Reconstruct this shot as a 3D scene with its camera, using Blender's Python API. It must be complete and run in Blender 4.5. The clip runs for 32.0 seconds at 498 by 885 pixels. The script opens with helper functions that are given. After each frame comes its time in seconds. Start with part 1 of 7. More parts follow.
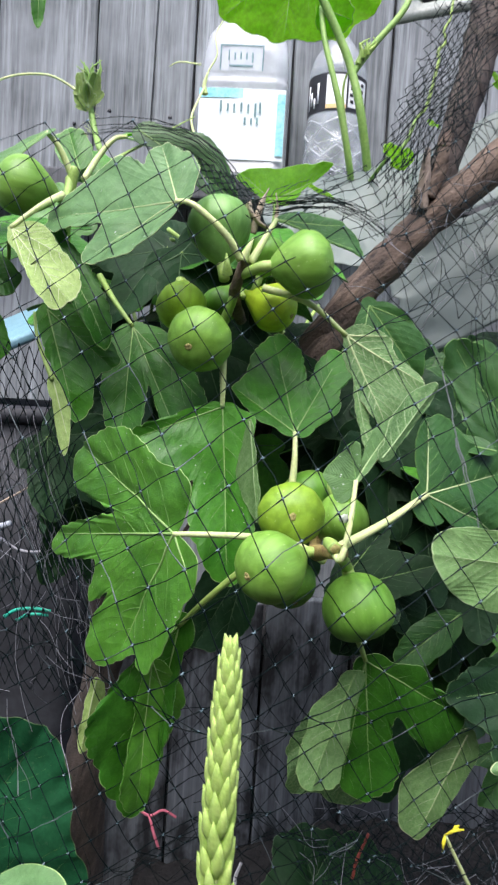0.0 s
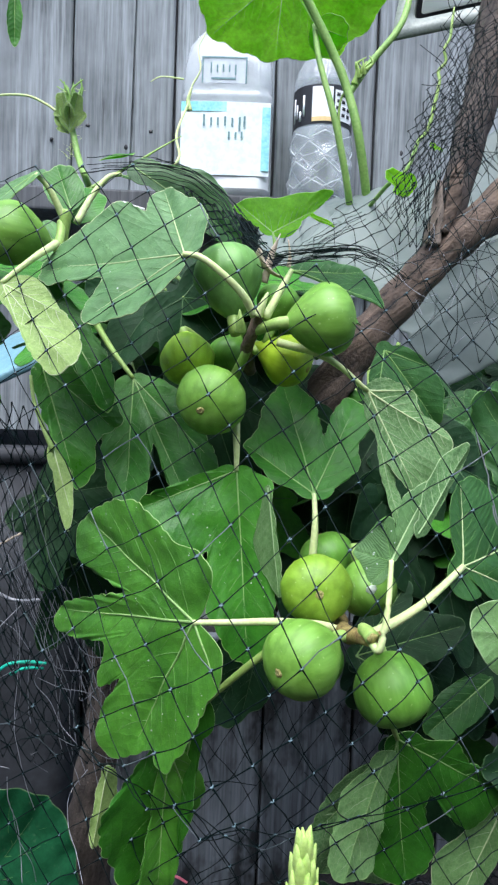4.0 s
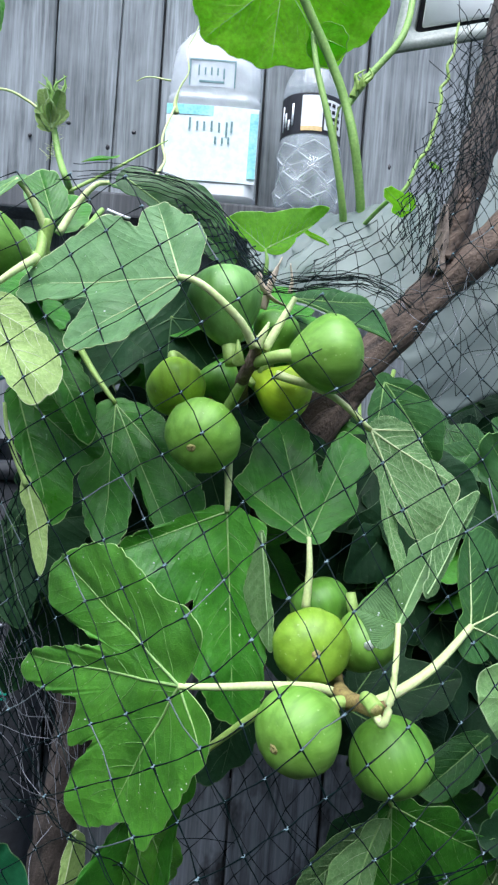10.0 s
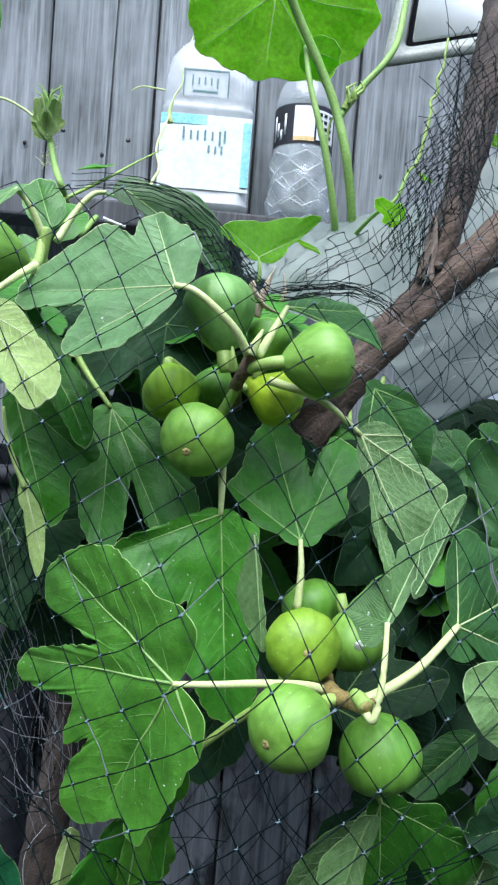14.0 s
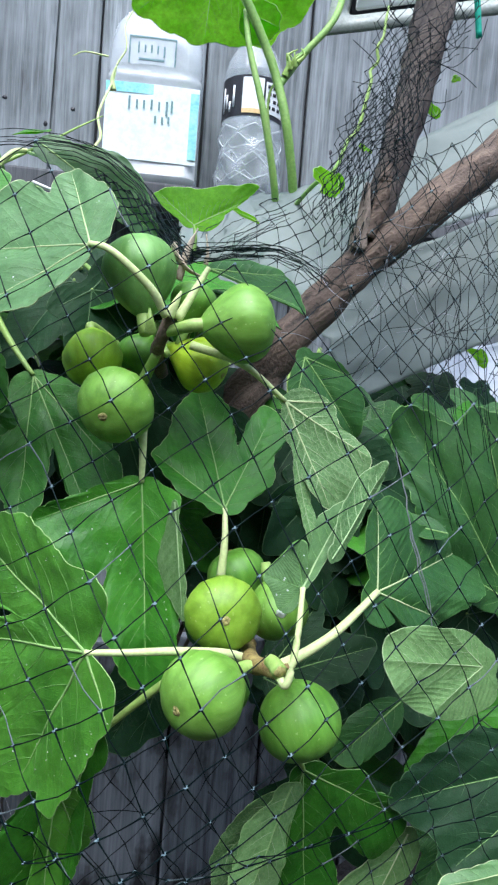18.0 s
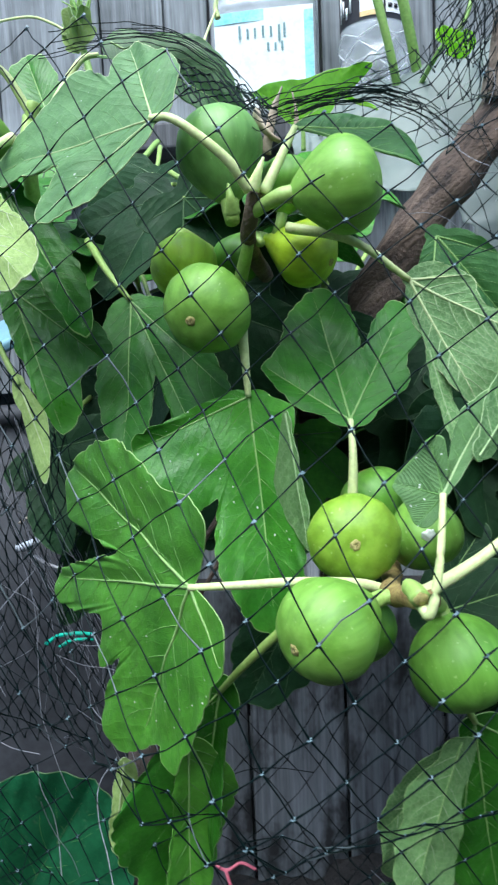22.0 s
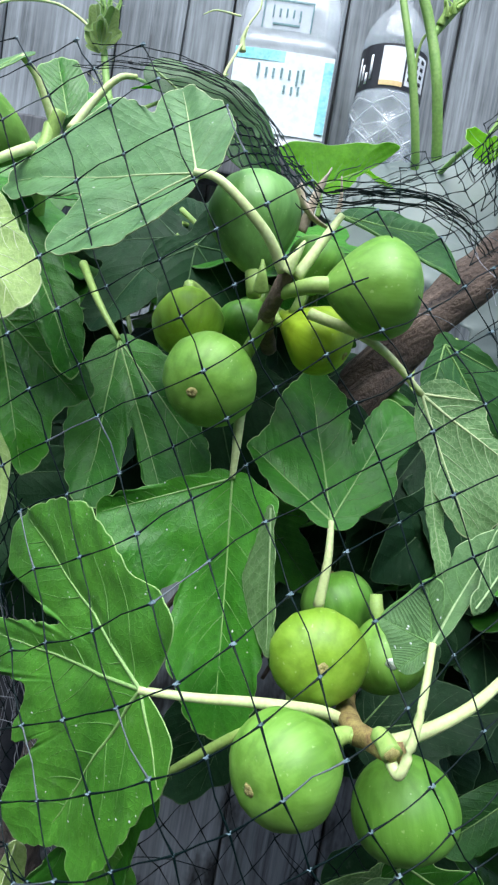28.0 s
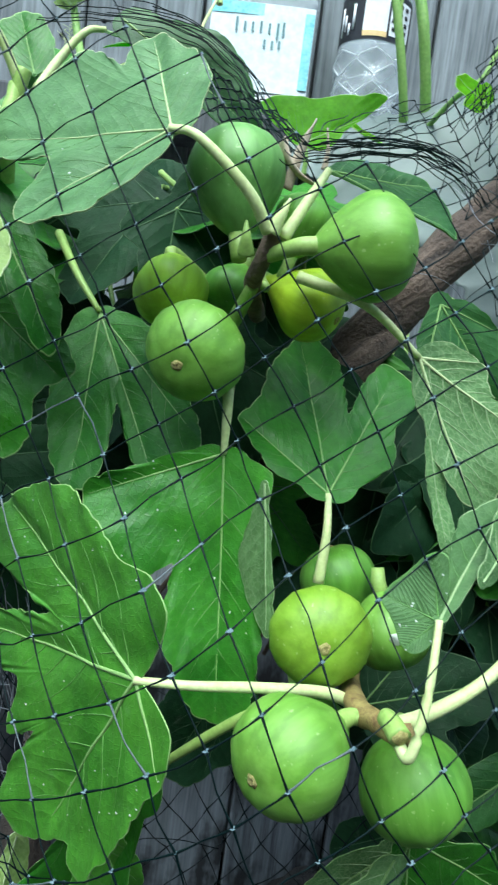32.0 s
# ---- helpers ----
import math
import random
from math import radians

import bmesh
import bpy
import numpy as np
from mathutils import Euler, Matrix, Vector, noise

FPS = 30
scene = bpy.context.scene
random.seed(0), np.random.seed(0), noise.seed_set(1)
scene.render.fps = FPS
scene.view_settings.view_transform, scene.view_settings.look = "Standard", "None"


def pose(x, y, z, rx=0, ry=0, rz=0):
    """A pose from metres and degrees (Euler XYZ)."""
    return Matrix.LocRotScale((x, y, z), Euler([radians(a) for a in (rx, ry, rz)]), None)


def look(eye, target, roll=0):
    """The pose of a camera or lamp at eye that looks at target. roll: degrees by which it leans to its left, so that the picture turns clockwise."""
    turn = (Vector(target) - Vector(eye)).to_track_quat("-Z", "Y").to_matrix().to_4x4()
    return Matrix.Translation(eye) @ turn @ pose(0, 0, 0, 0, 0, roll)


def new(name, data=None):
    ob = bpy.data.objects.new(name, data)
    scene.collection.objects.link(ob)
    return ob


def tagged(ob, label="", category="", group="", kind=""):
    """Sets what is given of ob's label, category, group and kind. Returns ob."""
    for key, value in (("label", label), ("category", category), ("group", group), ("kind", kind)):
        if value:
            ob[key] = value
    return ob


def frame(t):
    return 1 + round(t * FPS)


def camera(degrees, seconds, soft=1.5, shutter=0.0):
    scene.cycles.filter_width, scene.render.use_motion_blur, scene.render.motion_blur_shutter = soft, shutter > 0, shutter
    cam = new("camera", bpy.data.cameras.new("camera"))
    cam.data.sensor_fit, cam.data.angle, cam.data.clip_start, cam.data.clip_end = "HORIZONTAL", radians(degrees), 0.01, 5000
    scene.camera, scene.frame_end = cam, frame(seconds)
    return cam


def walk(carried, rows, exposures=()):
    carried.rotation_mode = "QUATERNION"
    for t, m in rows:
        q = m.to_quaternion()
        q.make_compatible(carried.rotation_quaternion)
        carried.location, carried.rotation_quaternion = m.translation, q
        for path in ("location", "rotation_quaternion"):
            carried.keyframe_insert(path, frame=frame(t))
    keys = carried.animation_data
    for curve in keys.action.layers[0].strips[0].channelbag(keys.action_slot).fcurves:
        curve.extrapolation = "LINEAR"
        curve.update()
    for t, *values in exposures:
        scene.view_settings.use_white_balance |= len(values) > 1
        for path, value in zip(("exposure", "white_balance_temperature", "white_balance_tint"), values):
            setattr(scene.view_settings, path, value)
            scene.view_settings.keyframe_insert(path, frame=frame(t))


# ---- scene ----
cam = camera(38.3, 32.0, soft=2.3, shutter=0.5)
METRES, EYE, TILT, LEAN, TURN = 0.78, 0.88, -4.0, -3.5, 0.0
ROWS = [
    (0, -0.0001, -0.0026, 0.0016, -0.05, -0.16, -0.09),
    (0.5, -0.0091, 0.0344, 0.0166, 0.01, -2.09, 0.08),
    (1, -0.0105, 0.0358, 0.0299, -1.42, -2.92, 1.48),
    (1.5, -0.0248, 0.0414, 0.0376, -0.62, -2.69, 1.11),
    (2, -0.0289, 0.0513, 0.0447, 0.13, -2.04, 0.63),
    (2.5, -0.0402, 0.0611, 0.0571, 0.17, -1.55, 0.29),
    (3, -0.0394, 0.0461, 0.0573, -1.33, -0.70, 1.35),
    (3.5, -0.0264, 0.0375, 0.0548, -1.60, -0.51, 1.55),
    (5.5, -0.0508, 0.0692, 0.0657, -2.42, 0.44, 0.62),
    (6, -0.0533, 0.0728, 0.0723, -2.26, 0.44, 0.05),
    (6.5, -0.0439, 0.0593, 0.0755, -3.55, 1.16, 0.18),
    (7, -0.0456, 0.0593, 0.0696, -3.52, 0.46, 0.24),
    (7.5, -0.0506, 0.0479, 0.0734, -3.33, 0.90, -0.06),
    (8, -0.0546, 0.0501, 0.0765, -4.52, 0.23, -0.91),
    (8.5, -0.0570, 0.0593, 0.0742, -5.29, -0.23, -0.58),
    (9, -0.0468, 0.0714, 0.0798, -5.07, -0.18, -0.21),
    (9.5, -0.0512, 0.0796, 0.0808, -4.63, -0.21, -0.57),
    (10, -0.0457, 0.0857, 0.0824, -4.28, -0.18, -0.39),
    (10.5, -0.0428, 0.0816, 0.0843, -4.12, 0.55, -0.17),
    (11, -0.0314, 0.0815, 0.0830, -4.24, -0.07, 0.26),
    (11.5, -0.0382, 0.0790, 0.0842, -4.24, 0.36, -0.03),
    (12, -0.0365, 0.0874, 0.0812, -4.40, 0.30, 0.38),
    (12.5, -0.0396, 0.0892, 0.0828, -4.39, 0.26, 0.09),
    (13, -0.0422, 0.0762, 0.0860, -4.73, 1.04, -0.05),
    (13.5, -0.0485, 0.0715, 0.0814, -4.58, 0.77, -0.45),
    (15.5, -0.0435, 0.0835, 0.0812, -6.69, -0.53, -0.86),
    (16, -0.0323, 0.0848, 0.0808, -6.44, -0.20, -0.79),
    (16.5, -0.0217, 0.0882, 0.0745, -6.26, -0.94, -0.47),
    (17, -0.0170, 0.0809, 0.0729, -7.20, -0.72, -0.81),
    (17.5, -0.0190, 0.0799, 0.0713, -8.11, -0.93, -1.07),
    (18, -0.0180, 0.0800, 0.0689, -8.01, -0.98, -0.64),
    (18.5, -0.0227, 0.0885, 0.0695, -7.06, -1.07, -0.51),
    (19, -0.0227, 0.1066, 0.0693, -6.18, -1.25, 0.18),
    (19.5, -0.0038, 0.1387, 0.0581, -4.27, -2.42, 1.21),
    (20, 0.0025, 0.1712, 0.0491, -1.09, -2.28, 1.96),
    (20.5, -0.0025, 0.1768, 0.0396, 3.10, -2.45, 2.88),
    (21, 0.0069, 0.1558, 0.0326, 4.83, -1.37, 5.10),
    (21.5, 0.0204, 0.1663, 0.0230, 6.35, -2.55, 6.23),
    (22, 0.0209, 0.1570, 0.0250, 5.47, -3.02, 5.68),
    (22.5, 0.0185, 0.1253, 0.0305, 2.13, -4.15, 2.60),
    (23, 0.0313, 0.1006, 0.0368, -0.15, -4.63, 1.66),
    (23.5, 0.0242, 0.0820, 0.0431, 0.16, -4.80, 0.63),
    (24, 0.0376, 0.0673, 0.0473, -0.38, -4.00, 1.35),
    (24.5, 0.0506, 0.0639, 0.0419, -0.66, -4.30, 1.73),
    (25, 0.0633, 0.0709, 0.0288, -3.40, -4.47, 1.36),
    (25.5, 0.0909, 0.0515, 0.0206, 0.44, -4.38, -2.46),
    (26, 0.0797, 0.0479, 0.0159, 4.02, -3.81, -3.96),
    (26.5, 0.0202, 0.1042, 0.0588, 0.93, -3.57, -7.09),
    (28.5, -0.0191, 0.1878, 0.0633, -0.80, -0.54, -5.44),
    (29, -0.0160, 0.1828, 0.0645, -0.63, 0.18, -4.86),
    (29.5, -0.0133, 0.1910, 0.0649, -0.05, -1.31, -4.29),
    (30, -0.0121, 0.2005, 0.0592, 1.61, -0.48, -3.98),
    (30.5, -0.0154, 0.1984, 0.0629, 2.65, -0.56, -3.65),
    (31, -0.0166, 0.1988, 0.0651, 1.67, -2.40, -3.84),
    (31.5, -0.0193, 0.2090, 0.0669, 0.90, -3.65, -4.40),
    (32, -0.0164, 0.2059, 0.0662, -0.86, -4.09, -3.73),
]
walk(cam, [(t, pose(0, 0, EYE, TILT, LEAN, TURN) @ pose(METRES * x, METRES * y, METRES * z, 90 + pitch, roll, yaw)) for t, x, y, z, yaw, pitch, roll in ROWS],
     exposures=[(0.0, 0.88, 6450, 16), (3.0, 0.8, 6100, 11), (8.0, 0.79, 5880, 9), (18.0, 0.825, 5870, 9), (21.0, 0.87, 5780, 5), (23.5, 0.97, 5880, 8), (25.0, 1.02, 6120, 14), (26.5, 1.18, 6400, 24), (28.5, 0.76, 5850, 3), (30.0, 0.76, 5800, 0), (31.0, 0.75, 5790, -2), (32.0, 0.83, 5780, -4)])


# ---- world and light: soft daylight under an overcast sky ----
world = bpy.data.worlds.new("sky")
scene.world = world
world.use_nodes = True
wn = world.node_tree
sky = wn.nodes.new("ShaderNodeTexSky")
sky.sky_type, sky.sun_disc = 'NISHITA', False
sky.sun_elevation, sky.sun_rotation = radians(66), radians(194)
sky.air_density, sky.dust_density = 1.0, 4.0
wn.nodes["Background"].inputs[1].default_value = 0.15
wn.links.new(sky.outputs[0], wn.nodes["Background"].inputs[0])
sun = new("sun", bpy.data.lights.new("sun", 'SUN'))
sun.data.energy, sun.data.angle, sun.data.color = 2.9, radians(55), (0.97, 0.985, 1.0)
sun.matrix_world = look((-0.35, -1.1, 3.6), (0, 0.4, 0.5))


# ---- materials ----
def mat(name):
    m = bpy.data.materials.new(name)
    m.use_nodes = True
    nt = m.node_tree
    b = nt.nodes["Principled BSDF"]
    return m, nt, b


def node(nt, kind, **kw):
    n = nt.nodes.new(kind)
    for k, v in kw.items():
        n.inputs[k].default_value = v
    return n


def ramp(nt, fac, stops):
    r = nt.nodes.new("ShaderNodeValToRGB")
    while len(r.color_ramp.elements) < len(stops):
        r.color_ramp.elements.new(0.5)
    for e, (p, c) in zip(r.color_ramp.elements, stops):
        e.position, e.color = p, (*c, 1)
    nt.links.new(fac, r.inputs[0])
    return r.outputs[0]


def mix(nt, fac, a, b, blend='MIX'):
    m = nt.nodes.new("ShaderNodeMix")
    m.data_type, m.blend_type = 'RGBA', blend
    for s, v in ((m.inputs[0], fac), (m.inputs[6], a), (m.inputs[7], b)):
        if hasattr(v, "links"):
            nt.links.new(v, s)
        elif isinstance(v, tuple):
            s.default_value = (*v, 1)
        else:
            s.default_value = v
    return m.outputs[2]


def coords(nt, scale=(1, 1, 1), what="Object"):
    tc = nt.nodes.new("ShaderNodeTexCoord")
    mp = nt.nodes.new("ShaderNodeMapping")
    mp.inputs["Scale"].default_value = scale
    nt.links.new(tc.outputs[what], mp.inputs[0])
    return mp.outputs[0]


def noise_fac(nt, vec, scale, detail=4.0, rough=0.55):
    n = node(nt, "ShaderNodeTexNoise", Scale=scale, Detail=detail, Roughness=rough)
    nt.links.new(vec, n.inputs["Vector"])
    return n.outputs["Fac"]


def bump(nt, b, height, strength=0.3, distance=0.001):
    n = node(nt, "ShaderNodeBump", Strength=strength, Distance=distance)
    nt.links.new(height, n.inputs["Height"])
    nt.links.new(n.outputs[0], b.inputs["Normal"])
    return n


def calc(nt, op, a, b=None):
    n = nt.nodes.new("ShaderNodeMath")
    n.operation = op
    for k, v in enumerate((a, b)):
        if v is not None:
            if hasattr(v, "links"):
                nt.links.new(v, n.inputs[k])
            else:
                n.inputs[k].default_value = v
    return n.outputs[0]


def leaf_mat(name, dark, light, vein, rough, translucent, net_amount, side=0.4, ladder=0.0, gloss=0.5):
    """Leaf surface: mottled green, side veins with quilted blade between them, a waxy sheen and light that passes through."""
    m, nt, b = mat(name)
    v = coords(nt)
    info = nt.nodes.new("ShaderNodeObjectInfo")
    shift = nt.nodes.new("ShaderNodeVectorMath")
    shift.operation = 'ADD'
    nt.links.new(v, shift.inputs[0])
    nt.links.new(info.outputs["Random"], shift.inputs[1])
    v = shift.outputs[0]
    big = noise_fac(nt, v, 24, 4, 0.6)
    fine = noise_fac(nt, v, 520, 3)
    col = ramp(nt, big, [(0.28, dark), (0.74, light)])
    col = mix(nt, 0.5, col, ramp(nt, noise_fac(nt, v, 210, 4, 0.7), [(0.30, (0.30, 0.32, 0.30)), (0.5, (0.5, 0.5, 0.5)), (0.72, (0.72, 0.70, 0.72))]), 'OVERLAY')
    vor = node(nt, "ShaderNodeTexVoronoi", Scale=360.0, Randomness=0.95)
    vor.feature = 'DISTANCE_TO_EDGE'
    nt.links.new(v, vor.inputs["Vector"])
    web = ramp(nt, vor.outputs["Distance"], [(0.0, (1, 1, 1)), (0.09, (0, 0, 0))])
    col = mix(nt, calc(nt, 'MULTIPLY', web, net_amount), col, vein)
    uv = nt.nodes.new("ShaderNodeUVMap")
    uv.uv_map = "veins"
    sep = nt.nodes.new("ShaderNodeSeparateXYZ")
    nt.links.new(uv.outputs[0], sep.inputs[0])
    wob = calc(nt, 'MULTIPLY', calc(nt, 'SUBTRACT', noise_fac(nt, v, 40, 2), 0.5), 0.9)
    row = calc(nt, 'ADD', sep.outputs[0], wob)
    line = calc(nt, 'ABSOLUTE', calc(nt, 'SUBTRACT', calc(nt, 'FRACT', row), 0.5))
    fade = ramp(nt, noise_fac(nt, v, 55, 2), [(0.3, (0.25, 0.25, 0.25)), (0.65, (1, 1, 1))])
    ribs = ramp(nt, line, [(0.0, (1, 1, 1)), (0.06, (0, 0, 0))])
    cross = calc(nt, 'ABSOLUTE', calc(nt, 'SUBTRACT', calc(nt, 'FRACT', calc(nt, 'ADD', calc(nt, 'MULTIPLY', sep.outputs[1], 15.0), calc(nt, 'ADD', calc(nt, 'MULTIPLY', calc(nt, 'FLOOR', row), 0.37), calc(nt, 'MULTIPLY', wob, 2.2)))), 0.5))
    rungs = ramp(nt, cross, [(0.0, (ladder, ladder, ladder)), (0.10, (0, 0, 0))])
    lines = calc(nt, 'MAXIMUM', calc(nt, 'MULTIPLY', calc(nt, 'MULTIPLY', ribs, fade), side), calc(nt, 'MULTIPLY', rungs, fade))
    col = mix(nt, lines, col, vein)
    dust = ramp(nt, noise_fac(nt, v, 150, 3, 0.6), [(0.62, (0, 0, 0)), (0.78, (0.09, 0.09, 0.09))])
    col = mix(nt, dust, col, (0.45, 0.5, 0.4))
    hsv = nt.nodes.new("ShaderNodeHueSaturation")
    rm = nt.nodes.new("ShaderNodeMapRange")
    rm.inputs[3].default_value, rm.inputs[4].default_value = 0.9, 1.12
    nt.links.new(info.outputs["Random"], rm.inputs[0])
    nt.links.new(rm.outputs[0], hsv.inputs["Value"])
    nt.links.new(col, hsv.inputs["Color"])
    nt.links.new(hsv.outputs[0], b.inputs["Base Color"])
    rr = ramp(nt, noise_fac(nt, v, 75, 4, 0.65), [(0.3, (rough - 0.12,) * 3), (0.7, (rough + 0.16,) * 3)])
    nt.links.new(rr, b.inputs["Roughness"])
    b.inputs["Specular IOR Level"].default_value = gloss
    pillow = calc(nt, 'POWER', calc(nt, 'MULTIPLY', line, 2.0), 0.5)
    quilt = mix(nt, 0.30, noise_fac(nt, v, 95, 3), calc(nt, 'SUBTRACT', 1.0, pillow))
    h = mix(nt, 0.2, quilt, mix(nt, 0.35, fine, web))
    bump(nt, b, h, 0.44, 0.0022)
    tr = nt.nodes.new("ShaderNodeBsdfTranslucent")
    tcol = mix(nt, 1.0, hsv.outputs[0], (0.75, 1.0, 0.3), 'MULTIPLY')
    gain = mix(nt, 1.0, tcol, (1.9, 2.0, 1.2), 'MULTIPLY')
    nt.links.new(gain, tr.inputs[0])
    ms = nt.nodes.new("ShaderNodeMixShader")
    ms.inputs[0].default_value = translucent
    nt.links.new(b.outputs[0], ms.inputs[1])
    nt.links.new(tr.outputs[0], ms.inputs[2])
    nt.links.new(ms.outputs[0], nt.nodes["Material Output"].inputs[0])
    return m


LEAF_TOP = leaf_mat("fig_leaf_upper", (0.027, 0.138, 0.010), (0.076, 0.280, 0.022), (0.19, 0.39, 0.08), 0.38, 0.17, 0.03, 0.12, 0.05, 0.40)
# Brighter copy of the upper leaf: light on the blade is put into the colour.
LEAF_LIT = leaf_mat("fig_leaf_lit", (0.042, 0.170, 0.012), (0.110, 0.335, 0.030), (0.20, 0.40, 0.08), 0.38, 0.17, 0.03, 0.12, 0.05, 0.5)
LEAF_UNDER = leaf_mat("fig_leaf_underside", (0.078, 0.175, 0.054), (0.124, 0.240, 0.082), (0.32, 0.47, 0.22), 0.62, 0.18, 0.34, 0.25, 0.40, 0.3)
LEAF_DUSTY = leaf_mat("fig_leaf_dusty", (0.080, 0.180, 0.060), (0.118, 0.240, 0.088), (0.13, 0.24, 0.10), 0.5, 0.14, 0.06, 0.15, 0.06, 0.4)
# Darkened copy of the upper leaf, shade included in the green.
LEAF_SHADE = leaf_mat("fig_leaf_shade_green", (0.018, 0.100, 0.007), (0.050, 0.205, 0.015), (0.13, 0.30, 0.06), 0.42, 0.16, 0.03, 0.12, 0.05, 0.3)
# Darker copy of the fig leaf, with shade put into its base colour.
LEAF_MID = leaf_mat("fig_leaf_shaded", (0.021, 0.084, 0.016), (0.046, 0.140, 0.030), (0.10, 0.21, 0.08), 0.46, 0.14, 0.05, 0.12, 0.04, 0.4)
LEAF_PALE = leaf_mat("fig_leaf_pale", (0.20, 0.305, 0.080), (0.27, 0.375, 0.125), (0.44, 0.53, 0.27), 0.66, 0.2, 0.2, 0.3, 0.3, 0.3)
LEAF_SILVER = leaf_mat("fig_leaf_silvery", (0.096, 0.198, 0.058), (0.142, 0.262, 0.090), (0.26, 0.39, 0.18), 0.66, 0.18, 0.25, 0.15, 0.25, 0.3)
LEAF_DULL = leaf_mat("fig_leaf_dull", (0.066, 0.148, 0.046), (0.104, 0.205, 0.072), (0.19, 0.31, 0.13), 0.6, 0.14, 0.12, 0.2, 0.10, 0.3)
# Dimmer squash leaf: shade is part of the colour, and less light passes.
LEAF_SQUASH_SHADE = leaf_mat("squash_leaf_shaded", (0.085, 0.255, 0.004), (0.135, 0.335, 0.008), (0.16, 0.34, 0.03), 0.6, 0.5, 0.10, 0.3, 0.1, 0.25)
LEAF_SQUASH = leaf_mat("squash_leaf", (0.22, 0.38, 0.012), (0.31, 0.47, 0.02), (0.28, 0.50, 0.04), 0.6, 0.8, 0.10, 0.3, 0.1, 0.25)
LEAF_EMERALD = leaf_mat("broad_leaf_emerald", (0.008, 0.070, 0.026), (0.015, 0.105, 0.040), (0.03, 0.14, 0.06), 0.6, 0.12, 0.03, 0.12, 0.0, 0.15)
# Near-black green: a dark leaf colour that also carries the bush's inner shade.
LEAF_DARK = leaf_mat("dark_shaded_leaf", (0.009, 0.036, 0.011), (0.016, 0.054, 0.018), (0.03, 0.08, 0.035), 0.58, 0.1, 0.05, 0.1, 0.0, 0.2)


def simple(name, c1, c2, scale, rough=0.6, bstr=0.3, bdist=0.001, stretch=(1, 1, 1), metal=0.0, spec=0.4, sss=0.0):
    m, nt, b = mat(name)
    v = coords(nt, stretch)
    a = noise_fac(nt, v, scale, 5)
    f = noise_fac(nt, v, scale * 7, 4)
    col = ramp(nt, a, [(0.3, c1), (0.7, c2)])
    col = mix(nt, 0.25, col, ramp(nt, f, [(0.35, tuple(x * 0.6 for x in c1)), (0.65, tuple(min(1, x * 1.25) for x in c2))]))
    nt.links.new(col, b.inputs["Base Color"])
    b.inputs["Roughness"].default_value, b.inputs["Metallic"].default_value = rough, metal
    b.inputs["Specular IOR Level"].default_value = spec
    if sss:
        b.inputs["Subsurface Weight"].default_value = sss
        b.inputs["Subsurface Radius"].default_value = (0.004, 0.006, 0.002)
        b.inputs["Subsurface Scale"].default_value = 1.0
    bump(nt, b, mix(nt, 0.5, a, f), bstr, bdist)
    return m


SPECK = simple("dust_speck", (0.42, 0.5, 0.4), (0.62, 0.68, 0.6), 200, 0.3, 0.0)
VEIN = simple("vein", (0.20, 0.36, 0.10), (0.27, 0.43, 0.14), 90, 0.5, 0.0)
VEIN_SIDE = simple("side_vein", (0.085, 0.205, 0.040), (0.115, 0.255, 0.055), 90, 0.45, 0.0)
VEIN_UNDER = simple("underside_vein", (0.25, 0.38, 0.16), (0.32, 0.45, 0.21), 90, 0.55, 0.0)
VEIN_SQUASH = simple("squash_vein", (0.22, 0.42, 0.03), (0.28, 0.48, 0.04), 90, 0.55, 0.0)
VEIN_PALE = simple("vein_pale", (0.40, 0.51, 0.22), (0.50, 0.59, 0.31), 90, 0.55, 0.0)
VEIN_DARK = simple("vein_dark", (0.045, 0.105, 0.035), (0.07, 0.14, 0.05), 90, 0.5, 0.0)
PETIOLE = simple("petiole", (0.50, 0.60, 0.24), (0.60, 0.68, 0.33), 70, 0.45, 0.15, sss=0.1)
PETIOLE_GREEN = simple("petiole_green", (0.24, 0.38, 0.08), (0.33, 0.47, 0.13), 70, 0.45, 0.15, sss=0.1)
STEM_GREEN = simple("squash_stem", (0.17, 0.33, 0.07), (0.28, 0.44, 0.12), 60, 0.55, 0.4, 0.0008, sss=0.1)
TWIG = simple("young_wood", (0.12, 0.062, 0.026), (0.40, 0.33, 0.11), 150, 0.7, 0.6, 0.001)
OSTIOLE = simple("fig_eye", (0.15, 0.11, 0.035), (0.48, 0.46, 0.16), 420, 0.8, 0.8, 0.0006)


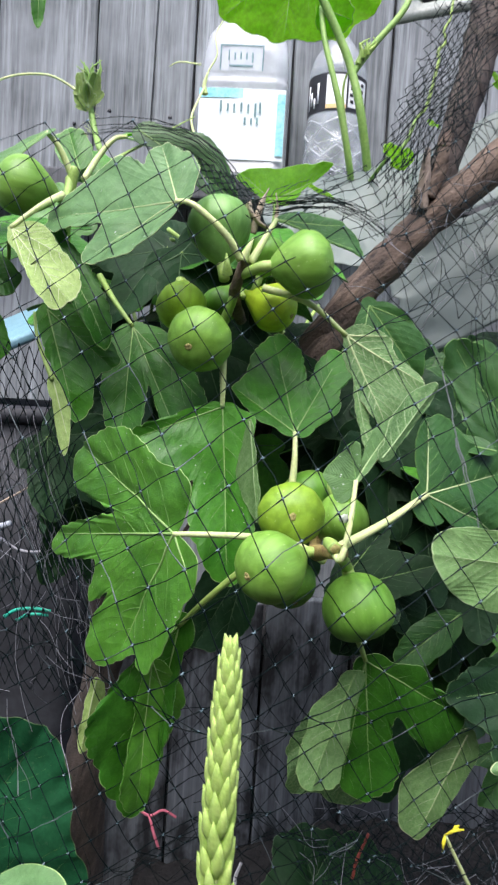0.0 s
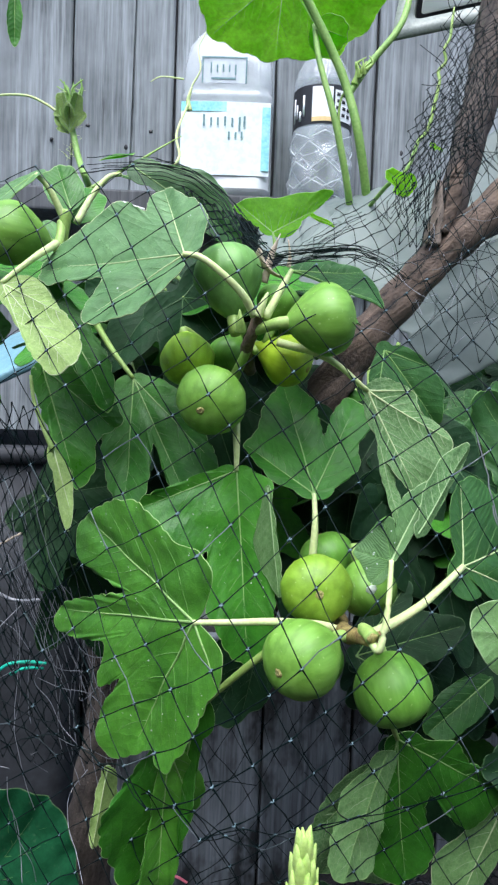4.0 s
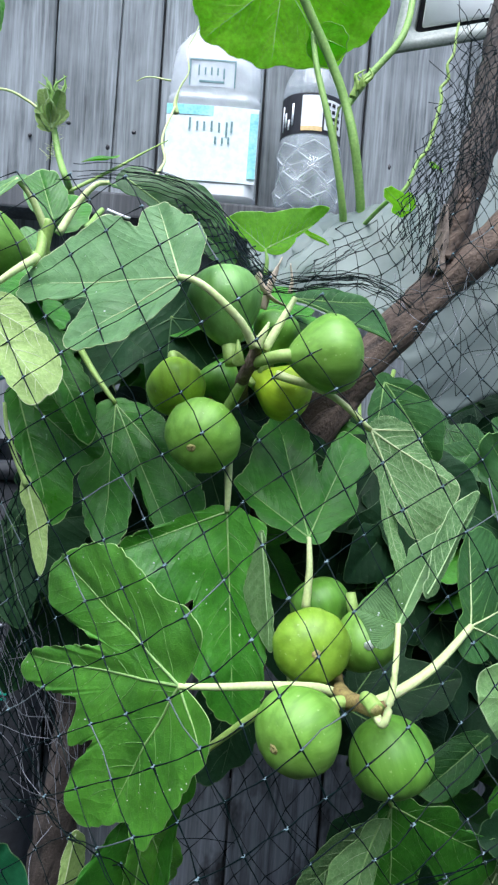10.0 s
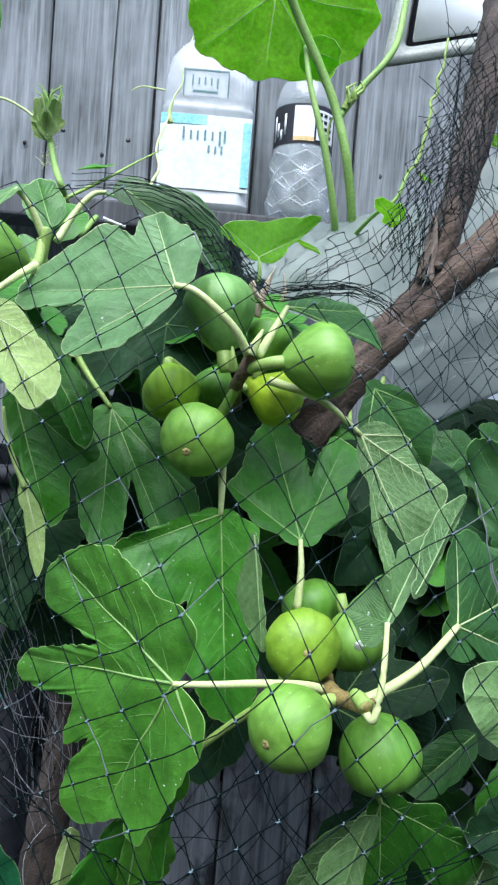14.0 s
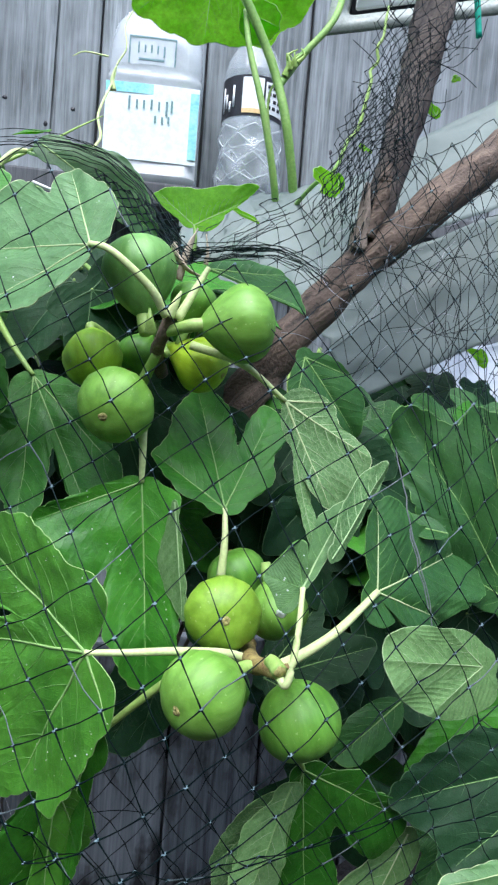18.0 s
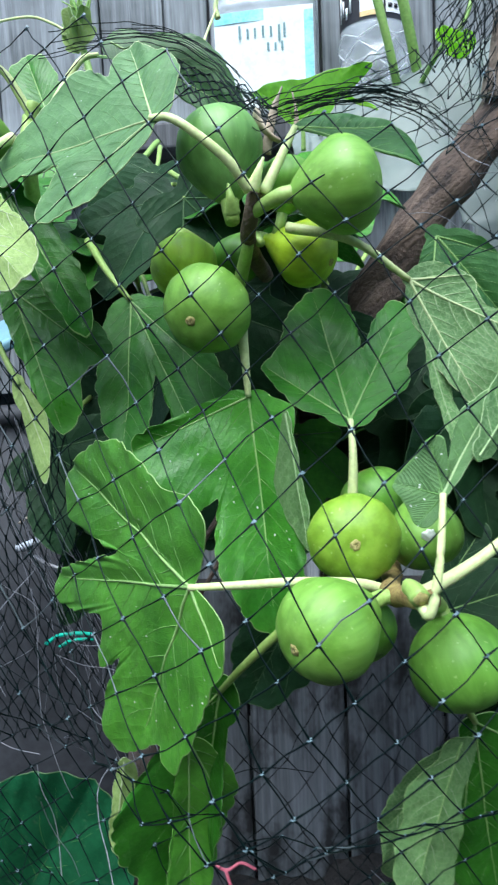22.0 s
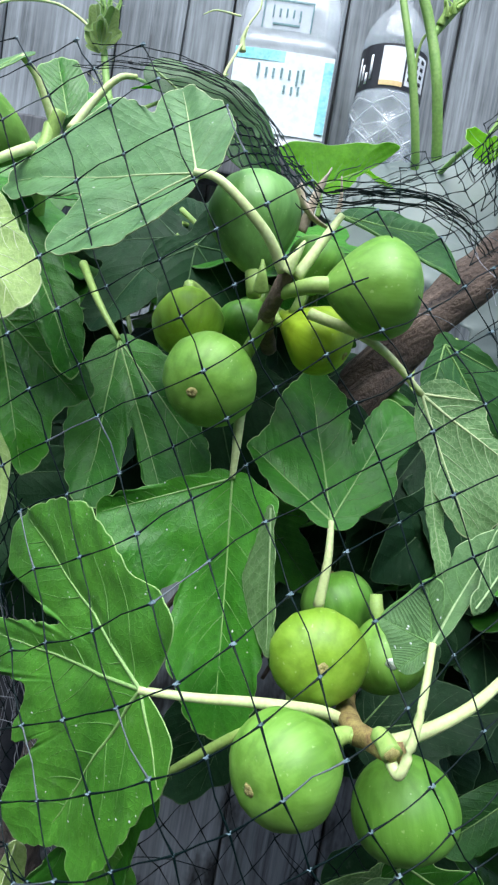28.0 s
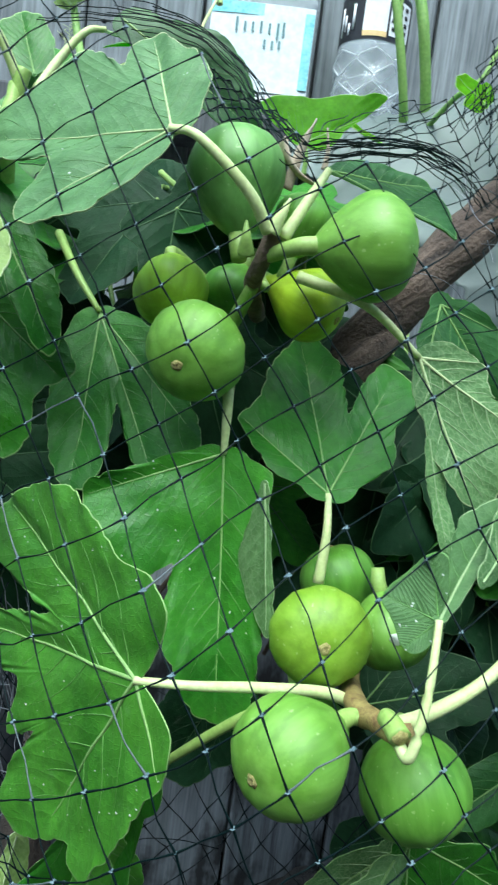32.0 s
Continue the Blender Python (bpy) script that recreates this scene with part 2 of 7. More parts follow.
def fig_mat(name, c1, c2):
    """Fig skin: green with faint lengthwise ribs, pale freckles, a few scars and a soft waxy gloss."""
    m, nt, b = mat(name)
    v = coords(nt)
    streak = noise_fac(nt, coords(nt, (1, 1, 0.10)), 170, 3)
    patch = noise_fac(nt, v, 30, 3)
    grain = noise_fac(nt, v, 700, 2)
    col = ramp(nt, patch, [(0.30, c1), (0.70, c2)])
    col = mix(nt, ramp(nt, streak, [(0.45, (0, 0, 0)), (0.70, (0.55, 0.55, 0.55))]), col, tuple(min(1, x * 1.3 + 0.02) for x in c2))
    col = mix(nt, ramp(nt, streak, [(0.30, (0.42, 0.42, 0.42)), (0.47, (0, 0, 0))]), col, tuple(x * 0.6 for x in c1))
    fleck = ramp(nt, noise_fac(nt, v, 430, 1), [(0.70, (0, 0, 0)), (0.77, (0.35, 0.35, 0.35))])
    col = mix(nt, fleck, col, (0.50, 0.62, 0.30))
    scar = ramp(nt, noise_fac(nt, v, 120, 4, 0.7), [(0.74, (0, 0, 0)), (0.80, (0.4, 0.4, 0.4))])
    col = mix(nt, scar, col, (0.40, 0.36, 0.16))
    nt.links.new(col, b.inputs["Base Color"])
    nt.links.new(ramp(nt, noise_fac(nt, v, 90, 3), [(0.3, (0.40,) * 3), (0.7, (0.58,) * 3)]), b.inputs["Roughness"])
    b.inputs["Specular IOR Level"].default_value = 0.5
    b.inputs["Subsurface Weight"].default_value = 0.2
    b.inputs["Subsurface Radius"].default_value = (0.004, 0.006, 0.002)
    b.inputs["Subsurface Scale"].default_value = 1.0
    bump(nt, b, mix(nt, 0.3, mix(nt, 0.5, streak, patch), grain), 0.2, 0.0012)
    return m


FIG = fig_mat("fig_skin", (0.108, 0.258, 0.024), (0.172, 0.345, 0.044))
FIG_YELLOW = fig_mat("fig_skin_ripening", (0.150, 0.285, 0.014), (0.212, 0.368, 0.024))
FIG_RIPE = fig_mat("fig_skin_ripe", (0.27, 0.43, 0.012), (0.38, 0.55, 0.020))
# Lime skin, its albedo raised in place of light that misses the fig.
FIG_LIME_LIT = fig_mat("fig_skin_lime_lit", (0.25, 0.48, 0.018), (0.35, 0.60, 0.030))
FIG_DUSTY = fig_mat("fig_skin_dusty", (0.105, 0.255, 0.050), (0.165, 0.345, 0.085))
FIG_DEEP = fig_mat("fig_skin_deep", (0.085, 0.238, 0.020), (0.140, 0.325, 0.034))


def wood_mat(name, c1, c2, c3, stain=False):
    """Weathered board: long grain, dark cracks, silvery sheen, knots."""
    m, nt, b = mat(name)
    info = nt.nodes.new("ShaderNodeObjectInfo")
    tc = nt.nodes.new("ShaderNodeTexCoord")
    off = nt.nodes.new("ShaderNodeVectorMath")
    off.operation = 'MULTIPLY_ADD'
    cx = nt.nodes.new("ShaderNodeCombineXYZ")
    for i in range(3):
        nt.links.new(info.outputs["Random"], cx.inputs[i])
    off.inputs[1].default_value = (7, 5, 9)
    nt.links.new(cx.outputs[0], off.inputs[0])
    nt.links.new(tc.outputs["Object"], off.inputs[2])
    mp = nt.nodes.new("ShaderNodeMapping")
    mp.inputs["Scale"].default_value = (1, 1, 0.045)
    nt.links.new(off.outputs[0], mp.inputs[0])
    bend = node(nt, "ShaderNodeTexWave", Scale=15.0, Distortion=16.0, Detail=4.0)
    bend.inputs["Detail Scale"].default_value = 1.3
    nt.links.new(mp.outputs[0], bend.inputs["Vector"])
    grain = mix(nt, 0.15, noise_fac(nt, mp.outputs[0], 260, 5, 0.6), bend.outputs["Fac"])
    broad = noise_fac(nt, mp.outputs[0], 34, 3)
    blot = noise_fac(nt, off.outputs[0], 7, 4)
    col = ramp(nt, grain, [(0.28, c1), (0.5, c2), (0.75, c3)])
    col = mix(nt, ramp(nt, broad, [(0.40, (0.0,) * 3), (0.68, (0.75,) * 3)]), col, tuple(x * 0.55 for x in c2))
    col = mix(nt, ramp(nt, blot, [(0.4, (0,) * 3), (0.7, (0.4,) * 3)]), col, tuple(x * 1.15 for x in c3))
    if stain:
        col = mix(nt, ramp(nt, noise_fac(nt, coords(nt, (1, 1, 0.5)), 9, 5, 0.65), [(0.48, (0,) * 3), (0.57, (0.93,) * 3)]), col, (0.006, 0.0065, 0.007))
    hsv = nt.nodes.new("ShaderNodeHueSaturation")
    rm = nt.nodes.new("ShaderNodeMapRange")
    rm.inputs[3].default_value, rm.inputs[4].default_value = 0.82, 1.15
    nt.links.new(info.outputs["Random"], rm.inputs[0])
    nt.links.new(rm.outputs[0], hsv.inputs["Value"])
    nt.links.new(col, hsv.inputs["Color"])
    nt.links.new(hsv.outputs[0], b.inputs["Base Color"])
    b.inputs["Roughness"].default_value = 0.75
    bump(nt, b, mix(nt, 0.4, grain, broad), 0.6, 0.002)
    return m


FENCE = wood_mat("weathered_cedar", (0.048, 0.053, 0.057), (0.180, 0.200, 0.209), (0.342, 0.371, 0.388))
PLANK = wood_mat("dark_planks", (0.026, 0.030, 0.036), (0.110, 0.124, 0.138), (0.205, 0.226, 0.248), True)
RAIL = wood_mat("rail_wood", (0.04, 0.042, 0.045), (0.09, 0.093, 0.1), (0.15, 0.155, 0.165))
def bark_mat(name, angle, c1, c2, crack):
    """Bark with peeling streaks and dark cracks along the limb, which leans by angle."""
    m, nt, b = mat(name)
    mp = nt.nodes.new("ShaderNodeMapping")
    tc = nt.nodes.new("ShaderNodeTexCoord")
    turn = nt.nodes.new("ShaderNodeMapping")
    turn.inputs["Rotation"].default_value = (0, radians(angle), 0)
    mp.inputs["Scale"].default_value = (1, 1, 0.16)
    nt.links.new(tc.outputs["Object"], turn.inputs[0])
    nt.links.new(turn.outputs[0], mp.inputs[0])
    streak = noise_fac(nt, mp.outputs[0], 150, 5, 0.62)
    broad = noise_fac(nt, mp.outputs[0], 40, 3)
    grit = noise_fac(nt, tc.outputs["Object"], 420, 3)
    col = ramp(nt, broad, [(0.3, c1), (0.7, c2)])
    col = mix(nt, ramp(nt, streak, [(0.5, (0, 0, 0)), (0.7, (0.7, 0.7, 0.7))]), col, tuple(min(1, x * 1.5) for x in c2))
    col = mix(nt, ramp(nt, streak, [(0.33, (0.9, 0.9, 0.9)), (0.45, (0, 0, 0))]), col, crack)
    col = mix(nt, 0.2, col, ramp(nt, grit, [(0.35, crack), (0.65, c2)]))
    nt.links.new(col, b.inputs["Base Color"])
    b.inputs["Roughness"].default_value = 0.8
    bump(nt, b, mix(nt, 0.35, streak, grit), 0.9, 0.005)
    return m


BARK = bark_mat("bark", -48, (0.052, 0.035, 0.026), (0.180, 0.130, 0.096), (0.012, 0.009, 0.008))
BARK_DARK = bark_mat("bark_dark", -18, (0.034, 0.026, 0.021), (0.105, 0.083, 0.068), (0.010, 0.008, 0.007))
PALE_WOOD = bark_mat("broken_wood", -20, (0.20, 0.15, 0.11), (0.38, 0.31, 0.25), (0.05, 0.04, 0.03))
SOIL = simple("soil", (0.006, 0.006, 0.007), (0.022, 0.021, 0.02), 30, 0.95, 1.0, 0.01)
NET = simple("net_cord", (0.001, 0.005, 0.005), (0.003, 0.011, 0.012), 200, 0.42, 0.0, spec=0.12)
# Knots of the black net, coloured pale to carry their glints.
NET_KNOT_GLINT = simple("net_knot_glint", (0.04, 0.08, 0.09), (0.22, 0.30, 0.33), 300, 0.25, 0.0, spec=0.6)
# Whitish cord: worn netting, and in places painted highlights.
NET_WHITE = simple("net_worn_glint_cord", (0.16, 0.17, 0.19), (0.34, 0.35, 0.38), 200, 0.4, 0.0)
# Paler cord colour that stands for highlights on the black net.
NET_PALE = simple("net_highlight_cord", (0.05, 0.07, 0.075), (0.13, 0.155, 0.165), 200, 0.35, 0.0)
BIN = simple("bin_plastic", (0.016, 0.018, 0.022), (0.046, 0.050, 0.058), 14, 0.7, 0.2, 0.001)
BIN_RIM = simple("bin_rim", (0.13, 0.27, 0.32), (0.2, 0.36, 0.42), 30, 0.45, 0.1)
PINK = simple("pink_twine", (0.55, 0.10, 0.16), (0.75, 0.22, 0.28), 200, 0.7, 0.5)
TEAL = simple("teal_twine", (0.01, 0.32, 0.22), (0.03, 0.5, 0.34), 200, 0.6, 0.5)
RED = simple("red_twine", (0.35, 0.06, 0.04), (0.55, 0.14, 0.1), 200, 0.7, 0.5)
WHITE = simple("white_scrap", (0.6, 0.6, 0.6), (0.8, 0.8, 0.8), 90, 0.7, 0.4)
YELLOW = simple("yellow_flower", (0.7, 0.62, 0.02), (0.85, 0.8, 0.06), 120, 0.6, 0.2, sss=0.1)
SPIKE = simple("grass_spike", (0.25, 0.40, 0.075), (0.42, 0.56, 0.16), 160, 0.55, 0.4, 0.0006, sss=0.15)
DRY_PALE = simple("bleached_dry_leaf", (0.34, 0.27, 0.20), (0.58, 0.49, 0.38), 80, 0.8, 0.6)
BLACK = simple("black_print", (0.012, 0.012, 0.014), (0.03, 0.03, 0.034), 40, 0.4, 0.05)
GREYPRINT = simple("grey_print", (0.10, 0.19, 0.20), (0.20, 0.32, 0.33), 40, 0.5, 0.05)
JUG_LABEL = simple("jug_label_paper", (0.70, 0.84, 0.87), (0.88, 0.91, 0.92), 14, 0.35, 0.05)
AQUA = simple("aqua_print", (0.16, 0.58, 0.65), (0.48, 0.78, 0.82), 32, 0.4, 0.05)
LABEL = simple("label_paper", (0.80, 0.82, 0.84), (0.88, 0.9, 0.92), 14, 0.35, 0.05)
AMBER = simple("amber_print", (0.75, 0.52, 0.22), (0.85, 0.62, 0.32), 40, 0.5, 0.05)


def clear_mat(name, tint, body, amount, rough, bscale, bstr, through_light=0.0, spec=0.7):
    """Thin clear plastic: lets most light through, with gloss and a milky share."""
    m, nt, b = mat(name)
    v = coords(nt)
    n = noise_fac(nt, v, bscale, 4)
    nt.links.new(ramp(nt, n, [(0.3, tuple(x * 0.8 for x in body)), (0.7, body)]), b.inputs["Base Color"])
    b.inputs["Roughness"].default_value = rough
    b.inputs["Specular IOR Level"].default_value = spec
    bump(nt, b, n, bstr, 0.004)
    solid = b.outputs[0]
    if through_light:
        tl = nt.nodes.new("ShaderNodeBsdfTranslucent")
        tl.inputs[0].default_value = (*body, 1)
        m2 = nt.nodes.new("ShaderNodeMixShader")
        m2.inputs[0].default_value = through_light
        nt.links.new(b.outputs[0], m2.inputs[1])
        nt.links.new(tl.outputs[0], m2.inputs[2])
        solid = m2.outputs[0]
    t = nt.nodes.new("ShaderNodeBsdfTransparent")
    t.inputs[0].default_value = (*tint, 1)
    ms = nt.nodes.new("ShaderNodeMixShader")
    ms.inputs[0].default_value = amount
    nt.links.new(t.outputs[0], ms.inputs[1])
    nt.links.new(solid, ms.inputs[2])
    nt.links.new(ms.outputs[0], nt.nodes["Material Output"].inputs[0])
    return m


PET = clear_mat("clear_bottle_plastic", (0.95, 0.97, 0.98), (0.92, 0.96, 0.98), 0.48, 0.04, 30, 0.7, spec=1.0)
PET_THIN = clear_mat("thin_bottle_plastic", (0.95, 0.97, 0.98), (0.9, 0.95, 0.97), 0.28, 0.03, 200, 0.1, spec=1.0)
PET_RIB = clear_mat("bottle_rib_plastic", (0.95, 0.97, 0.98), (0.9, 0.94, 0.95), 0.55, 0.08, 30, 0.1)
FILM = clear_mat("milky_plastic_sheet", (0.7, 0.77, 0.74), (0.205, 0.250, 0.230), 0.80, 0.45, 22, 0.6, spec=0.3)
TUB_EDGE = simple("tub_edge_plastic", (0.20, 0.23, 0.20), (0.33, 0.36, 0.33), 40, 0.4, 0.05)
FILM_WHITE = clear_mat("white_plastic_bag", (0.8, 0.85, 0.9), (0.52, 0.57, 0.64), 0.92, 0.4, 45, 0.9, spec=0.4)
TUB = clear_mat("milky_tub_plastic", (0.85, 0.9, 0.9), (0.80, 0.84, 0.83), 0.95, 0.3, 18, 0.2, 0.1)

# ---- building helpers ----
WORLD = {}


def thing(name, at, label, category, group="", kind=""):
    e = tagged(new(name), label, category, group, kind)
    WORLD[e] = Matrix.Translation(at)
    e.matrix_basis = WORLD[e]
    return e


def hang(ob, parent, m):
    """Parent ob so that it stands at the world pose m."""
    ob.parent = parent
    ob.matrix_basis = WORLD[parent].inverted() @ m
    WORLD[ob] = m
    return ob


def mesh(name, verts, faces, mats, index=None, smooth=True):
    me = bpy.data.meshes.new(name)
    me.from_pydata([tuple(v) for v in verts], [], faces)
    for m in mats if isinstance(mats, (list, tuple)) else [mats]:
        me.materials.append(m)
    if index is not None:
        me.polygons.foreach_set("material_index", index)
    if smooth:
        me.polygons.foreach_set("use_smooth", [True] * len(faces))
    me.update()
    return me


def part(name, geo, material, parent, label="", m=None, smooth=True):
    """Link verts and faces (or a bmesh) as one mesh object under a thing or a part."""
    if isinstance(geo, bmesh.types.BMesh):
        me = bpy.data.meshes.new(name)
        geo.to_mesh(me)
        geo.free()
        me.materials.append(material)
        if smooth:
            me.polygons.foreach_set("use_smooth", [True] * len(me.polygons))
    else:
        me = mesh(name, geo[0], geo[1], material, smooth=smooth)
    ob = tagged(new(name, me), label)
    if parent:
        hang(ob, parent, m if m is not None else Matrix())
    else:
        WORLD[ob] = m if m is not None else Matrix()
        ob.matrix_basis = WORLD[ob]
    return ob


def curve_points(pts, n=12):
    """Smooth line through points (Catmull-Rom)."""
    p = [Vector(q) for q in pts]
    p = [2 * p[0] - p[1]] + p + [2 * p[-1] - p[-2]]
    out = []
    for i in range(1, len(p) - 2):
        a, b, c, d = p[i - 1:i + 3]
        for k in range(n):
            t = k / n
            out.append(0.5 * (2 * b + (c - a) * t + (2 * a - 5 * b + 4 * c - d) * t * t + (3 * b - a - 3 * c + d) * t ** 3))
    out.append(p[-2])
    return out


def tube(pts, r0, r1, sides=8, wob=0.0, cap=True, seed=0, flat=1.0):
    """Tapered round body along a line of points."""
    V, F = [], []
    up = Vector((0.13, 0.31, 0.94))
    n = len(pts)
    for i, p in enumerate(pts):
        d = (pts[min(i + 1, n - 1)] - pts[max(i - 1, 0)]).normalized()
        s = d.cross(up)
        if s.length < 0.1:
            s = d.cross(Vector((1, 0, 0)))
        s.normalize()
        u = s.cross(d)
        r = r0[i] if isinstance(r0, tuple) else r0 + (r1 - r0) * i / max(1, n - 1)
        for k in range(sides):
            a = 2 * math.pi * k / sides
            w = r
            if wob:
                q = p * 55 + Vector((math.cos(a) * 1.3, math.sin(a) * 1.3, seed))
                w *= 1 + wob * noise.noise(q)
            V.append(p + s * math.cos(a) * w + u * math.sin(a) * w * flat)
    for i in range(n - 1):
        for k in range(sides):
            a, b = i * sides + k, i * sides + (k + 1) % sides
            F.append((a, b, b + sides, a + sides))
    if cap:
        F.append(tuple(range(sides - 1, -1, -1)))
        F.append(tuple(range((n - 1) * sides, n * sides)))
    return V, F


def join(*geos):
    V, F = [], []
    for v, f in geos:
        o = len(V)
        V += list(v)
        F += [tuple(i + o for i in q) for q in f]
    return V, F


def box(lo, hi, bev=0.0):
    bm = bmesh.new()
    bmesh.ops.create_cube(bm, size=1)
    lo, hi = Vector(lo), Vector(hi)
    for v in bm.verts:
        v.co = Vector([(lo[i] + hi[i]) / 2 + v.co[i] * (hi[i] - lo[i]) for i in range(3)])
    if bev:
        bmesh.ops.bevel(bm, geom=bm.edges[:], offset=bev, segments=2, affect='EDGES', profile=0.6)
    return bm


def frame_of(base, tip, nrm):
    """Pose with x from base to tip and z near nrm; also the length."""
    b, t, n = Vector(base), Vector(tip), Vector(nrm)
    x = t - b
    size = x.length
    x.normalize()
    z = (n - x * n.dot(x)).normalized()
    y = z.cross(x)
    m = Matrix((x, y, z)).transposed().to_4x4()
    return Matrix.Translation(b) @ m, size


def rim_reach(rim):
    """Reach of the margin by angle, gliding through its tips and notches (degrees, reach)."""
    ks = sorted((radians(a) % (2 * math.pi), r) for a, r in rim)
    ks = [(a - 2 * math.pi, r) for a, r in ks[-2:]] + ks + [(a + 2 * math.pi, r) for a, r in ks[:2]]
    n = len(ks)
    d = [(ks[i + 1][1] - ks[i][1]) / max(1e-4, ks[i + 1][0] - ks[i][0]) for i in range(n - 1)]
    m = [0.0] + [0 if d[i - 1] * d[i] <= 0 else 2 * d[i - 1] * d[i] / (d[i - 1] + d[i]) for i in range(1, n - 1)] + [0.0]

    def reach(a):
        a %= 2 * math.pi
        for i in range(1, n - 1):
            if ks[i][0] <= a <= ks[i + 1][0]:
                h = max(1e-4, ks[i + 1][0] - ks[i][0])
                t = (a - ks[i][0]) / h
                return (ks[i][1] * (1 + 2 * t) * (1 - t) ** 2 + h * m[i] * t * (1 - t) ** 2 + ks[i + 1][1] * t * t * (3 - 2 * t) + h * m[i + 1] * t * t * (t - 1))
        return ks[1][1]
    return reach


def leaf_geo(size, lobes, rim, fold, droop, wave, cup, seed, teeth=0.015, rings=20, steps=220, thick=0.0003, sharp=12.0, trough=0.08, curl=(), buckle=1.0):
    """A lobed blade with its stalk joint at the origin, its middle lobe along x, its upper side to +z.
    Returns verts, faces, slots, and the functions that give the surface at x, y and the margin at an angle."""
    rng = random.Random(seed)
    ph = [rng.uniform(0, 6.28) for _ in range(6)]

    def reach_lobes(a):
        s = ((0.10 if len(lobes) > 1 else 0.03) * size) ** sharp
        for ang, ln, w in lobes:
            d = a - radians(ang)
            c = math.cos(d)
            if c > 0:
                s += (ln * size * (c / (c * c + (math.sin(d) / w) ** 2)) ** 0.9) ** sharp
        r = s ** (1 / sharp)
        return r * (1 + teeth * math.sin(17 * a + ph[1] + 1.5 * math.sin(2 * a)) + 0.8 * teeth * math.sin(9 * a + ph[5]))

    if rim:
        by_rim = rim_reach(rim)
        reach = lambda a: size * by_rim(a)
    else:
        reach = reach_lobes
    axes = [(math.cos(radians(a)), math.sin(radians(a)), ln * size / 9.5, ln) for a, ln, w in lobes]

    def surf(x, y):
        a = math.atan2(y, x)
        rr = math.hypot(x, y) / size
        z = fold * (math.sqrt(y * y + (0.05 * size) ** 2) - 0.05 * size)
        z -= droop * rr * rr * size
        z += cup * y * y / size
        z += wave * size * rr * rr * (math.sin(3 * a + ph[2]) * 0.6 + math.sin(7 * a + ph[3]) * 0.3 + 0.25 * math.sin(11 * a + ph[4]))
        near, pick = 9.0, None
        valley = wsum = 0.0
        for ca, sa, gap, ln in axes:
            along, off = x * ca + y * sa, abs(y * ca - x * sa)
            if along > 0:
                z -= 0.010 * size * math.exp(-(off / (0.035 * size)) ** 2) * min(1, rr * 3)
                if ln > 0.4:
                    w = math.exp(-(off / (0.14 * size)) ** 2) + 1e-4
                    valley += w * min(off, 0.16 * size)
                    wsum += w
                    if off < near:
                        near, pick = off, (along, gap)
        if pick:
            z += (trough * valley / wsum) * min(1, rr * 2)
            k = (pick[0] - 0.75 * near - 1.5 * near * near / size) / pick[1]
            z += 0.0020 * size * (abs(math.sin(math.pi * k)) ** 0.7 - 0.4) * min(1, near / (0.06 * size)) * min(1, rr * 2.5)
        z += buckle * 0.085 * size * rr * noise.noise(Vector((x / size * 2.2, y / size * 2.2, seed * 1.7))) + 0.014 * size * noise.noise(Vector((x * 60, y * 60, seed * 1.7)))
        for ang, amount, start in curl:
            q = (x * math.cos(radians(ang)) + y * math.sin(radians(ang))) / size - start
            if q > 0:
                z += amount * size * q * q
        return z

    # the margin: even steps along it, with rounded uneven teeth
    fine = 720
    ring = [(reach(2 * math.pi * k / fine) * math.cos(2 * math.pi * k / fine), reach(2 * math.pi * k / fine) * math.sin(2 * math.pi * k / fine)) for k in range(fine)]
    run = [0.0]
    for k in range(fine):
        (x0, y0), (x1, y1) = ring[k], ring[(k + 1) % fine]
        run.append(run[-1] + math.hypot(x1 - x0, y1 - y0))
    total, k, edge = run[-1], 0, []
    for i in range(steps):
        want = total * i / steps
        while run[k + 1] < want:
            k += 1
        t = (want - run[k]) / max(1e-9, run[k + 1] - run[k])
        (x0, y0), (x1, y1) = ring[k], ring[(k + 1) % fine]
        edge.append((x0 + (x1 - x0) * t, y0 + (y1 - y0) * t, want))
    lam = 0.0105
    rim_pts = []
    for i, (x, y, w) in enumerate(edge):
        (ax, ay, _), (bx, by, _) = edge[i - 2], edge[(i + 2) % steps]
        nx, ny = by - ay, ax - bx
        q = math.hypot(nx, ny) or 1
        far = min(1, max(0, math.hypot(x, y) / size - 0.12) * 4)
        (cx, cy, _), (ex, ey, _) = edge[i - 4], edge[(i + 4) % steps]
        bend = ((x - cx) * (ex - x) + (y - cy) * (ey - y)) / max(1e-12, math.hypot(x - cx, y - cy) * math.hypot(ex - x, ey - y))
        far *= max(0.0, bend) ** 2
        g = noise.noise(Vector((w * 70, seed * 3.1, 0)))
        crest = abs(math.sin(math.pi * w / lam + 2.2 * noise.noise(Vector((w * 28, seed * 5.3, 4))))) ** 0.6 - 0.65
        h = far * teeth * size * (0.75 * crest * (0.75 + 0.9 * g) + 0.6 * g)
        rim_pts.append((x, y, nx / q * h, ny / q * h, 0.007 * size * far * math.sin(2 * math.pi * w / 0.027 + 3 * noise.noise(Vector((w * 22, seed, 8))))))

    top, F, slot = [Vector((0, 0, surf(0.0001, 0)))], [], []
    inner = [(i / (rings - 1)) ** 0.85 for i in range(1, rings)]
    inner[-1] = 1 - 0.0006 / size
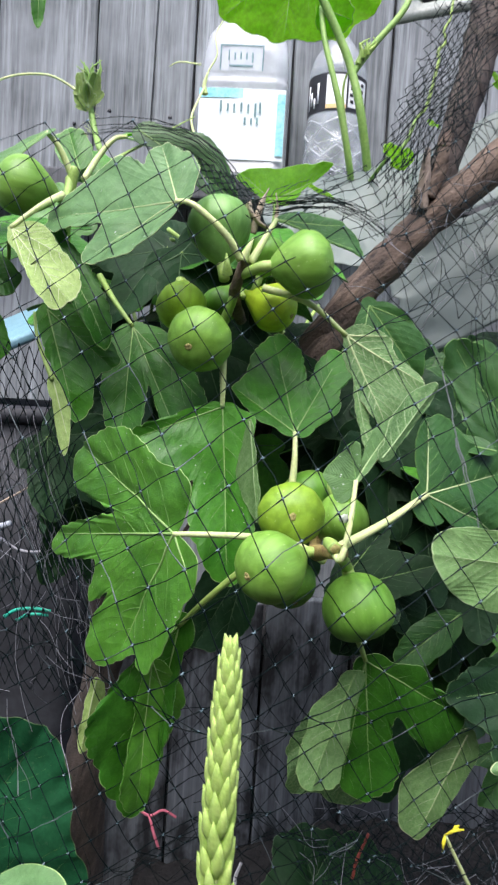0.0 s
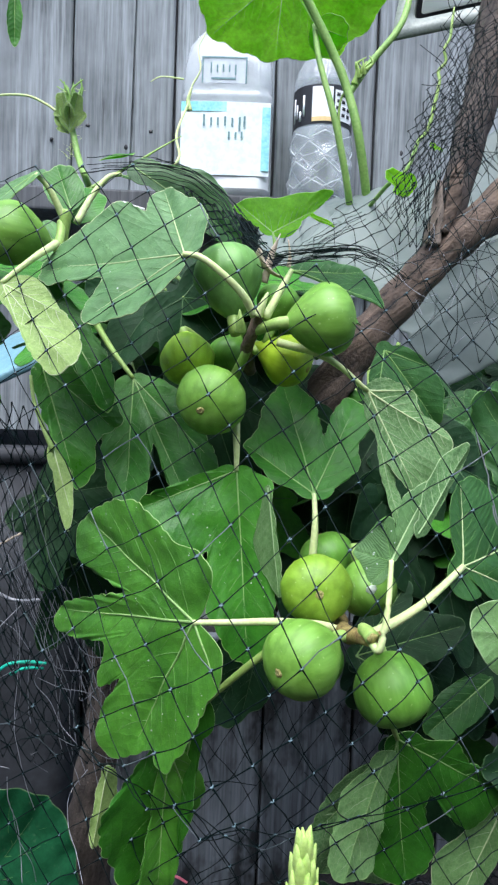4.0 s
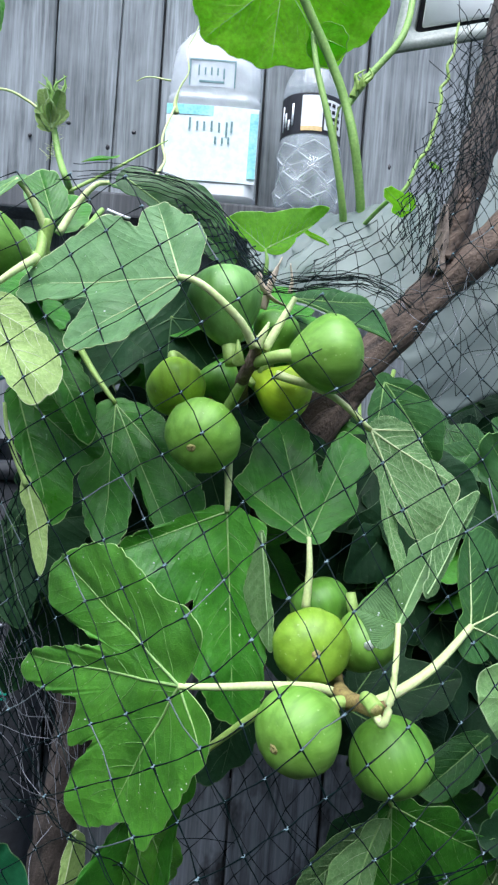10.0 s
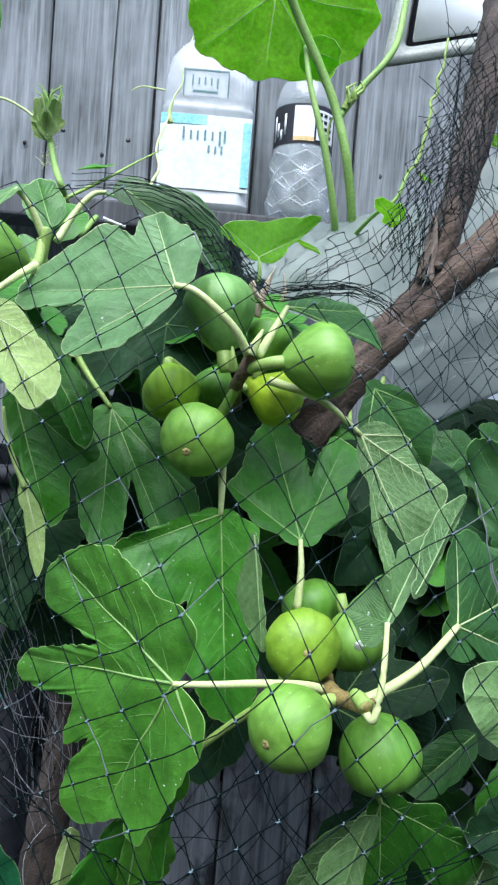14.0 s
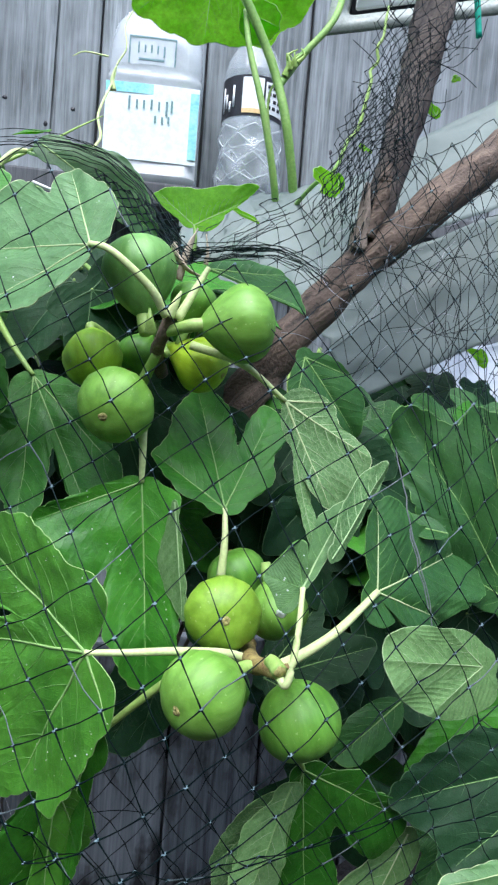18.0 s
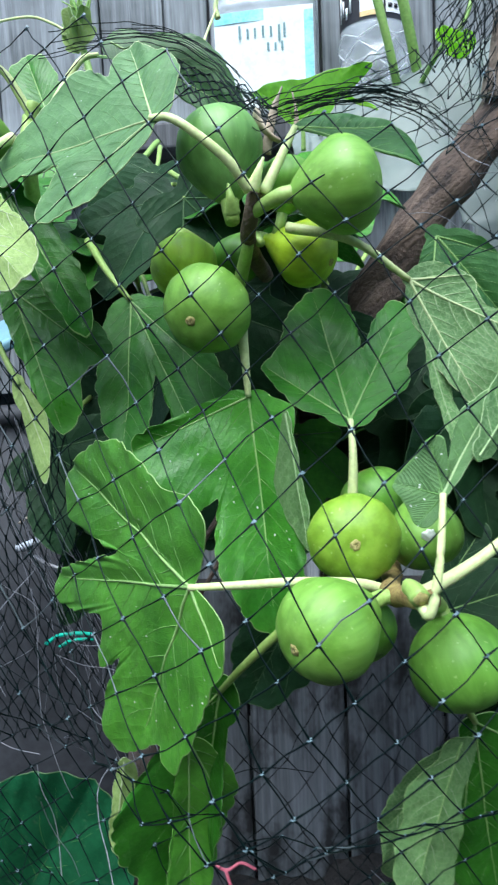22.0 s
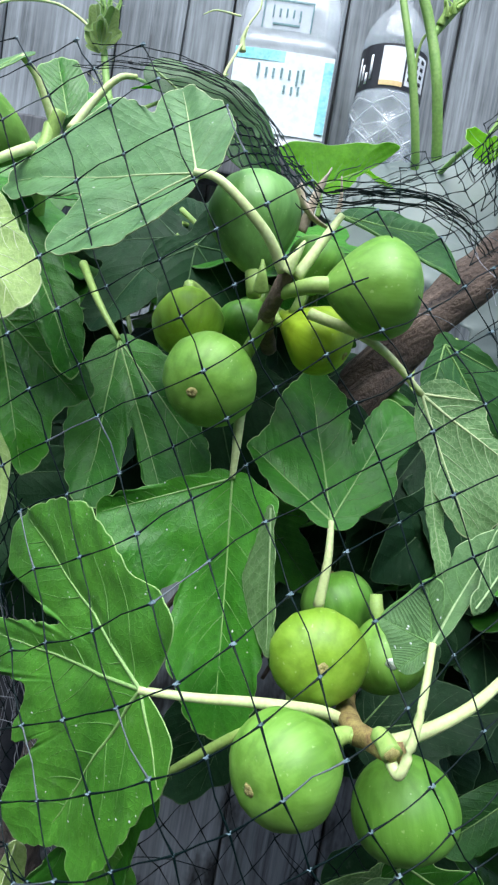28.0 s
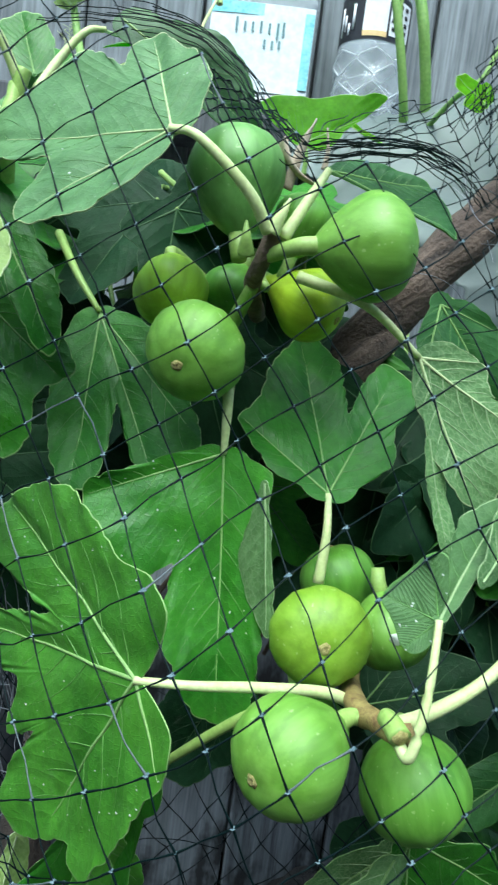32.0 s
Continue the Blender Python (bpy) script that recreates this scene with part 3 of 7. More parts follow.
    for s in inner + [1.0]:
        for x, y, dx, dy, lift in rim_pts:
            px, py = x * s + dx * s ** 12, y * s + dy * s ** 12
            top.append(Vector((px, py, surf(px, py) + lift * s ** 6)))
    n = len(top)
    V = [v + Vector((0, 0, thick)) for v in top] + [v - Vector((0, 0, thick)) for v in top]
    idx = lambda i, k: 1 + (i - 1) * steps + k % steps
    for k in range(steps):
        F.append((0, idx(1, k), idx(1, k + 1)))
        slot.append(0)
        F.append((n, n + idx(1, k + 1), n + idx(1, k)))
        slot.append(1)
    for i in range(1, rings):
        for k in range(steps):
            q = (idx(i, k), idx(i + 1, k), idx(i + 1, k + 1), idx(i, k + 1))
            F.append(q)
            slot.append(0 if i < rings - 1 else 2)
            F.append(tuple(n + j for j in reversed(q)))
            slot.append(1 if i < rings - 1 else 2)
    for k in range(steps):
        a, b = idx(rings, k), idx(rings, k + 1)
        F.append((a, a + n, b + n, b))
        slot.append(2)
    return V, F, slot, surf, reach


def vein_geo(size, lobes, surf, reach, width, lift, share):
    """Main ribs of the lobes, and curved side veins that leave them in pairs and end before the margin."""
    parts, fine = [], []
    main = [(radians(a), ln) for a, ln, w in lobes if ln > 0.4]
    for j, (ang, ln, w) in enumerate(lobes):
        a = radians(ang)
        L = reach(a) * 0.95
        line = [Vector((L * t / 10 * math.cos(a), L * t / 10 * math.sin(a), 0)) for t in range(11)]
        for p in line:
            p.z = surf(p.x + 1e-5, p.y) + lift * 0.75
        parts.append(tube(line, width, width * 0.15, 6, cap=False))
        if ln <= 0.4:
            continue
        count = 7 if ln > 0.8 else 5
        for k in range(1, count + 1):
            for side in (1, -1):
                q = L * (k - 0.5 + 0.25 * side) / (count + 0.6)
                x, y = q * math.cos(a), q * math.sin(a)
                turn = a + side * radians(52 - 2.0 * k + 6 * noise.noise(Vector((k * 1.7, side, ang))))
                step = L * 0.055 * (1.15 - 0.07 * k)
                run = [(x, y)]
                for n in range(7):
                    x, y = x + step * math.cos(turn), y + step * math.sin(turn)
                    turn -= side * radians(4.5)
                    at = math.atan2(y, x)
                    if math.hypot(x, y) > 0.94 * reach(at) or len(main) > 1 and min(main, key=lambda o: abs((at - o[0] + math.pi) % (2 * math.pi) - math.pi))[0] != a and n > 2:
                        break
                    run.append((x, y))
                if len(run) > 2:
                    fine.append(tube([Vector((u, v, surf(u + 1e-5, v) + lift * 0.65)) for u, v in run], width * share, width * 0.2 * share, 4, cap=False))
    return join(*parts), join(*fine)


def vein_map(me, V, F, size, lobes):
    """Lay the run of the side veins on the blade: u counts the veins along the nearest rib, v the way off it."""
    xy = np.array([(p.x, p.y) for p in V])
    loops = np.fromiter((i for f in F for i in f), int)
    counts = np.fromiter((len(f) for f in F), int)
    face = np.repeat(np.arange(len(F)), counts)
    mid = np.stack([np.bincount(face, xy[loops, k]) for k in (0, 1)], 1) / counts[:, None]
    ang = np.radians([a for a, ln, w in lobes if ln > 0.4] or [0.0])
    gap = np.array([ln * size / 9.5 for a, ln, w in lobes if ln > 0.4] or [size / 9.5])
    ca, sa = np.cos(ang), np.sin(ang)
    along = mid[:, :1] * ca + mid[:, 1:] * sa
    off = np.abs(mid[:, 1:] * ca - mid[:, :1] * sa) + np.where(along > 0, 0, 9)
    pick = off.argmin(1)[face]
    p = xy[loops]
    along = p[:, 0] * ca[pick] + p[:, 1] * sa[pick]
    off = np.abs(p[:, 1] * ca[pick] - p[:, 0] * sa[pick])
    uv = np.stack([(along - 0.75 * off - 1.5 * off * off / size) / gap[pick] + 0.5, off / size], 1)
    me.uv_layers.new(name="veins").data.foreach_set("uv", uv.ravel())


LEAF_SEED = [10]


def leaf(parent, base, tip, nrm, lobes, fold=0.12, droop=0.12, wave=0.035, cup=0.0, top=None, under=None, vein=None,
         stalk=None, stalk_mat=None, stalk_r=0.0027, label="", detail=1.0, teeth=0.024, vw=0.0006, sharp=12.0, specks=0, name="leaf", trough=0.08, curl=(), buckle=1.0):
    top, under, vein = top or LEAF_TOP, under or LEAF_UNDER, vein or VEIN
    LEAF_SEED[0] += 1
    m, size = frame_of(base, tip, nrm)
    lobes, rim = lobes if isinstance(lobes, tuple) else (lobes, None)
    V, F, slot, surf, reach = leaf_geo(size, lobes, rim, fold, droop, wave, cup, LEAF_SEED[0], teeth, int(20 * detail), int(220 * detail), sharp=sharp, trough=trough, curl=curl, buckle=buckle)
    me = mesh(name, V, F, [top, under, VEIN_DARK if top in (LEAF_DARK, LEAF_EMERALD) else (VEIN_SIDE if top is LEAF_MID else vein)], slot)
    vein_map(me, V, F, size, lobes)
    ob = tagged(new(name, me), label)
    hang(ob, parent, m)
    seen = under if Vector(nrm).y > 0 else top
    pale = seen in (LEAF_UNDER, LEAF_PALE)
    ribs, fine = vein_geo(size, lobes, surf, reach, vw, -0.00045 if Vector(nrm).y > 0 else 0.00045, 0.6 if pale else 0.36)
    part("midrib", ribs, vein, ob, "", m)
    if detail > 0.65 and fine[1]:
        part("side_vein", fine, VEIN_PALE if seen is LEAF_PALE else (VEIN_UNDER if pale or seen is LEAF_SILVER else (VEIN_SQUASH if seen is LEAF_SQUASH else (VEIN_DARK if seen is LEAF_DARK else VEIN_SIDE))), ob, "", m)
    if specks:
        g = random.Random(LEAF_SEED[0])
        out = []
        while len(out) < specks:
            a, s = g.uniform(0, 6.28), g.uniform(0.15, 0.95) ** 0.5
            r = reach(a) * s
            if r < 0.25 * size:
                continue
            c = Vector((r * math.cos(a), r * math.sin(a), 0))
            c.z = surf(c.x, c.y) + 0.0003
            w = g.uniform(0.0003, 0.0008) * g.uniform(0.5, 1)
            n = 7
            out.append(([c + Vector((math.cos(6.283 * k / n) * w, math.sin(6.283 * k / n) * w * 0.7, 0)) for k in range(n)] + [c + Vector((0, 0, w * 0.5))], [(k, (k + 1) % n, n) for k in range(n)]))
        tagged(part("speck_layer", join(*out), SPECK, ob, "whitish dust and droplets", m), kind="stuff")
    if stalk:
        fore = Vector(nrm).normalized() * (-stalk_r if Vector(nrm).y > 0 else stalk_r)
        pts = curve_points([*stalk[:-1], Vector(stalk[-1]) + fore * 0.9, Vector(base) + fore * 0.25], 8)
        part("leaf_stalk", tube(pts, stalk_r, stalk_r * 0.55, 9, 0.05), stalk_mat or PETIOLE, ob, "pale yellowish green leaf stalk")
    return ob


def fig(parent, centre, radius, eye, length=1.0, skin=None, neck=1.0, label="", eye_open=True, node_at=None):
    """A fig: round body with soft ribs, neck away from the eye, and the eye at its end."""
    skin = skin or FIG
    e = Vector(eye).normalized()
    m = Matrix.Translation(centre) @ e.to_track_quat("Z", "Y").to_matrix().to_4x4()
    prof = []
    n = 30
    for i in range(n + 1):
        t = i / n
        a = math.pi * (1 - t)
        z, r = math.cos(a), math.sin(a) ** (0.94 if t > 0.5 else 1.0)
        if z < 0:
            zz = z * (1 + 0.24 * neck * (-z) ** 2.0)
            r *= 1 - 0.26 * min(1.5, neck) * (-z) ** 1.6
            if t < 0.12:
                r = max(r, 0.17)
        else:
            zz = z * (0.97 - 0.10 * z)
        if z > 0.95:
            zz -= (z - 0.95) * 0.7
        prof.append((r * radius, zz * radius * length))
    V, F = [], []
    S = 36
    ph = Vector(centre).x * 400
    for i, (r, z) in enumerate(prof):
        for k in range(S):
            a = 2 * math.pi * k / S
            w = 1 + 0.012 * math.sin(9 * a + ph) + 0.008 * math.sin(15 * a + 2 * ph) + 0.03 * noise.noise(Vector((math.cos(a), math.sin(a), z * 30 + ph)))
            V.append((r * w * math.cos(a), r * w * math.sin(a), z))
    for i in range(n):
        for k in range(S):
            a, b = i * S + k, i * S + (k + 1) % S
            F.append((a, b, b + S, a + S))
    F.append(tuple(range(S - 1, -1, -1)))
    F.append(tuple(range(n * S, n * S + S)))
    ob = part("fig", (V, F), skin, parent, label, m)
    zt = prof[-1][1]
    V, F = [], []
    rng = random.Random(int(radius * 1e6))
    rad = radius * 0.12
    for i, (rr, zz) in enumerate(((1.15, -0.0006), (0.9, 0.0003), (0.5, 0.0006), (0.2, 0.0003))):
        for k in range(14):
            a = 2 * math.pi * k / 14
            w = rad * rr * (1 + 0.2 * rng.uniform(-1, 1))
            V.append((w * math.cos(a), w * math.sin(a), zt + zz + 0.0004 * rng.uniform(-1, 1)))
    for i in range(3):
        for k in range(14):
            a, b = i * 14 + k, i * 14 + (k + 1) % 14
            F.append((a, b, b + 14, a + 14))
    F.append(tuple(range(42, 56)))
    if eye_open:
        part("fig_eye", (V, F), OSTIOLE, ob, "small brown eye of the fig", m)
    z0 = prof[0][1]
    pts = [Vector((0, 0, z0 + 0.004)), Vector((0.0006, 0, z0 - 0.004)), Vector((0.0015, 0.001, z0 - 0.010))]
    if node_at is None:
        part("fig_neck", tube(pts, radius * 0.22, radius * 0.16, 12), PETIOLE_GREEN, ob, "", m)
    else:
        a, b, c = m @ pts[0], m @ Vector((0, 0, z0 - 0.004)), Vector(node_at)
        part("fig_neck", tube(curve_points([a, b, (b + c) / 2 + (b - a) * 0.15, c], 6), radius * 0.19, radius * 0.13, 12, 0.06), PETIOLE_GREEN, ob, "short green neck of the fig")
    return ob


# ---- ground and fence ----
def ground():
    V, F = [], []
    xs = [-600, -60, -8, -3] + [-2 + 0.08 * i for i in range(51)] + [3, 8, 60, 600]
    ys = [-600, -60, -8, -2] + [-0.6 + 0.08 * i for i in range(38)] + [3.5, 8, 60, 600]
    for y in ys:
        for x in xs:
            near = abs(x) < 2.2 and -0.8 < y < 2.6
            z = 0.03 * noise.noise(Vector((x * 4, y * 4, 0))) + 0.02 * noise.noise(Vector((x * 13, y * 13, 3))) if near else 0
            V.append((x, y, z - 0.01))
    w = len(xs)
    for j in range(len(ys) - 1):
        for i in range(w - 1):
            a = j * w + i
            F.append((a, a + 1, a + w + 1, a + w))
    tagged(part("ground", (V, F), SOIL, None, "dark damp garden soil under the plants"), category="ground", kind="structure")


ground()

# Unseen wall, added to keep low front light off the bush and fence.
tagged(part("wall_south", box((-5, -2.5, -0.05), (5, -2.3, 2.3)), BARK, None, "added plain dark wall behind the viewer that blocks low light", smooth=False), category="wall", kind="structure")

def loft(rings, close=True):
    V, F = [], []
    n = len(rings[0])
    for r in rings:
        V += r
    for i in range(len(rings) - 1):
        for k in range(n):
            a, b = i * n + k, i * n + (k + 1) % n
            F.append((a, b, b + n, a + n))
    if close:
        F.append(tuple(range(n - 1, -1, -1)))
        F.append(tuple(range(len(V) - n, len(V))))
    return V, F


FENCE_Y, PITCH = 1.34, 0.178
fence = thing("wooden_fence", (0, FENCE_Y, 0), "weathered grey upright wooden fence boards with gaps", "fence", kind="structure")
rng = random.Random(4)


def board(x, w, top, split=None):
    """One upright fence board with slightly waney edges and a hairline split."""
    bm = bmesh.new()
    rows = 26
    d = 0.017
    left, right = [], []
    for i in range(rows + 1):
        z = -0.05 + (top + 0.05) * i / rows
        left.append((-w / 2 + 0.0017 * noise.noise(Vector((x * 9, 0, z * 9))), z))
        right.append((w / 2 + 0.0017 * noise.noise(Vector((x * 9, 5, z * 9))), z))
    cols = [0.0, 0.02, 0.5, 0.98, 1.0]
    if split:
        cols = [0.0, 0.02, split - 0.012, split - 0.006, split + 0.006, split + 0.012, 0.98, 1.0]
    V, F = [], []
    for side in (0, 1):
        for i in range(rows + 1):
            for c in cols:
                lx, z = left[i]
                rx, _ = right[i]
                y = 0.0 if side == 0 else d
                if side == 0 and c in (0.0, 1.0):
                    y = 0.003
                if split and side == 0 and abs(c - split) < 0.007:
                    y = 0.007
                wob = 0.005 * math.sin(z * 3.1 + x * 20) if split and 0.1 < c < 0.9 else 0
                V.append((lx + (rx - lx) * c + wob, y + 0.0012 * noise.noise(Vector((c * 4, x * 11, z * 5))), z))
    nc = len(cols)
    tot = (rows + 1) * nc
    for i in range(rows):
        for c in range(nc - 1):
            a = i * nc + c
            F.append((a, a + 1, a + nc + 1, a + nc))
            F.append((tot + a, tot + a + nc, tot + a + nc + 1, tot + a + 1))
        a, b = i * nc, i * nc + nc - 1
        F.append((a, a + nc, tot + a + nc, tot + a))
        F.append((b, tot + b, tot + b + nc, b + nc))
    a = rows * nc
    F.append(tuple(range(a, a + nc)) + tuple(range(tot + a + nc - 1, tot + a - 1, -1)))
    bm.free()
    ob = part("board", (V, F), FENCE, fence, "", Matrix.Translation((x, FENCE_Y + rng.uniform(-0.003, 0.003), 0)), smooth=False)
    return ob


first = -0.312
for k in range(-9, 11):
    x0 = first + PITCH * k
    gap = 0.0046 if k in (0, 1, 2, 3) else 0.0026
    board(x0 + PITCH / 2, PITCH - gap, 1.95 + rng.uniform(-0.01, 0.01), 0.60 if k == 0 else (0.3 if k in (-3, 5) else None))
# rear boards, added to close the gaps against the sky
    part("rear_board", box((x0 - 0.05, 0.021, -0.05), (x0 + 0.05, 0.036, 1.93), 0.002), RAIL, fence, "added dark rear board that blocks the sky in a gap", Matrix.Translation((0, FENCE_Y, 0)), smooth=False)
# nails of the boards at the rail
nail_spots = [(-0.346, 1.344), (-0.283, 1.370), (-0.216, 1.337), (-0.173, 1.365)]
for k in list(range(-6, -1)) + list(range(1, 8)):
    nail_spots += [(first + PITCH * (k + q) + rng.uniform(-0.02, 0.02), 1.345 + rng.uniform(-0.022, 0.022)) for q in (0.22, 0.74)]
for x, z in nail_spots:
    w = rng.uniform(0.8, 1.5)
    ring = [(0.0042 * (1 + 0.35 * rng.uniform(-1, 1)) * math.cos(math.tau * q / 9), 0.0042 * w * (1 + 0.35 * rng.uniform(-1, 1)) * math.sin(math.tau * q / 9)) for q in range(9)]
    geo = loft([[(u, 0.001, v) for u, v in ring], [(u * 0.8, -0.0016, v * 0.8) for u, v in ring]])
    part("nail", geo, BLACK, fence, "rusted dark nail head", Matrix.Translation((x, FENCE_Y - 0.001, z)))

rail = tagged(part("fence_rail", box((-1.9, 0.0, -0.038), (1.9, 0.088, 0.0), 0.004), RAIL, None,
                   "dark weathered wooden rail that carries the bottles", Matrix.Translation((0, 1.2475, 1.240)), smooth=False), category="rail", kind="structure")


# ---- bottles on the rail ----
def square_ring(w, d, r, z, n=6):
    """Points of a rounded rectangle at height z."""
    out = []
    for cx, cy, a0 in ((1, 1, 0), (-1, 1, 90), (-1, -1, 180), (1, -1, 270)):
        for k in range(n):
            a = radians(a0 + 90 * k / (n - 1))
            out.append((cx * (w / 2 - r) + r * math.cos(a), cy * (d / 2 - r) + r * math.sin(a), z))
    return out


def panel(x0, x1, z0, z1, y, dep=0.0008, bow=0.0, n=8):
    """A thin label or print panel, facing -y, slightly bowed."""
    V, F = [], []
    for k in range(n + 1):
        t = k / n
        x = x0 + (x1 - x0) * t
        yy = y + bow * (2 * t - 1) ** 2
        V += [(x, yy, z0), (x, yy, z1), (x, yy + dep, z0), (x, yy + dep, z1)]
    for k in range(n):
        a = 4 * k
        F += [(a, a + 4, a + 5, a + 1), (a + 2, a + 3, a + 7, a + 6), (a + 1, a + 5, a + 7, a + 3), (a, a + 2, a + 6, a + 4)]
    F += [(0, 1, 3, 2), (4 * n, 4 * n + 2, 4 * n + 3, 4 * n + 1)]
    return V, F


RAIL_TOP = 1.240
jug = thing("juice_jug", (-0.037, 1.313, RAIL_TOP), "large clear square juice jug with white and aqua label", "bottle", "bottles on the rail")
jm = WORLD[jug] @ pose(0, 0, 0, 0, 0, -4)
hgt = [(0.000, 0.86, 0.02), (0.004, 0.94, 0.022), (0.012, 1.0, 0.024), (0.0125, 1.0, 0.024), (0.014, 0.985, 0.024), (0.154, 0.985, 0.024), (0.158, 1.0, 0.024),
       (0.165, 1.0, 0.024), (0.170, 0.965, 0.024), (0.176, 0.985, 0.024), (0.215, 0.96, 0.026), (0.245, 0.90, 0.03), (0.268, 0.76, 0.036), (0.285, 0.55, 0.034),
       (0.296, 0.36, 0.026), (0.300, 0.30, 0.0225), (0.312, 0.29, 0.0215)]
rings = [square_ring(0.152 * s, 0.118 * s, min(r, 0.118 * s / 2 - 0.0005), z) for z, s, r in hgt]
body = part("jug_body", loft(rings), PET, jug, "clear plastic with moulded shoulders", jm)
bm = bmesh.new()
bmesh.ops.create_cone(bm, cap_ends=True, segments=32, radius1=0.024, radius2=0.0235, depth=0.02)
bmesh.ops.bevel(bm, geom=bm.edges[:], offset=0.001, segments=1, affect='EDGES')
part("cap", bm, LABEL, jug, "white screw cap", jm @ Matrix.Translation((0, 0, 0.32)))
label_panel = part("label", panel(-0.0745, 0.0735, 0.032, 0.150, -0.0608, 0.001, 0.003), JUG_LABEL, jug, "white paper label with ragged aqua print", jm, smooth=False)
part("label_band", panel(-0.0745, 0.030, 0.134, 0.1495, -0.0614, 0.0004, 0.003), AQUA, label_panel, "aqua band", jm, smooth=False)
part("label_side", panel(0.060, 0.0732, 0.040, 0.142, -0.0606, 0.0004, 0.001), AQUA, label_panel, "aqua border", jm, smooth=False)
for x, z0, z1 in ((-0.036, 0.110, 0.129), (-0.024, 0.111, 0.124), (-0.013, 0.111, 0.124), (-0.001, 0.111, 0.126), (0.011, 0.111, 0.124), (0.023, 0.103, 0.125), (0.031, 0.109, 0.127), (0.006, 0.091, 0.102), (0.017, 0.091, 0.101), (0.027, 0.091, 0.102)):
    part("print_mark", panel(x - 0.0016, x + 0.0016, z0, z1, -0.0622, 0.0005, 0, 2), GREYPRINT, label_panel, "", jm, smooth=False)
crest = part("embossed_panel", panel(-0.042, 0.032, 0.180, 0.222, -0.0585, 0.002, 0.001), PET, jug, "raised clear panel on the shoulder", jm, smooth=False)
for x0, x1, z0, z1 in ((-0.042, 0.032, 0.2195, 0.222), (-0.042, -0.040, 0.18, 0.222), (0.030, 0.032, 0.18, 0.222), (-0.028, -0.026, 0.196, 0.213), (-0.018, -0.0155, 0.198, 0.209),
                       (-0.008, -0.0055, 0.198, 0.210), (0.002, 0.0045, 0.198, 0.209), (0.012, 0.0145, 0.193, 0.209), (-0.026, 0.014, 0.186, 0.189)):
    part("embossed_mark", panel(x0, x1, z0, z1, -0.0592, 0.0006, 0, 2), GREYPRINT, crest, "", jm, smooth=False)
for k in range(5):
    part("shoulder_rib", tube([Vector((0.046 + 0.006 * k, -0.0555 + 0.004 * k, 0.178)), Vector((0.045 + 0.006 * k, -0.0545 + 0.004 * k, 0.2)), Vector((0.044 + 0.0055 * k, -0.052 + 0.004 * k, 0.232))], 0.0016, 0.0012, 6), PET, jug, "", jm)

wb = thing("water_bottle", (0.122, 1.285, RAIL_TOP), "clear ribbed plastic water bottle with black label", "bottle", "bottles on the rail")
wm = WORLD[wb]


def faceted(z, r, amp, ph, n=40):
    return [(r * (1 + amp * math.cos(6 * 2 * math.pi * k / n + ph)) * math.cos(2 * math.pi * k / n), r * (1 + amp * math.cos(6 * 2 * math.pi * k / n + ph)) * math.sin(2 * math.pi * k / n), z) for k in range(n)]


prof = [(0, 0.040, 0, 0), (0.004, 0.048, 0.02, 0), (0.012, 0.0505, 0.03, 0), (0.030, 0.0515, 0.09, 0), (0.045, 0.0515, 0.0, 0), (0.060, 0.0510, 0.09, 3.14), (0.076, 0.0500, 0.0, 0), (0.090, 0.049, 0.09, 0),
        (0.104, 0.0485, 0.0, 0), (0.112, 0.0500, 0.0, 0), (0.116, 0.0485, 0, 0), (0.180, 0.0485, 0, 0), (0.184, 0.0500, 0, 0), (0.195, 0.049, 0, 0), (0.215, 0.043, 0.02, 0), (0.235, 0.032, 0.02, 0), (0.250, 0.020, 0, 0), (0.256, 0.0145, 0, 0), (0.272, 0.0142, 0, 0)]
part("bottle_body", loft([faceted(z, r, a * 1.5, q, 48) for z, r, a, q in prof]), PET_THIN, wb, "clear plastic with diamond facets", wm)
bm = bmesh.new()
bmesh.ops.create_cone(bm, cap_ends=True, segments=28, radius1=0.0165, radius2=0.016, depth=0.016)
part("cap", bm, WHITE, wb, "white cap", wm @ Matrix.Translation((0, 0, 0.278)))


def wrap(r, a0, a1, z0, z1, n=30, dep=0.0008):
    V, F = [], []
    for k in range(n + 1):
        a = radians(a0 + (a1 - a0) * k / n)
        for q in (r, r + dep):
            V += [(q * math.cos(a), q * math.sin(a), z0), (q * math.cos(a), q * math.sin(a), z1)]
    for k in range(n):
        b = 4 * k
        F += [(b + 2, b + 6, b + 7, b + 3), (b, b + 1, b + 5, b + 4), (b + 1, b + 3, b + 7, b + 5), (b, b + 4, b + 6, b + 2)]
    F += [(0, 2, 3, 1), (4 * n, 4 * n + 1, 4 * n + 3, 4 * n + 2)]
    return V, F


for z, amp, turn in ((0.024, 0.007, 0.0), (0.052, 0.010, 0.5), (0.080, 0.010, 0.0), (0.100, 0.006, 0.5)):
    ring = [Vector((0.0518 * math.cos(math.pi * k / 36), 0.0518 * math.sin(math.pi * k / 36), z + amp * (abs(((k / 12 + turn) % 1) - 0.5) * 4 - 1))) for k in range(73)]
    part("moulded_rib", tube(ring, 0.0011, 0.0011, 6, cap=False), PET_RIB, wb, "moulded zigzag rib", wm)
sleeve = part("label", wrap(0.0492, 170, 372, 0.117, 0.180), BLACK, wb, "black label with white blocks", wm, smooth=False)
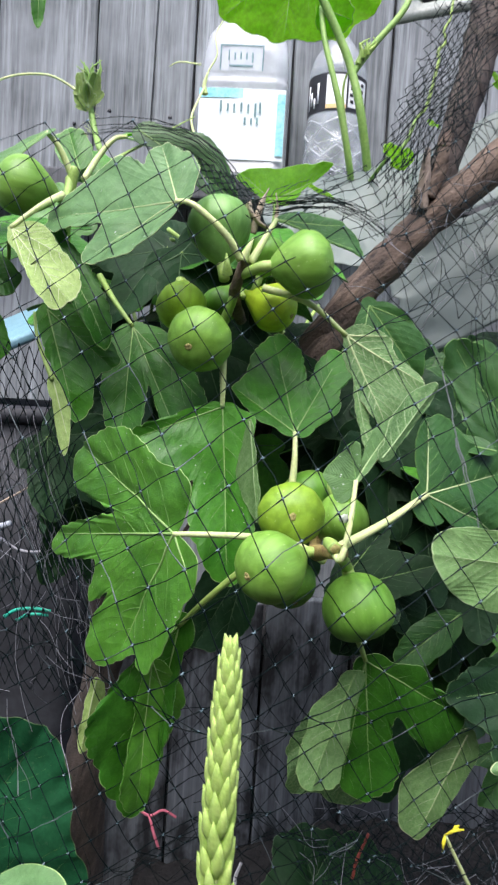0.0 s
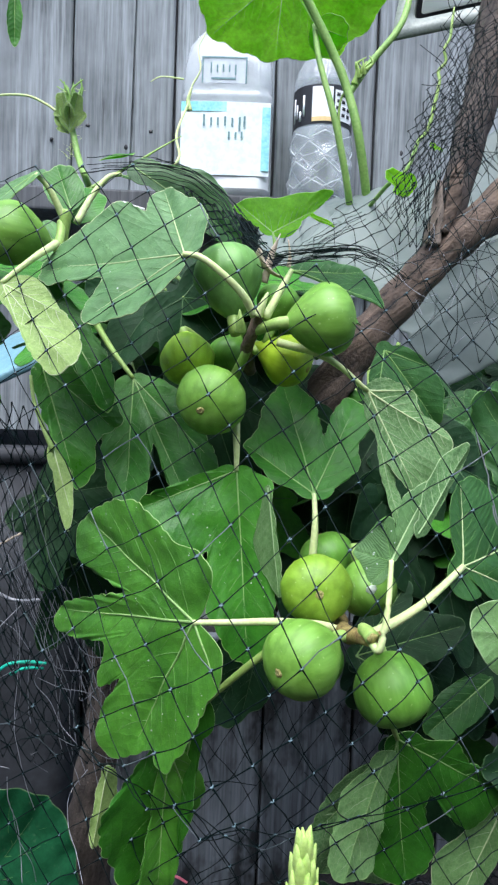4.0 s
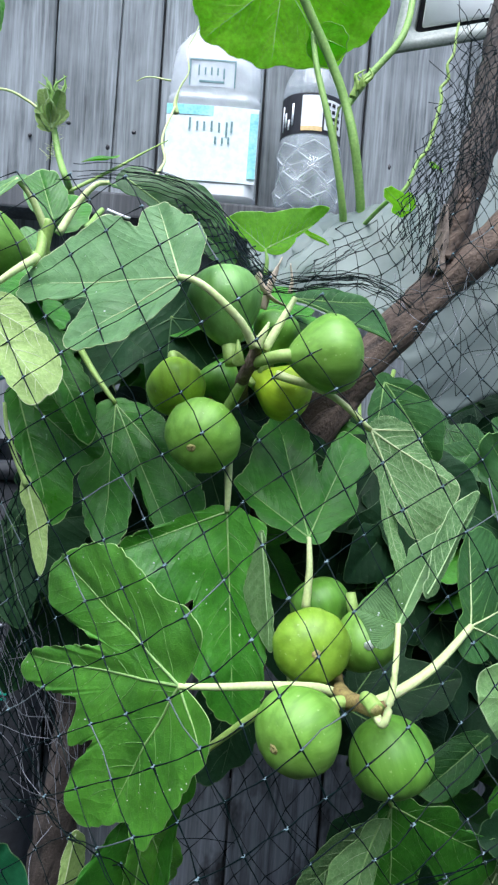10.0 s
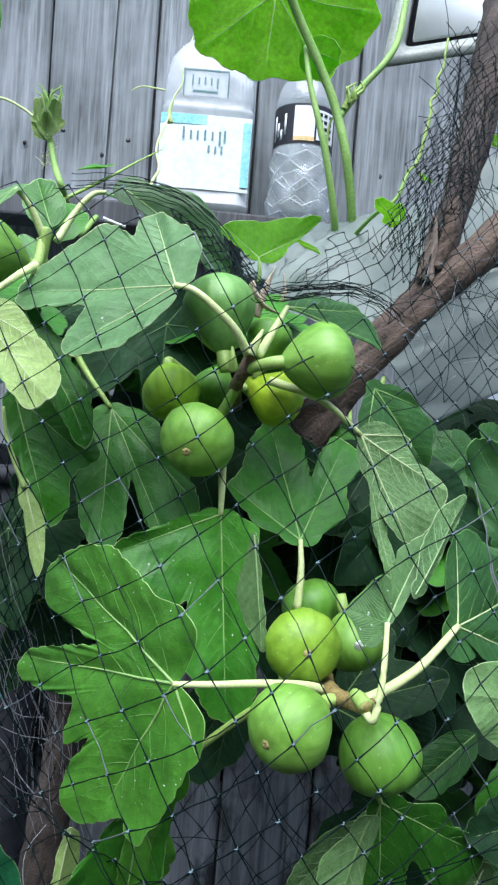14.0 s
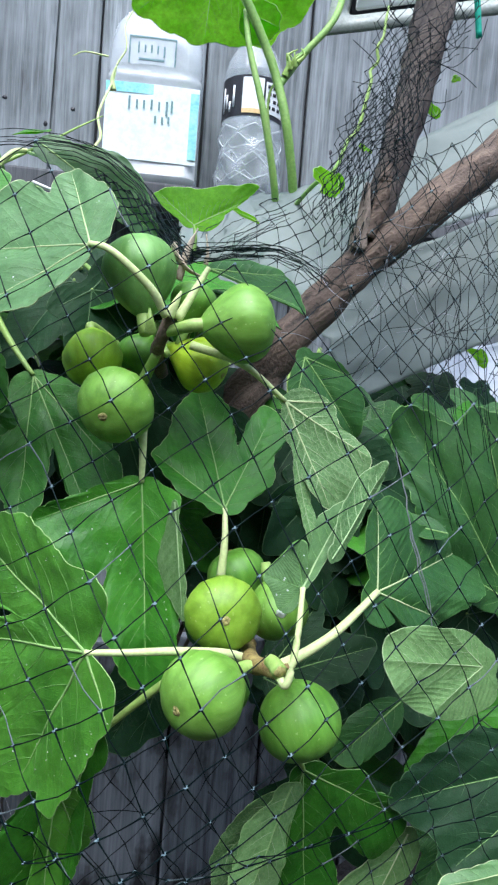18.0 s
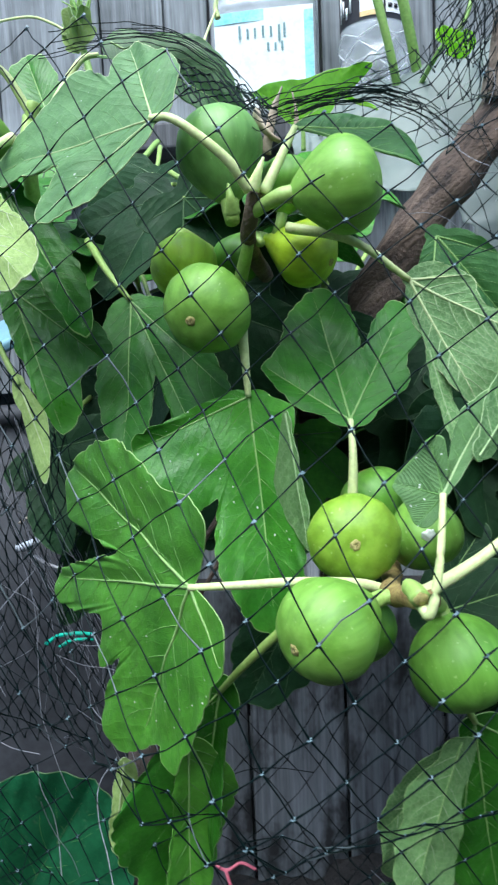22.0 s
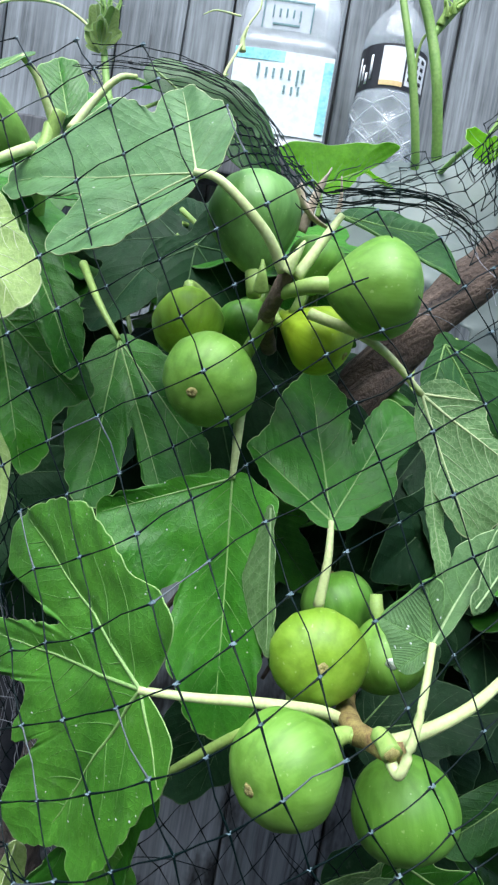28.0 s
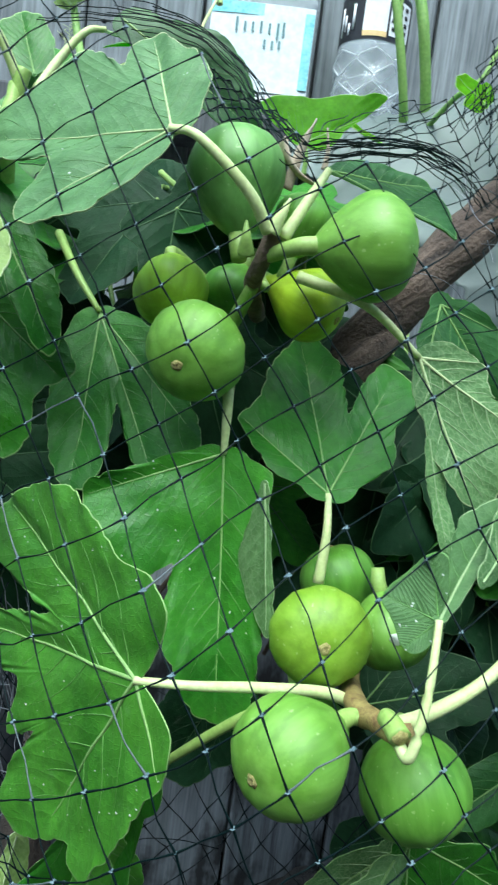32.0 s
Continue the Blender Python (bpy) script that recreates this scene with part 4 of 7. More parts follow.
part("label_block", wrap(0.0502, 243, 282, 0.128, 0.176, 10), LABEL, sleeve, "white block", wm, smooth=False)
part("label_block", wrap(0.0502, 243, 282, 0.121, 0.128, 10), AMBER, sleeve, "amber block", wm, smooth=False)
part("label_block", wrap(0.0502, 286, 330, 0.124, 0.172, 10), LABEL, sleeve, "white block with dark marks", wm, smooth=False)
for k in range(12):
    a = 289 + 12 * (k % 3) + rng.uniform(-1, 1)
    z = 0.131 + 0.0105 * (k // 3)
    part("print_mark", wrap(0.0511, a, a + 7, z, z + 0.005, 3), BLACK, sleeve, "", wm)
for k in range(4):
    part("print_mark", wrap(0.0502, 196 + 9 * k, 200 + 9 * k, 0.125 + 0.006 * (k % 2), 0.165 - 0.012 * (k % 3), 3), LABEL, sleeve, "", wm)

# ---- the fig tree ----
tree = thing("fig_tree", (-0.1402, 0.7200, 0.3500), "young fig tree with lobed green leaves and green figs under netting", "tree")


def limb(name, pts, r0, r1, label, wob=0.22, sides=14, skin=None):
    return part(name, tube(curve_points(pts, 10), r0, r1, sides, wob), skin or BARK, tree, label)


trunk = limb("trunk", [(-0.15, 0.73, -0.03), (-0.1416, 0.7200, 0.3550), (-0.1421, 0.7100, 0.5093), (-0.1261, 0.7000, 0.6285), (-0.1337, 0.6900, 0.7917), (-0.0869, 0.6700, 0.8677), (0.0195, 0.6400, 0.8804), (0.0555, 0.6100, 0.9218)], 0.021, 0.014, "brown rough bark of the trunk", skin=BARK_DARK)
limb("limb", [(0.0003, 0.6600, 0.8387), (0.0314, 0.6300, 0.8913), (0.0555, 0.6100, 0.9218), (0.0913, 0.6000, 0.9733), (0.1333, 0.6000, 1.0237), (0.2000, 0.6000, 1.0875), (0.2461, 0.6100, 1.1303), (0.3312, 0.6400, 1.2194)], 0.0150, 0.0150, "brown limb with peeling bark")
limb("limb", [(0.1302, 0.6050, 1.0263), (0.1486, 0.6200, 1.0652), (0.1669, 0.6400, 1.1206), (0.1846, 0.6600, 1.1813), (0.1966, 0.6700, 1.2445), (0.2163, 0.6900, 1.3368), (0.2303, 0.7000, 1.4251)], 0.010, 0.020, "upright limb wrapped in netting", skin=BARK_DARK)
stub = limb("limb_stub", [(0.1287, 0.5920, 1.0367), (0.1303, 0.5880, 1.0525), (0.1299, 0.5860, 1.0683), (0.1310, 0.5860, 1.0825)], 0.007, 0.002, "broken pale stub of a limb", 0.6, skin=PALE_WOOD)
limb("limb_stub", [(0.1356, 0.5920, 1.0457), (0.1423, 0.5900, 1.0686), (0.1454, 0.5920, 1.0879), (0.1502, 0.6000, 1.1022)], 0.007, 0.003, "splintered dark stub of a limb", 0.6, skin=BARK)
limb("limb", [(0.0861, 0.6100, 0.9582), (0.0605, 0.6000, 0.9195), (0.0249, 0.6000, 0.8718), (-0.0005, 0.6200, 0.8181)], 0.012, 0.010, "side limb in the shade")

shoot_a = part("shoot", tube(curve_points([(-0.0090, 0.5300, 0.9327), (-0.0120, 0.5000, 0.9380), (-0.0134, 0.4750, 0.9451), (-0.0107, 0.4620, 0.9532), (-0.0077, 0.4570, 0.9626)], 8), 0.0042, 0.0036, 10, 0.15), BARK, tree, "brown shoot tip with leaf scars")
part("bud", tube(curve_points([(-0.0087, 0.4520, 0.9622), (-0.0057, 0.4500, 0.9690), (-0.0031, 0.4500, 0.9753)], 6), 0.0035, 0.0006, 8), PETIOLE, shoot_a, "green pointed bud")
part("bud", tube(curve_points([(-0.0177, 0.4520, 0.9530), (-0.0183, 0.4480, 0.9588), (-0.0190, 0.4480, 0.9648)], 6), 0.0036, 0.0005, 8), PETIOLE_GREEN, shoot_a, "small green bud")
shoot_b = part("shoot", tube(curve_points([(0.0575, 0.5300, 0.7939), (0.0532, 0.4900, 0.7774), (0.0453, 0.4200, 0.7877), (0.0484, 0.4020, 0.7925), (0.0544, 0.3920, 0.7941), (0.0593, 0.3900, 0.7963)], 8), 0.0048, 0.0040, 14, 0.4), TWIG, tree, "brown knobbly shoot tip")
part("cut_stalk", tube(curve_points([(0.0490, 0.3910, 0.8000), (0.0505, 0.3860, 0.8000), (0.0520, 0.3805, 0.7988)], 6), 0.0032, 0.0038, 12, 0.25), PETIOLE_GREEN, shoot_b, "green stub of a cut leaf stalk")
part("leaf_scar", tube([Vector((0.0518, 0.3812, 0.7990)), Vector((0.0522, 0.3795, 0.7986))], 0.0031, 0.0024, 11, 0.4), OSTIOLE, shoot_b, "brown round scar")

# figs of the upper cluster
fig(tree, (0.0311, 0.4505, 0.9611), 0.0215, (0.86, 0.10, 0.10), 0.88, neck=1.1, label="plump green fig beside the limb", node_at=(-0.0092, 0.4620, 0.9540))
fig(tree, (-0.0332, 0.4670, 0.9125), 0.0215, (-0.35, -0.85, -0.35), 1.0, neck=1.5, label="round green fig with its eye showing", node_at=(-0.0133, 0.4750, 0.9428))
fig(tree, (0.0140, 0.4960, 0.9390), 0.0172, (0.75, -0.35, -0.35), 1.0, FIG_RIPE, 1.9, label="yellowish fig half hidden behind others", node_at=(-0.0078, 0.4780, 0.9429))
fig(tree, (-0.0512, 0.5100, 0.9375), 0.0180, (0.1, -0.55, -0.6), 1.05, FIG_LIME_LIT, 1.1, label="green fig behind the cluster", node_at=(-0.0342, 0.5600, 0.9451))
fig(tree, (-0.0260, 0.4850, 0.9890), 0.0215, (-0.15, 0.2, 0.9), 1.05, FIG_DUSTY, label="large deep green fig in the shade of a leaf")
fig(tree, (-0.0245, 0.5300, 0.9423), 0.014, (-0.3, -0.3, -0.6), 1.0, FIG_DEEP, label="small dark green fig")
fig(tree, (0.0062, 0.5000, 0.9756), 0.014, (0.2, 0.1, 0.9), 1.0, FIG_DEEP, label="small dark green fig")
# figs of the lower cluster
fig(tree, (0.0312, 0.4390, 0.8060), 0.0206, (-0.02, -0.95, 0.10), 0.92, FIG_YELLOW, 0.7, label="yellow green fig facing forward with its eye")
fig(tree, (0.0178, 0.3850, 0.7857), 0.0204, (-0.62, -0.58, -0.14), 1.02, FIG, label="pale green fig hanging foremost under the netting", node_at=(0.0440, 0.4050, 0.7905))
fig(tree, (0.0745, 0.4240, 0.7535), 0.0220, (0.28, -0.25, -0.85), 1.0, FIG_DEEP, 0.0, label="round green fig hanging with its neck up", node_at=(0.0573, 0.3920, 0.7925))
shiny = fig(tree, (0.0675, 0.4690, 0.7985), 0.0180, (0.3, -0.3, -0.8), 1.0, FIG, 0.4, label="shiny green fig behind others")
# white glint of a drop on the fig, made as a pale solid blob
drop_at = Vector((0.0675, 0.4690, 0.7985)) + (Vector((0.046, 0.20, 0.88)) - Vector((0.0675, 0.4690, 0.7985))).normalized() * 0.0182
bm = bmesh.new()
bmesh.ops.create_icosphere(bm, subdivisions=3, radius=0.0026)
for v in bm.verts:
    v.co = Vector((v.co.x * 1.2, v.co.y * 0.4, v.co.z)) * (1 + 0.5 * noise.noise(v.co * 700))
part("white_splash", bm, SPECK, shiny, "whitish blob painted as the glint of a drop", Matrix.Translation(drop_at))
fig(tree, (0.0459, 0.5000, 0.8114), 0.0185, (-0.3, 0.2, 0.7), 1.0, FIG_DEEP, label="green fig behind the cluster")
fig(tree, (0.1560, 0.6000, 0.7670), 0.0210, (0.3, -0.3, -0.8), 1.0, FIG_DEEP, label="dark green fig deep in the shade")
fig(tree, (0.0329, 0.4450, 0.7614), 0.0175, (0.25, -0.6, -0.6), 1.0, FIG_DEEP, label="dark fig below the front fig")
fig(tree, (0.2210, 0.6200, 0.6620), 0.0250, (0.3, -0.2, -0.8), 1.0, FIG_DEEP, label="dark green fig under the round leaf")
fig(tree, (-0.1675, 0.5120, 1.0140), 0.0207, (-0.8, -0.45, 0.1), 1.02, FIG, label="green fig of the outer shoot", node_at=(-0.1422, 0.5400, 1.0291))

# leaves, upper part
leaf(tree, (-0.0515, 0.4490, 0.9944), (-0.1475, 0.4970, 0.9893), (-0.41, -0.77, 0.49), ([(0, 1.0, 0.40), (-62, 0.50, 0.40), (38, 0.63, 0.40)], [(232.8, 0.141), (250.8, 0.254), (268.3, 0.340), (286.7, 0.457), (299.7, 0.547), (307.3, 0.539), (315.0, 0.467), (321.0, 0.635), (334.6, 0.743), (346.1, 0.837), (354.0, 0.928), (1.0, 0.978), (7.5, 0.881), (10.0, 0.649), (15.5, 0.484), (24.8, 0.559), (37.5, 0.650), (49.6, 0.552), (60.0, 0.467), (71.1, 0.328), (86.3, 0.162), (127.5, 0.032)]), 0.03, 0.0, 0.012,
     top=LEAF_DUSTY, vein=VEIN_PALE, specks=25, stalk=[(-0.0100, 0.4520, 0.9621), (-0.0196, 0.4450, 0.9750), (-0.0386, 0.4430, 0.9895)], label="broad dusty green leaf under the net")
leaf(tree, (-0.1614, 0.4750, 0.9772), (-0.1126, 0.4500, 0.9244), (0.01, 0.91, -0.42), ([(0, 1.0, 0.40), (-21, 0.58, 0.50), (14, 0.66, 0.50)], [(162.9, 0.035), (211.5, 0.041), (269.8, 0.102), (300.3, 0.270), (332.5, 0.490), (338.0, 0.631), (349.3, 0.893), (356.5, 0.971), (7.0, 0.976), (12.3, 0.787), (14.6, 0.495), (24.7, 0.217), (86.7, 0.032)]), -0.10, 0.05, 0.03, top=LEAF_TOP, under=LEAF_PALE, vein=VEIN_PALE,
     stalk=[(-0.1353, 0.5000, 1.0066), (-0.1450, 0.4850, 0.9931)], label="pale yellowish leaf turned underside out")
leaf(tree, (-0.1390, 0.4950, 0.9780), (-0.0930, 0.4700, 0.9070), (0.45, -0.85, 0.15), [(0, 1.0, 0.24), (-9, 0.55, 0.3)], 0.4, 0.06, 0.03, top=LEAF_SHADE, vein=VEIN, label="narrow dark leaf folded along its midrib")
leaf(tree, (-0.1440, 0.5050, 0.9290), (-0.1160, 0.4850, 0.8540), (0.25, -0.92, 0.20), ([(0, 1.0, 0.40), (32, 0.72, 0.4)], [(350, 0.5), (355, 0.8), (0, 1.0), (10, 0.92), (18, 0.75), (26, 0.72), (38, 0.76), (50, 0.55), (75, 0.3), (110, 0.12), (200, 0.05), (300, 0.12), (335, 0.25)]), 0.12, 0.05, 0.05, top=LEAF_TOP, vein=VEIN, label="dark drooping leaf in half shade")
strip = leaf(tree, (-0.1260, 0.4570, 0.8840), (-0.1150, 0.4550, 0.8320), (-0.30, 0.95, -0.05), ([(-5, 0.95, 0.14)], [(0.5, 1.0), (3, 0.835), (5, 0.572), (8, 0.31), (60, 0.05), (200, 0.03), (320, 0.08), (334, 0.25), (335.1, 0.346), (347.4, 0.614), (355.2, 0.855)]), 0.2, 0.02, 0.02, under=LEAF_PALE, top=LEAF_PALE, vein=VEIN_PALE, detail=0.6, teeth=0.01, label="pale rolled leaf edge")
part("rolled_edge", tube(curve_points([(-0.1400, 0.4620, 0.9230), (-0.1372, 0.4600, 0.9080), (-0.1320, 0.4580, 0.8950), (-0.1250, 0.4560, 0.8800)], 8), 0.0009, 0.0016, 7, 0.2), LEAF_PALE, strip, "thin rolled margin")
leaf(tree, (-0.0911, 0.5500, 0.9240), (-0.0496, 0.5000, 0.8501), (-0.17, -0.86, 0.48), ([(0, 1.0, 0.36), (-24, 0.98, 0.34), (17, 0.94, 0.30)], [(277.2, 0.182), (307.6, 0.417), (319.5, 0.636), (329.6, 0.887), (336.1, 1.003), (340.2, 1.000), (344.1, 0.934), (354.7, 0.551), (355.9, 0.998), (3.3, 1.043), (16.2, 0.982), (23.1, 0.756), (34.5, 0.507), (57.2, 0.231), (80.5, 0.091), (172.7, 0.037)]), 0.05, 0.04, 0.03, top=LEAF_SHADE, stalk=[(-0.1267, 0.5900, 0.9665), (-0.1080, 0.5650, 0.9429)], stalk_mat=PETIOLE_GREEN, label="green lobed leaf in half shade")
leaf(tree, (-0.0167, 0.4760, 0.8692), (-0.0056, 0.4620, 0.7539), (-0.08, -0.99, 0.11), ([(0, 1.0, 0.36), (-72, 0.55, 0.50)], [(260.0, 0.103), (276.8, 0.275), (284.8, 0.533), (294.2, 0.558), (318.0, 0.542), (330.5, 0.522), (337.3, 0.444), (340.5, 0.596), (349.2, 0.801), (355.7, 0.958), (0.3, 1.009), (7.0, 0.943), (13.3, 0.707), (20.8, 0.467), (43.5, 0.254), (70.3, 0.196), (82.9, 0.097), (178.1, 0.020)]), 0.14, -0.08, 0.035, trough=0.32, vein=VEIN, specks=25, stalk=[(-0.0183, 0.4750, 0.9015), (-0.0171, 0.4760, 0.8849)], label="glossy green leaf folded along its midrib")
leaf(tree, (0.0021, 0.4580, 0.8620), (0.0116, 0.4520, 0.7973), (0.53, 0.85, -0.00), ([(0, 1.0, 0.24)], [(351.6, 0.138), (355.8, 0.526), (358.8, 0.999), (5.6, 0.872), (17.9, 0.657), (25.9, 0.532), (27.4, 0.262), (51.3, 0.045), (185.3, 0.019), (296.2, 0.023)]), 0.05, 0.0, 0.01, top=LEAF_SILVER, under=LEAF_SILVER, vein=VEIN_UNDER, detail=0.6, label="turned back leaf flap showing its pale underside")
# the largest leaf takes the brighter green in place of stronger light
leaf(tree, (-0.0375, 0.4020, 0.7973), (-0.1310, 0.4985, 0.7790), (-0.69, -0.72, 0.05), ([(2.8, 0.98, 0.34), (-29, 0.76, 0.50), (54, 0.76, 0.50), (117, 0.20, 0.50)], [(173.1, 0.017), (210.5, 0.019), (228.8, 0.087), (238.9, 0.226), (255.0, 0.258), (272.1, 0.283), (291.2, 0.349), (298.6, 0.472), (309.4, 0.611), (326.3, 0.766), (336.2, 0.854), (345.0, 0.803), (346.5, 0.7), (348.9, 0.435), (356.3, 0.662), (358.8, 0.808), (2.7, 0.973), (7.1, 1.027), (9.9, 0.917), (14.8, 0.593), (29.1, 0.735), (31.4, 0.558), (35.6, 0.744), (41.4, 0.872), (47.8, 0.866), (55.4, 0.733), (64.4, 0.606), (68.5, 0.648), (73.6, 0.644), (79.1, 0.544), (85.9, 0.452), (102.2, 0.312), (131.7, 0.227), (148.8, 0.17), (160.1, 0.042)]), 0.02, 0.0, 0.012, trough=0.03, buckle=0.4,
     top=LEAF_LIT, vein=VEIN, stalk=[(0.0525, 0.4300, 0.7806), (0.0349, 0.4220, 0.7905), (0.0074, 0.4070, 0.7971), (-0.0155, 0.4020, 0.7983)], vw=0.0009, specks=80, label="largest glossy five lobed leaf, sprinkled with drops")
leaf(tree, (0.0333, 0.4870, 0.8546), (0.0182, 0.5450, 0.9217), (0.07, -0.75, 0.66), ([(0, 1.0, 0.34), (41, 0.62, 0.42), (-33, 0.93, 0.36)], [(167.6, 0.044), (72.2, 0.145), (66.6, 0.288), (56.0, 0.413), (48.7, 0.544), (42.0, 0.644), (30.1, 0.665), (5.9, 0.997), (357.1, 1.128), (347.9, 0.939), (345.3, 0.767), (339.5, 0.537), (335.9, 0.836), (331.4, 0.999), (322.9, 0.980), (313.7, 0.826), (313.2, 0.587), (295.8, 0.432), (281.7, 0.165)]), 0.04, 0.04, 0.03, top=LEAF_SHADE, vein=VEIN, stalk=[(0.0327, 0.4750, 0.8161), (0.0336, 0.4800, 0.8361)], label="dark green three lobed leaf facing up")
leaf(tree, (0.0622, 0.4770, 0.9215), (0.0979, 0.4620, 0.8637), (-0.06, 0.96, -0.28), ([(6, 0.98, 0.50), (-28, 0.84, 0.45), (-62, 0.40, 0.50)], [(2.4, 1.02), (7.2, 0.96), (13.0, 0.80), (17.5, 0.645), (23.6, 0.364), (64.0, 0.044), (203.7, 0.053), (277.3, 0.265), (301.7, 0.421), (319.7, 0.499), (327.3, 0.763), (332.4, 0.874), (340.0, 0.918), (352.5, 0.96)]), -0.05, 0.03, 0.02, top=LEAF_TOP, under=LEAF_UNDER, vein=VEIN_PALE, vw=0.0008, stalk=[(0.0053, 0.4750, 0.9490), (0.0351, 0.4700, 0.9394)], label="pale leaf showing a net of veins")
leaf(tree, (0.0695, 0.4660, 0.8880), (0.0810, 0.4550, 0.8400), (-0.06, 0.96, -0.28), ([(0, 1.0, 0.16)], [(0, 1.0), (4, 0.779), (7, 0.469), (20, 0.15), (60, 0.04), (200, 0.03), (320, 0.10), (342, 0.277), (350, 0.532), (351, 0.741), (357, 0.95)]), 0.1, 0.02, 0.03, under=LEAF_UNDER, vein=VEIN_UNDER, vw=0.0004, detail=0.8, label="narrow lobe of the veined leaf")
leaf(tree, (0.0630, 0.3940, 0.8350), (0.0950, 0.4350, 0.8760), (0.62, 0.72, -0.30), ([(0, 1.0, 0.30)], [(1.0, 0.97), (4.1, 0.754), (9.3, 0.521), (12.8, 0.297), (19.2, 0.183), (42.7, 0.05), (150, 0.02), (312.9, 0.053), (338.8, 0.156), (342.0, 0.35), (343.0, 0.615), (344.2, 0.744), (349.7, 0.807), (356.5, 0.879)]), 0.05, 0.0, 0.02, top=LEAF_DULL, under=LEAF_DULL, vein=VEIN_UNDER, vw=0.0006,
     stalk=[(0.0505, 0.3920, 0.7995), (0.0528, 0.3820, 0.7950), (0.0551, 0.3768, 0.7952), (0.0606, 0.3836, 0.8124)], stalk_r=0.0024, label="folded leaf standing upright on a bent stalk")
leaf(tree, (0.0630, 0.3955, 0.8340), (0.0460, 0.4080, 0.8370), (-0.35, -0.90, 0.25), ([(0, 1.0, 0.40), (298, 0.95, 0.40), (62, 0.6, 0.40)], [(2.1, 1.0), (17.6, 0.787), (40.9, 0.70), (59.5, 0.723), (72.7, 0.687), (85.6, 0.548), (92.4, 0.429), (110, 0.15), (180, 0.05), (268, 0.15), (275, 0.60), (279.3, 0.816), (283.3, 1.039), (290.2, 1.104), (305.3, 1.031), (328.4, 0.921), (353.0, 0.982)]), 0.05, 0.0, 0.03, top=LEAF_DULL, vein=VEIN_SIDE, vw=0.0004, specks=12, label="side lobe of the upright leaf, sprinkled with drops")
leaf(tree, (0.0770, 0.4000, 0.8480), (0.1170, 0.4460, 0.8920), (-0.30, 0.95, -0.05), ([(0, 1.0, 0.24)], [(2.0, 0.966), (3.6, 0.871), (5.5, 0.675), (7, 0.494), (10, 0.33), (18, 0.18), (90, 0.03), (200, 0.03), (325, 0.10), (338, 0.35), (344, 0.528), (348.5, 0.692), (355.0, 0.907), (358.8, 1.006)]), 0.03, 0.0, 0.012, top=LEAF_UNDER, under=LEAF_UNDER, vein=VEIN_UNDER, teeth=0.008, vw=0.0005, label="pale underside of the upright leaf where it folds over")
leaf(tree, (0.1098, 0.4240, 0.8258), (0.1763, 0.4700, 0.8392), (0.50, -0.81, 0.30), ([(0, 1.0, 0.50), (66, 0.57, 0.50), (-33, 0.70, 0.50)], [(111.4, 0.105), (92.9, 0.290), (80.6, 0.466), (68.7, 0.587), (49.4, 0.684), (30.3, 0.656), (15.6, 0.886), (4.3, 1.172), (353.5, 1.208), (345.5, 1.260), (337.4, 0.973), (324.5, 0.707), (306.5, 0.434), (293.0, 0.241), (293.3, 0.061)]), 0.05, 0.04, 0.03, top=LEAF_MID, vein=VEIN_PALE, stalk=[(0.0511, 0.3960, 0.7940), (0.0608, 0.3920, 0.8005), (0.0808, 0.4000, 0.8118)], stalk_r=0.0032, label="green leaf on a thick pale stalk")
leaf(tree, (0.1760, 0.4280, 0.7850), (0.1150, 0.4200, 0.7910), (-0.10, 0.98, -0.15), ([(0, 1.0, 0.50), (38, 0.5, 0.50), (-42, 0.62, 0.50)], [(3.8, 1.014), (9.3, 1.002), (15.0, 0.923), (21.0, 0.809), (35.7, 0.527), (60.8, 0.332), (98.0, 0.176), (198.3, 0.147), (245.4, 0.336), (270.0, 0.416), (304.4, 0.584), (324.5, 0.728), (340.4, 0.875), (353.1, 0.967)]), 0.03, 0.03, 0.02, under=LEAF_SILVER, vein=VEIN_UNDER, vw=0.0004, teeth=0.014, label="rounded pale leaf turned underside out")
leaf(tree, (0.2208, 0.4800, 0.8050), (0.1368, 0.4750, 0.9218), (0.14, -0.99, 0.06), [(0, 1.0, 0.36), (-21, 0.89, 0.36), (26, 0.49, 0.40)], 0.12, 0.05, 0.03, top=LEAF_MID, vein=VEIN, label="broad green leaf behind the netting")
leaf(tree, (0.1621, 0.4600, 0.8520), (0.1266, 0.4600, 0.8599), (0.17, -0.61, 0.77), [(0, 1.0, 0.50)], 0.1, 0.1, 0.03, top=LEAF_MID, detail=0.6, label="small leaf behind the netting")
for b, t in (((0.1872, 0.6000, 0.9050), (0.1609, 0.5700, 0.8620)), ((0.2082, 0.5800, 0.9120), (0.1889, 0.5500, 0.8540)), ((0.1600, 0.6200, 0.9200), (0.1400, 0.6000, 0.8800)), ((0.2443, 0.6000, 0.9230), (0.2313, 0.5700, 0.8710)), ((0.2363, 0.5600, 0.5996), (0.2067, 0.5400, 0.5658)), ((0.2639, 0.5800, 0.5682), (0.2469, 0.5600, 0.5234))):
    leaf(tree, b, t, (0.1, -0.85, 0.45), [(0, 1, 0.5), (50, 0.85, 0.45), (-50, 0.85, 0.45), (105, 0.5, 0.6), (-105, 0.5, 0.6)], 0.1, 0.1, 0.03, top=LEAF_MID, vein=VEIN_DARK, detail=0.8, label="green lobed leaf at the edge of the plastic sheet")
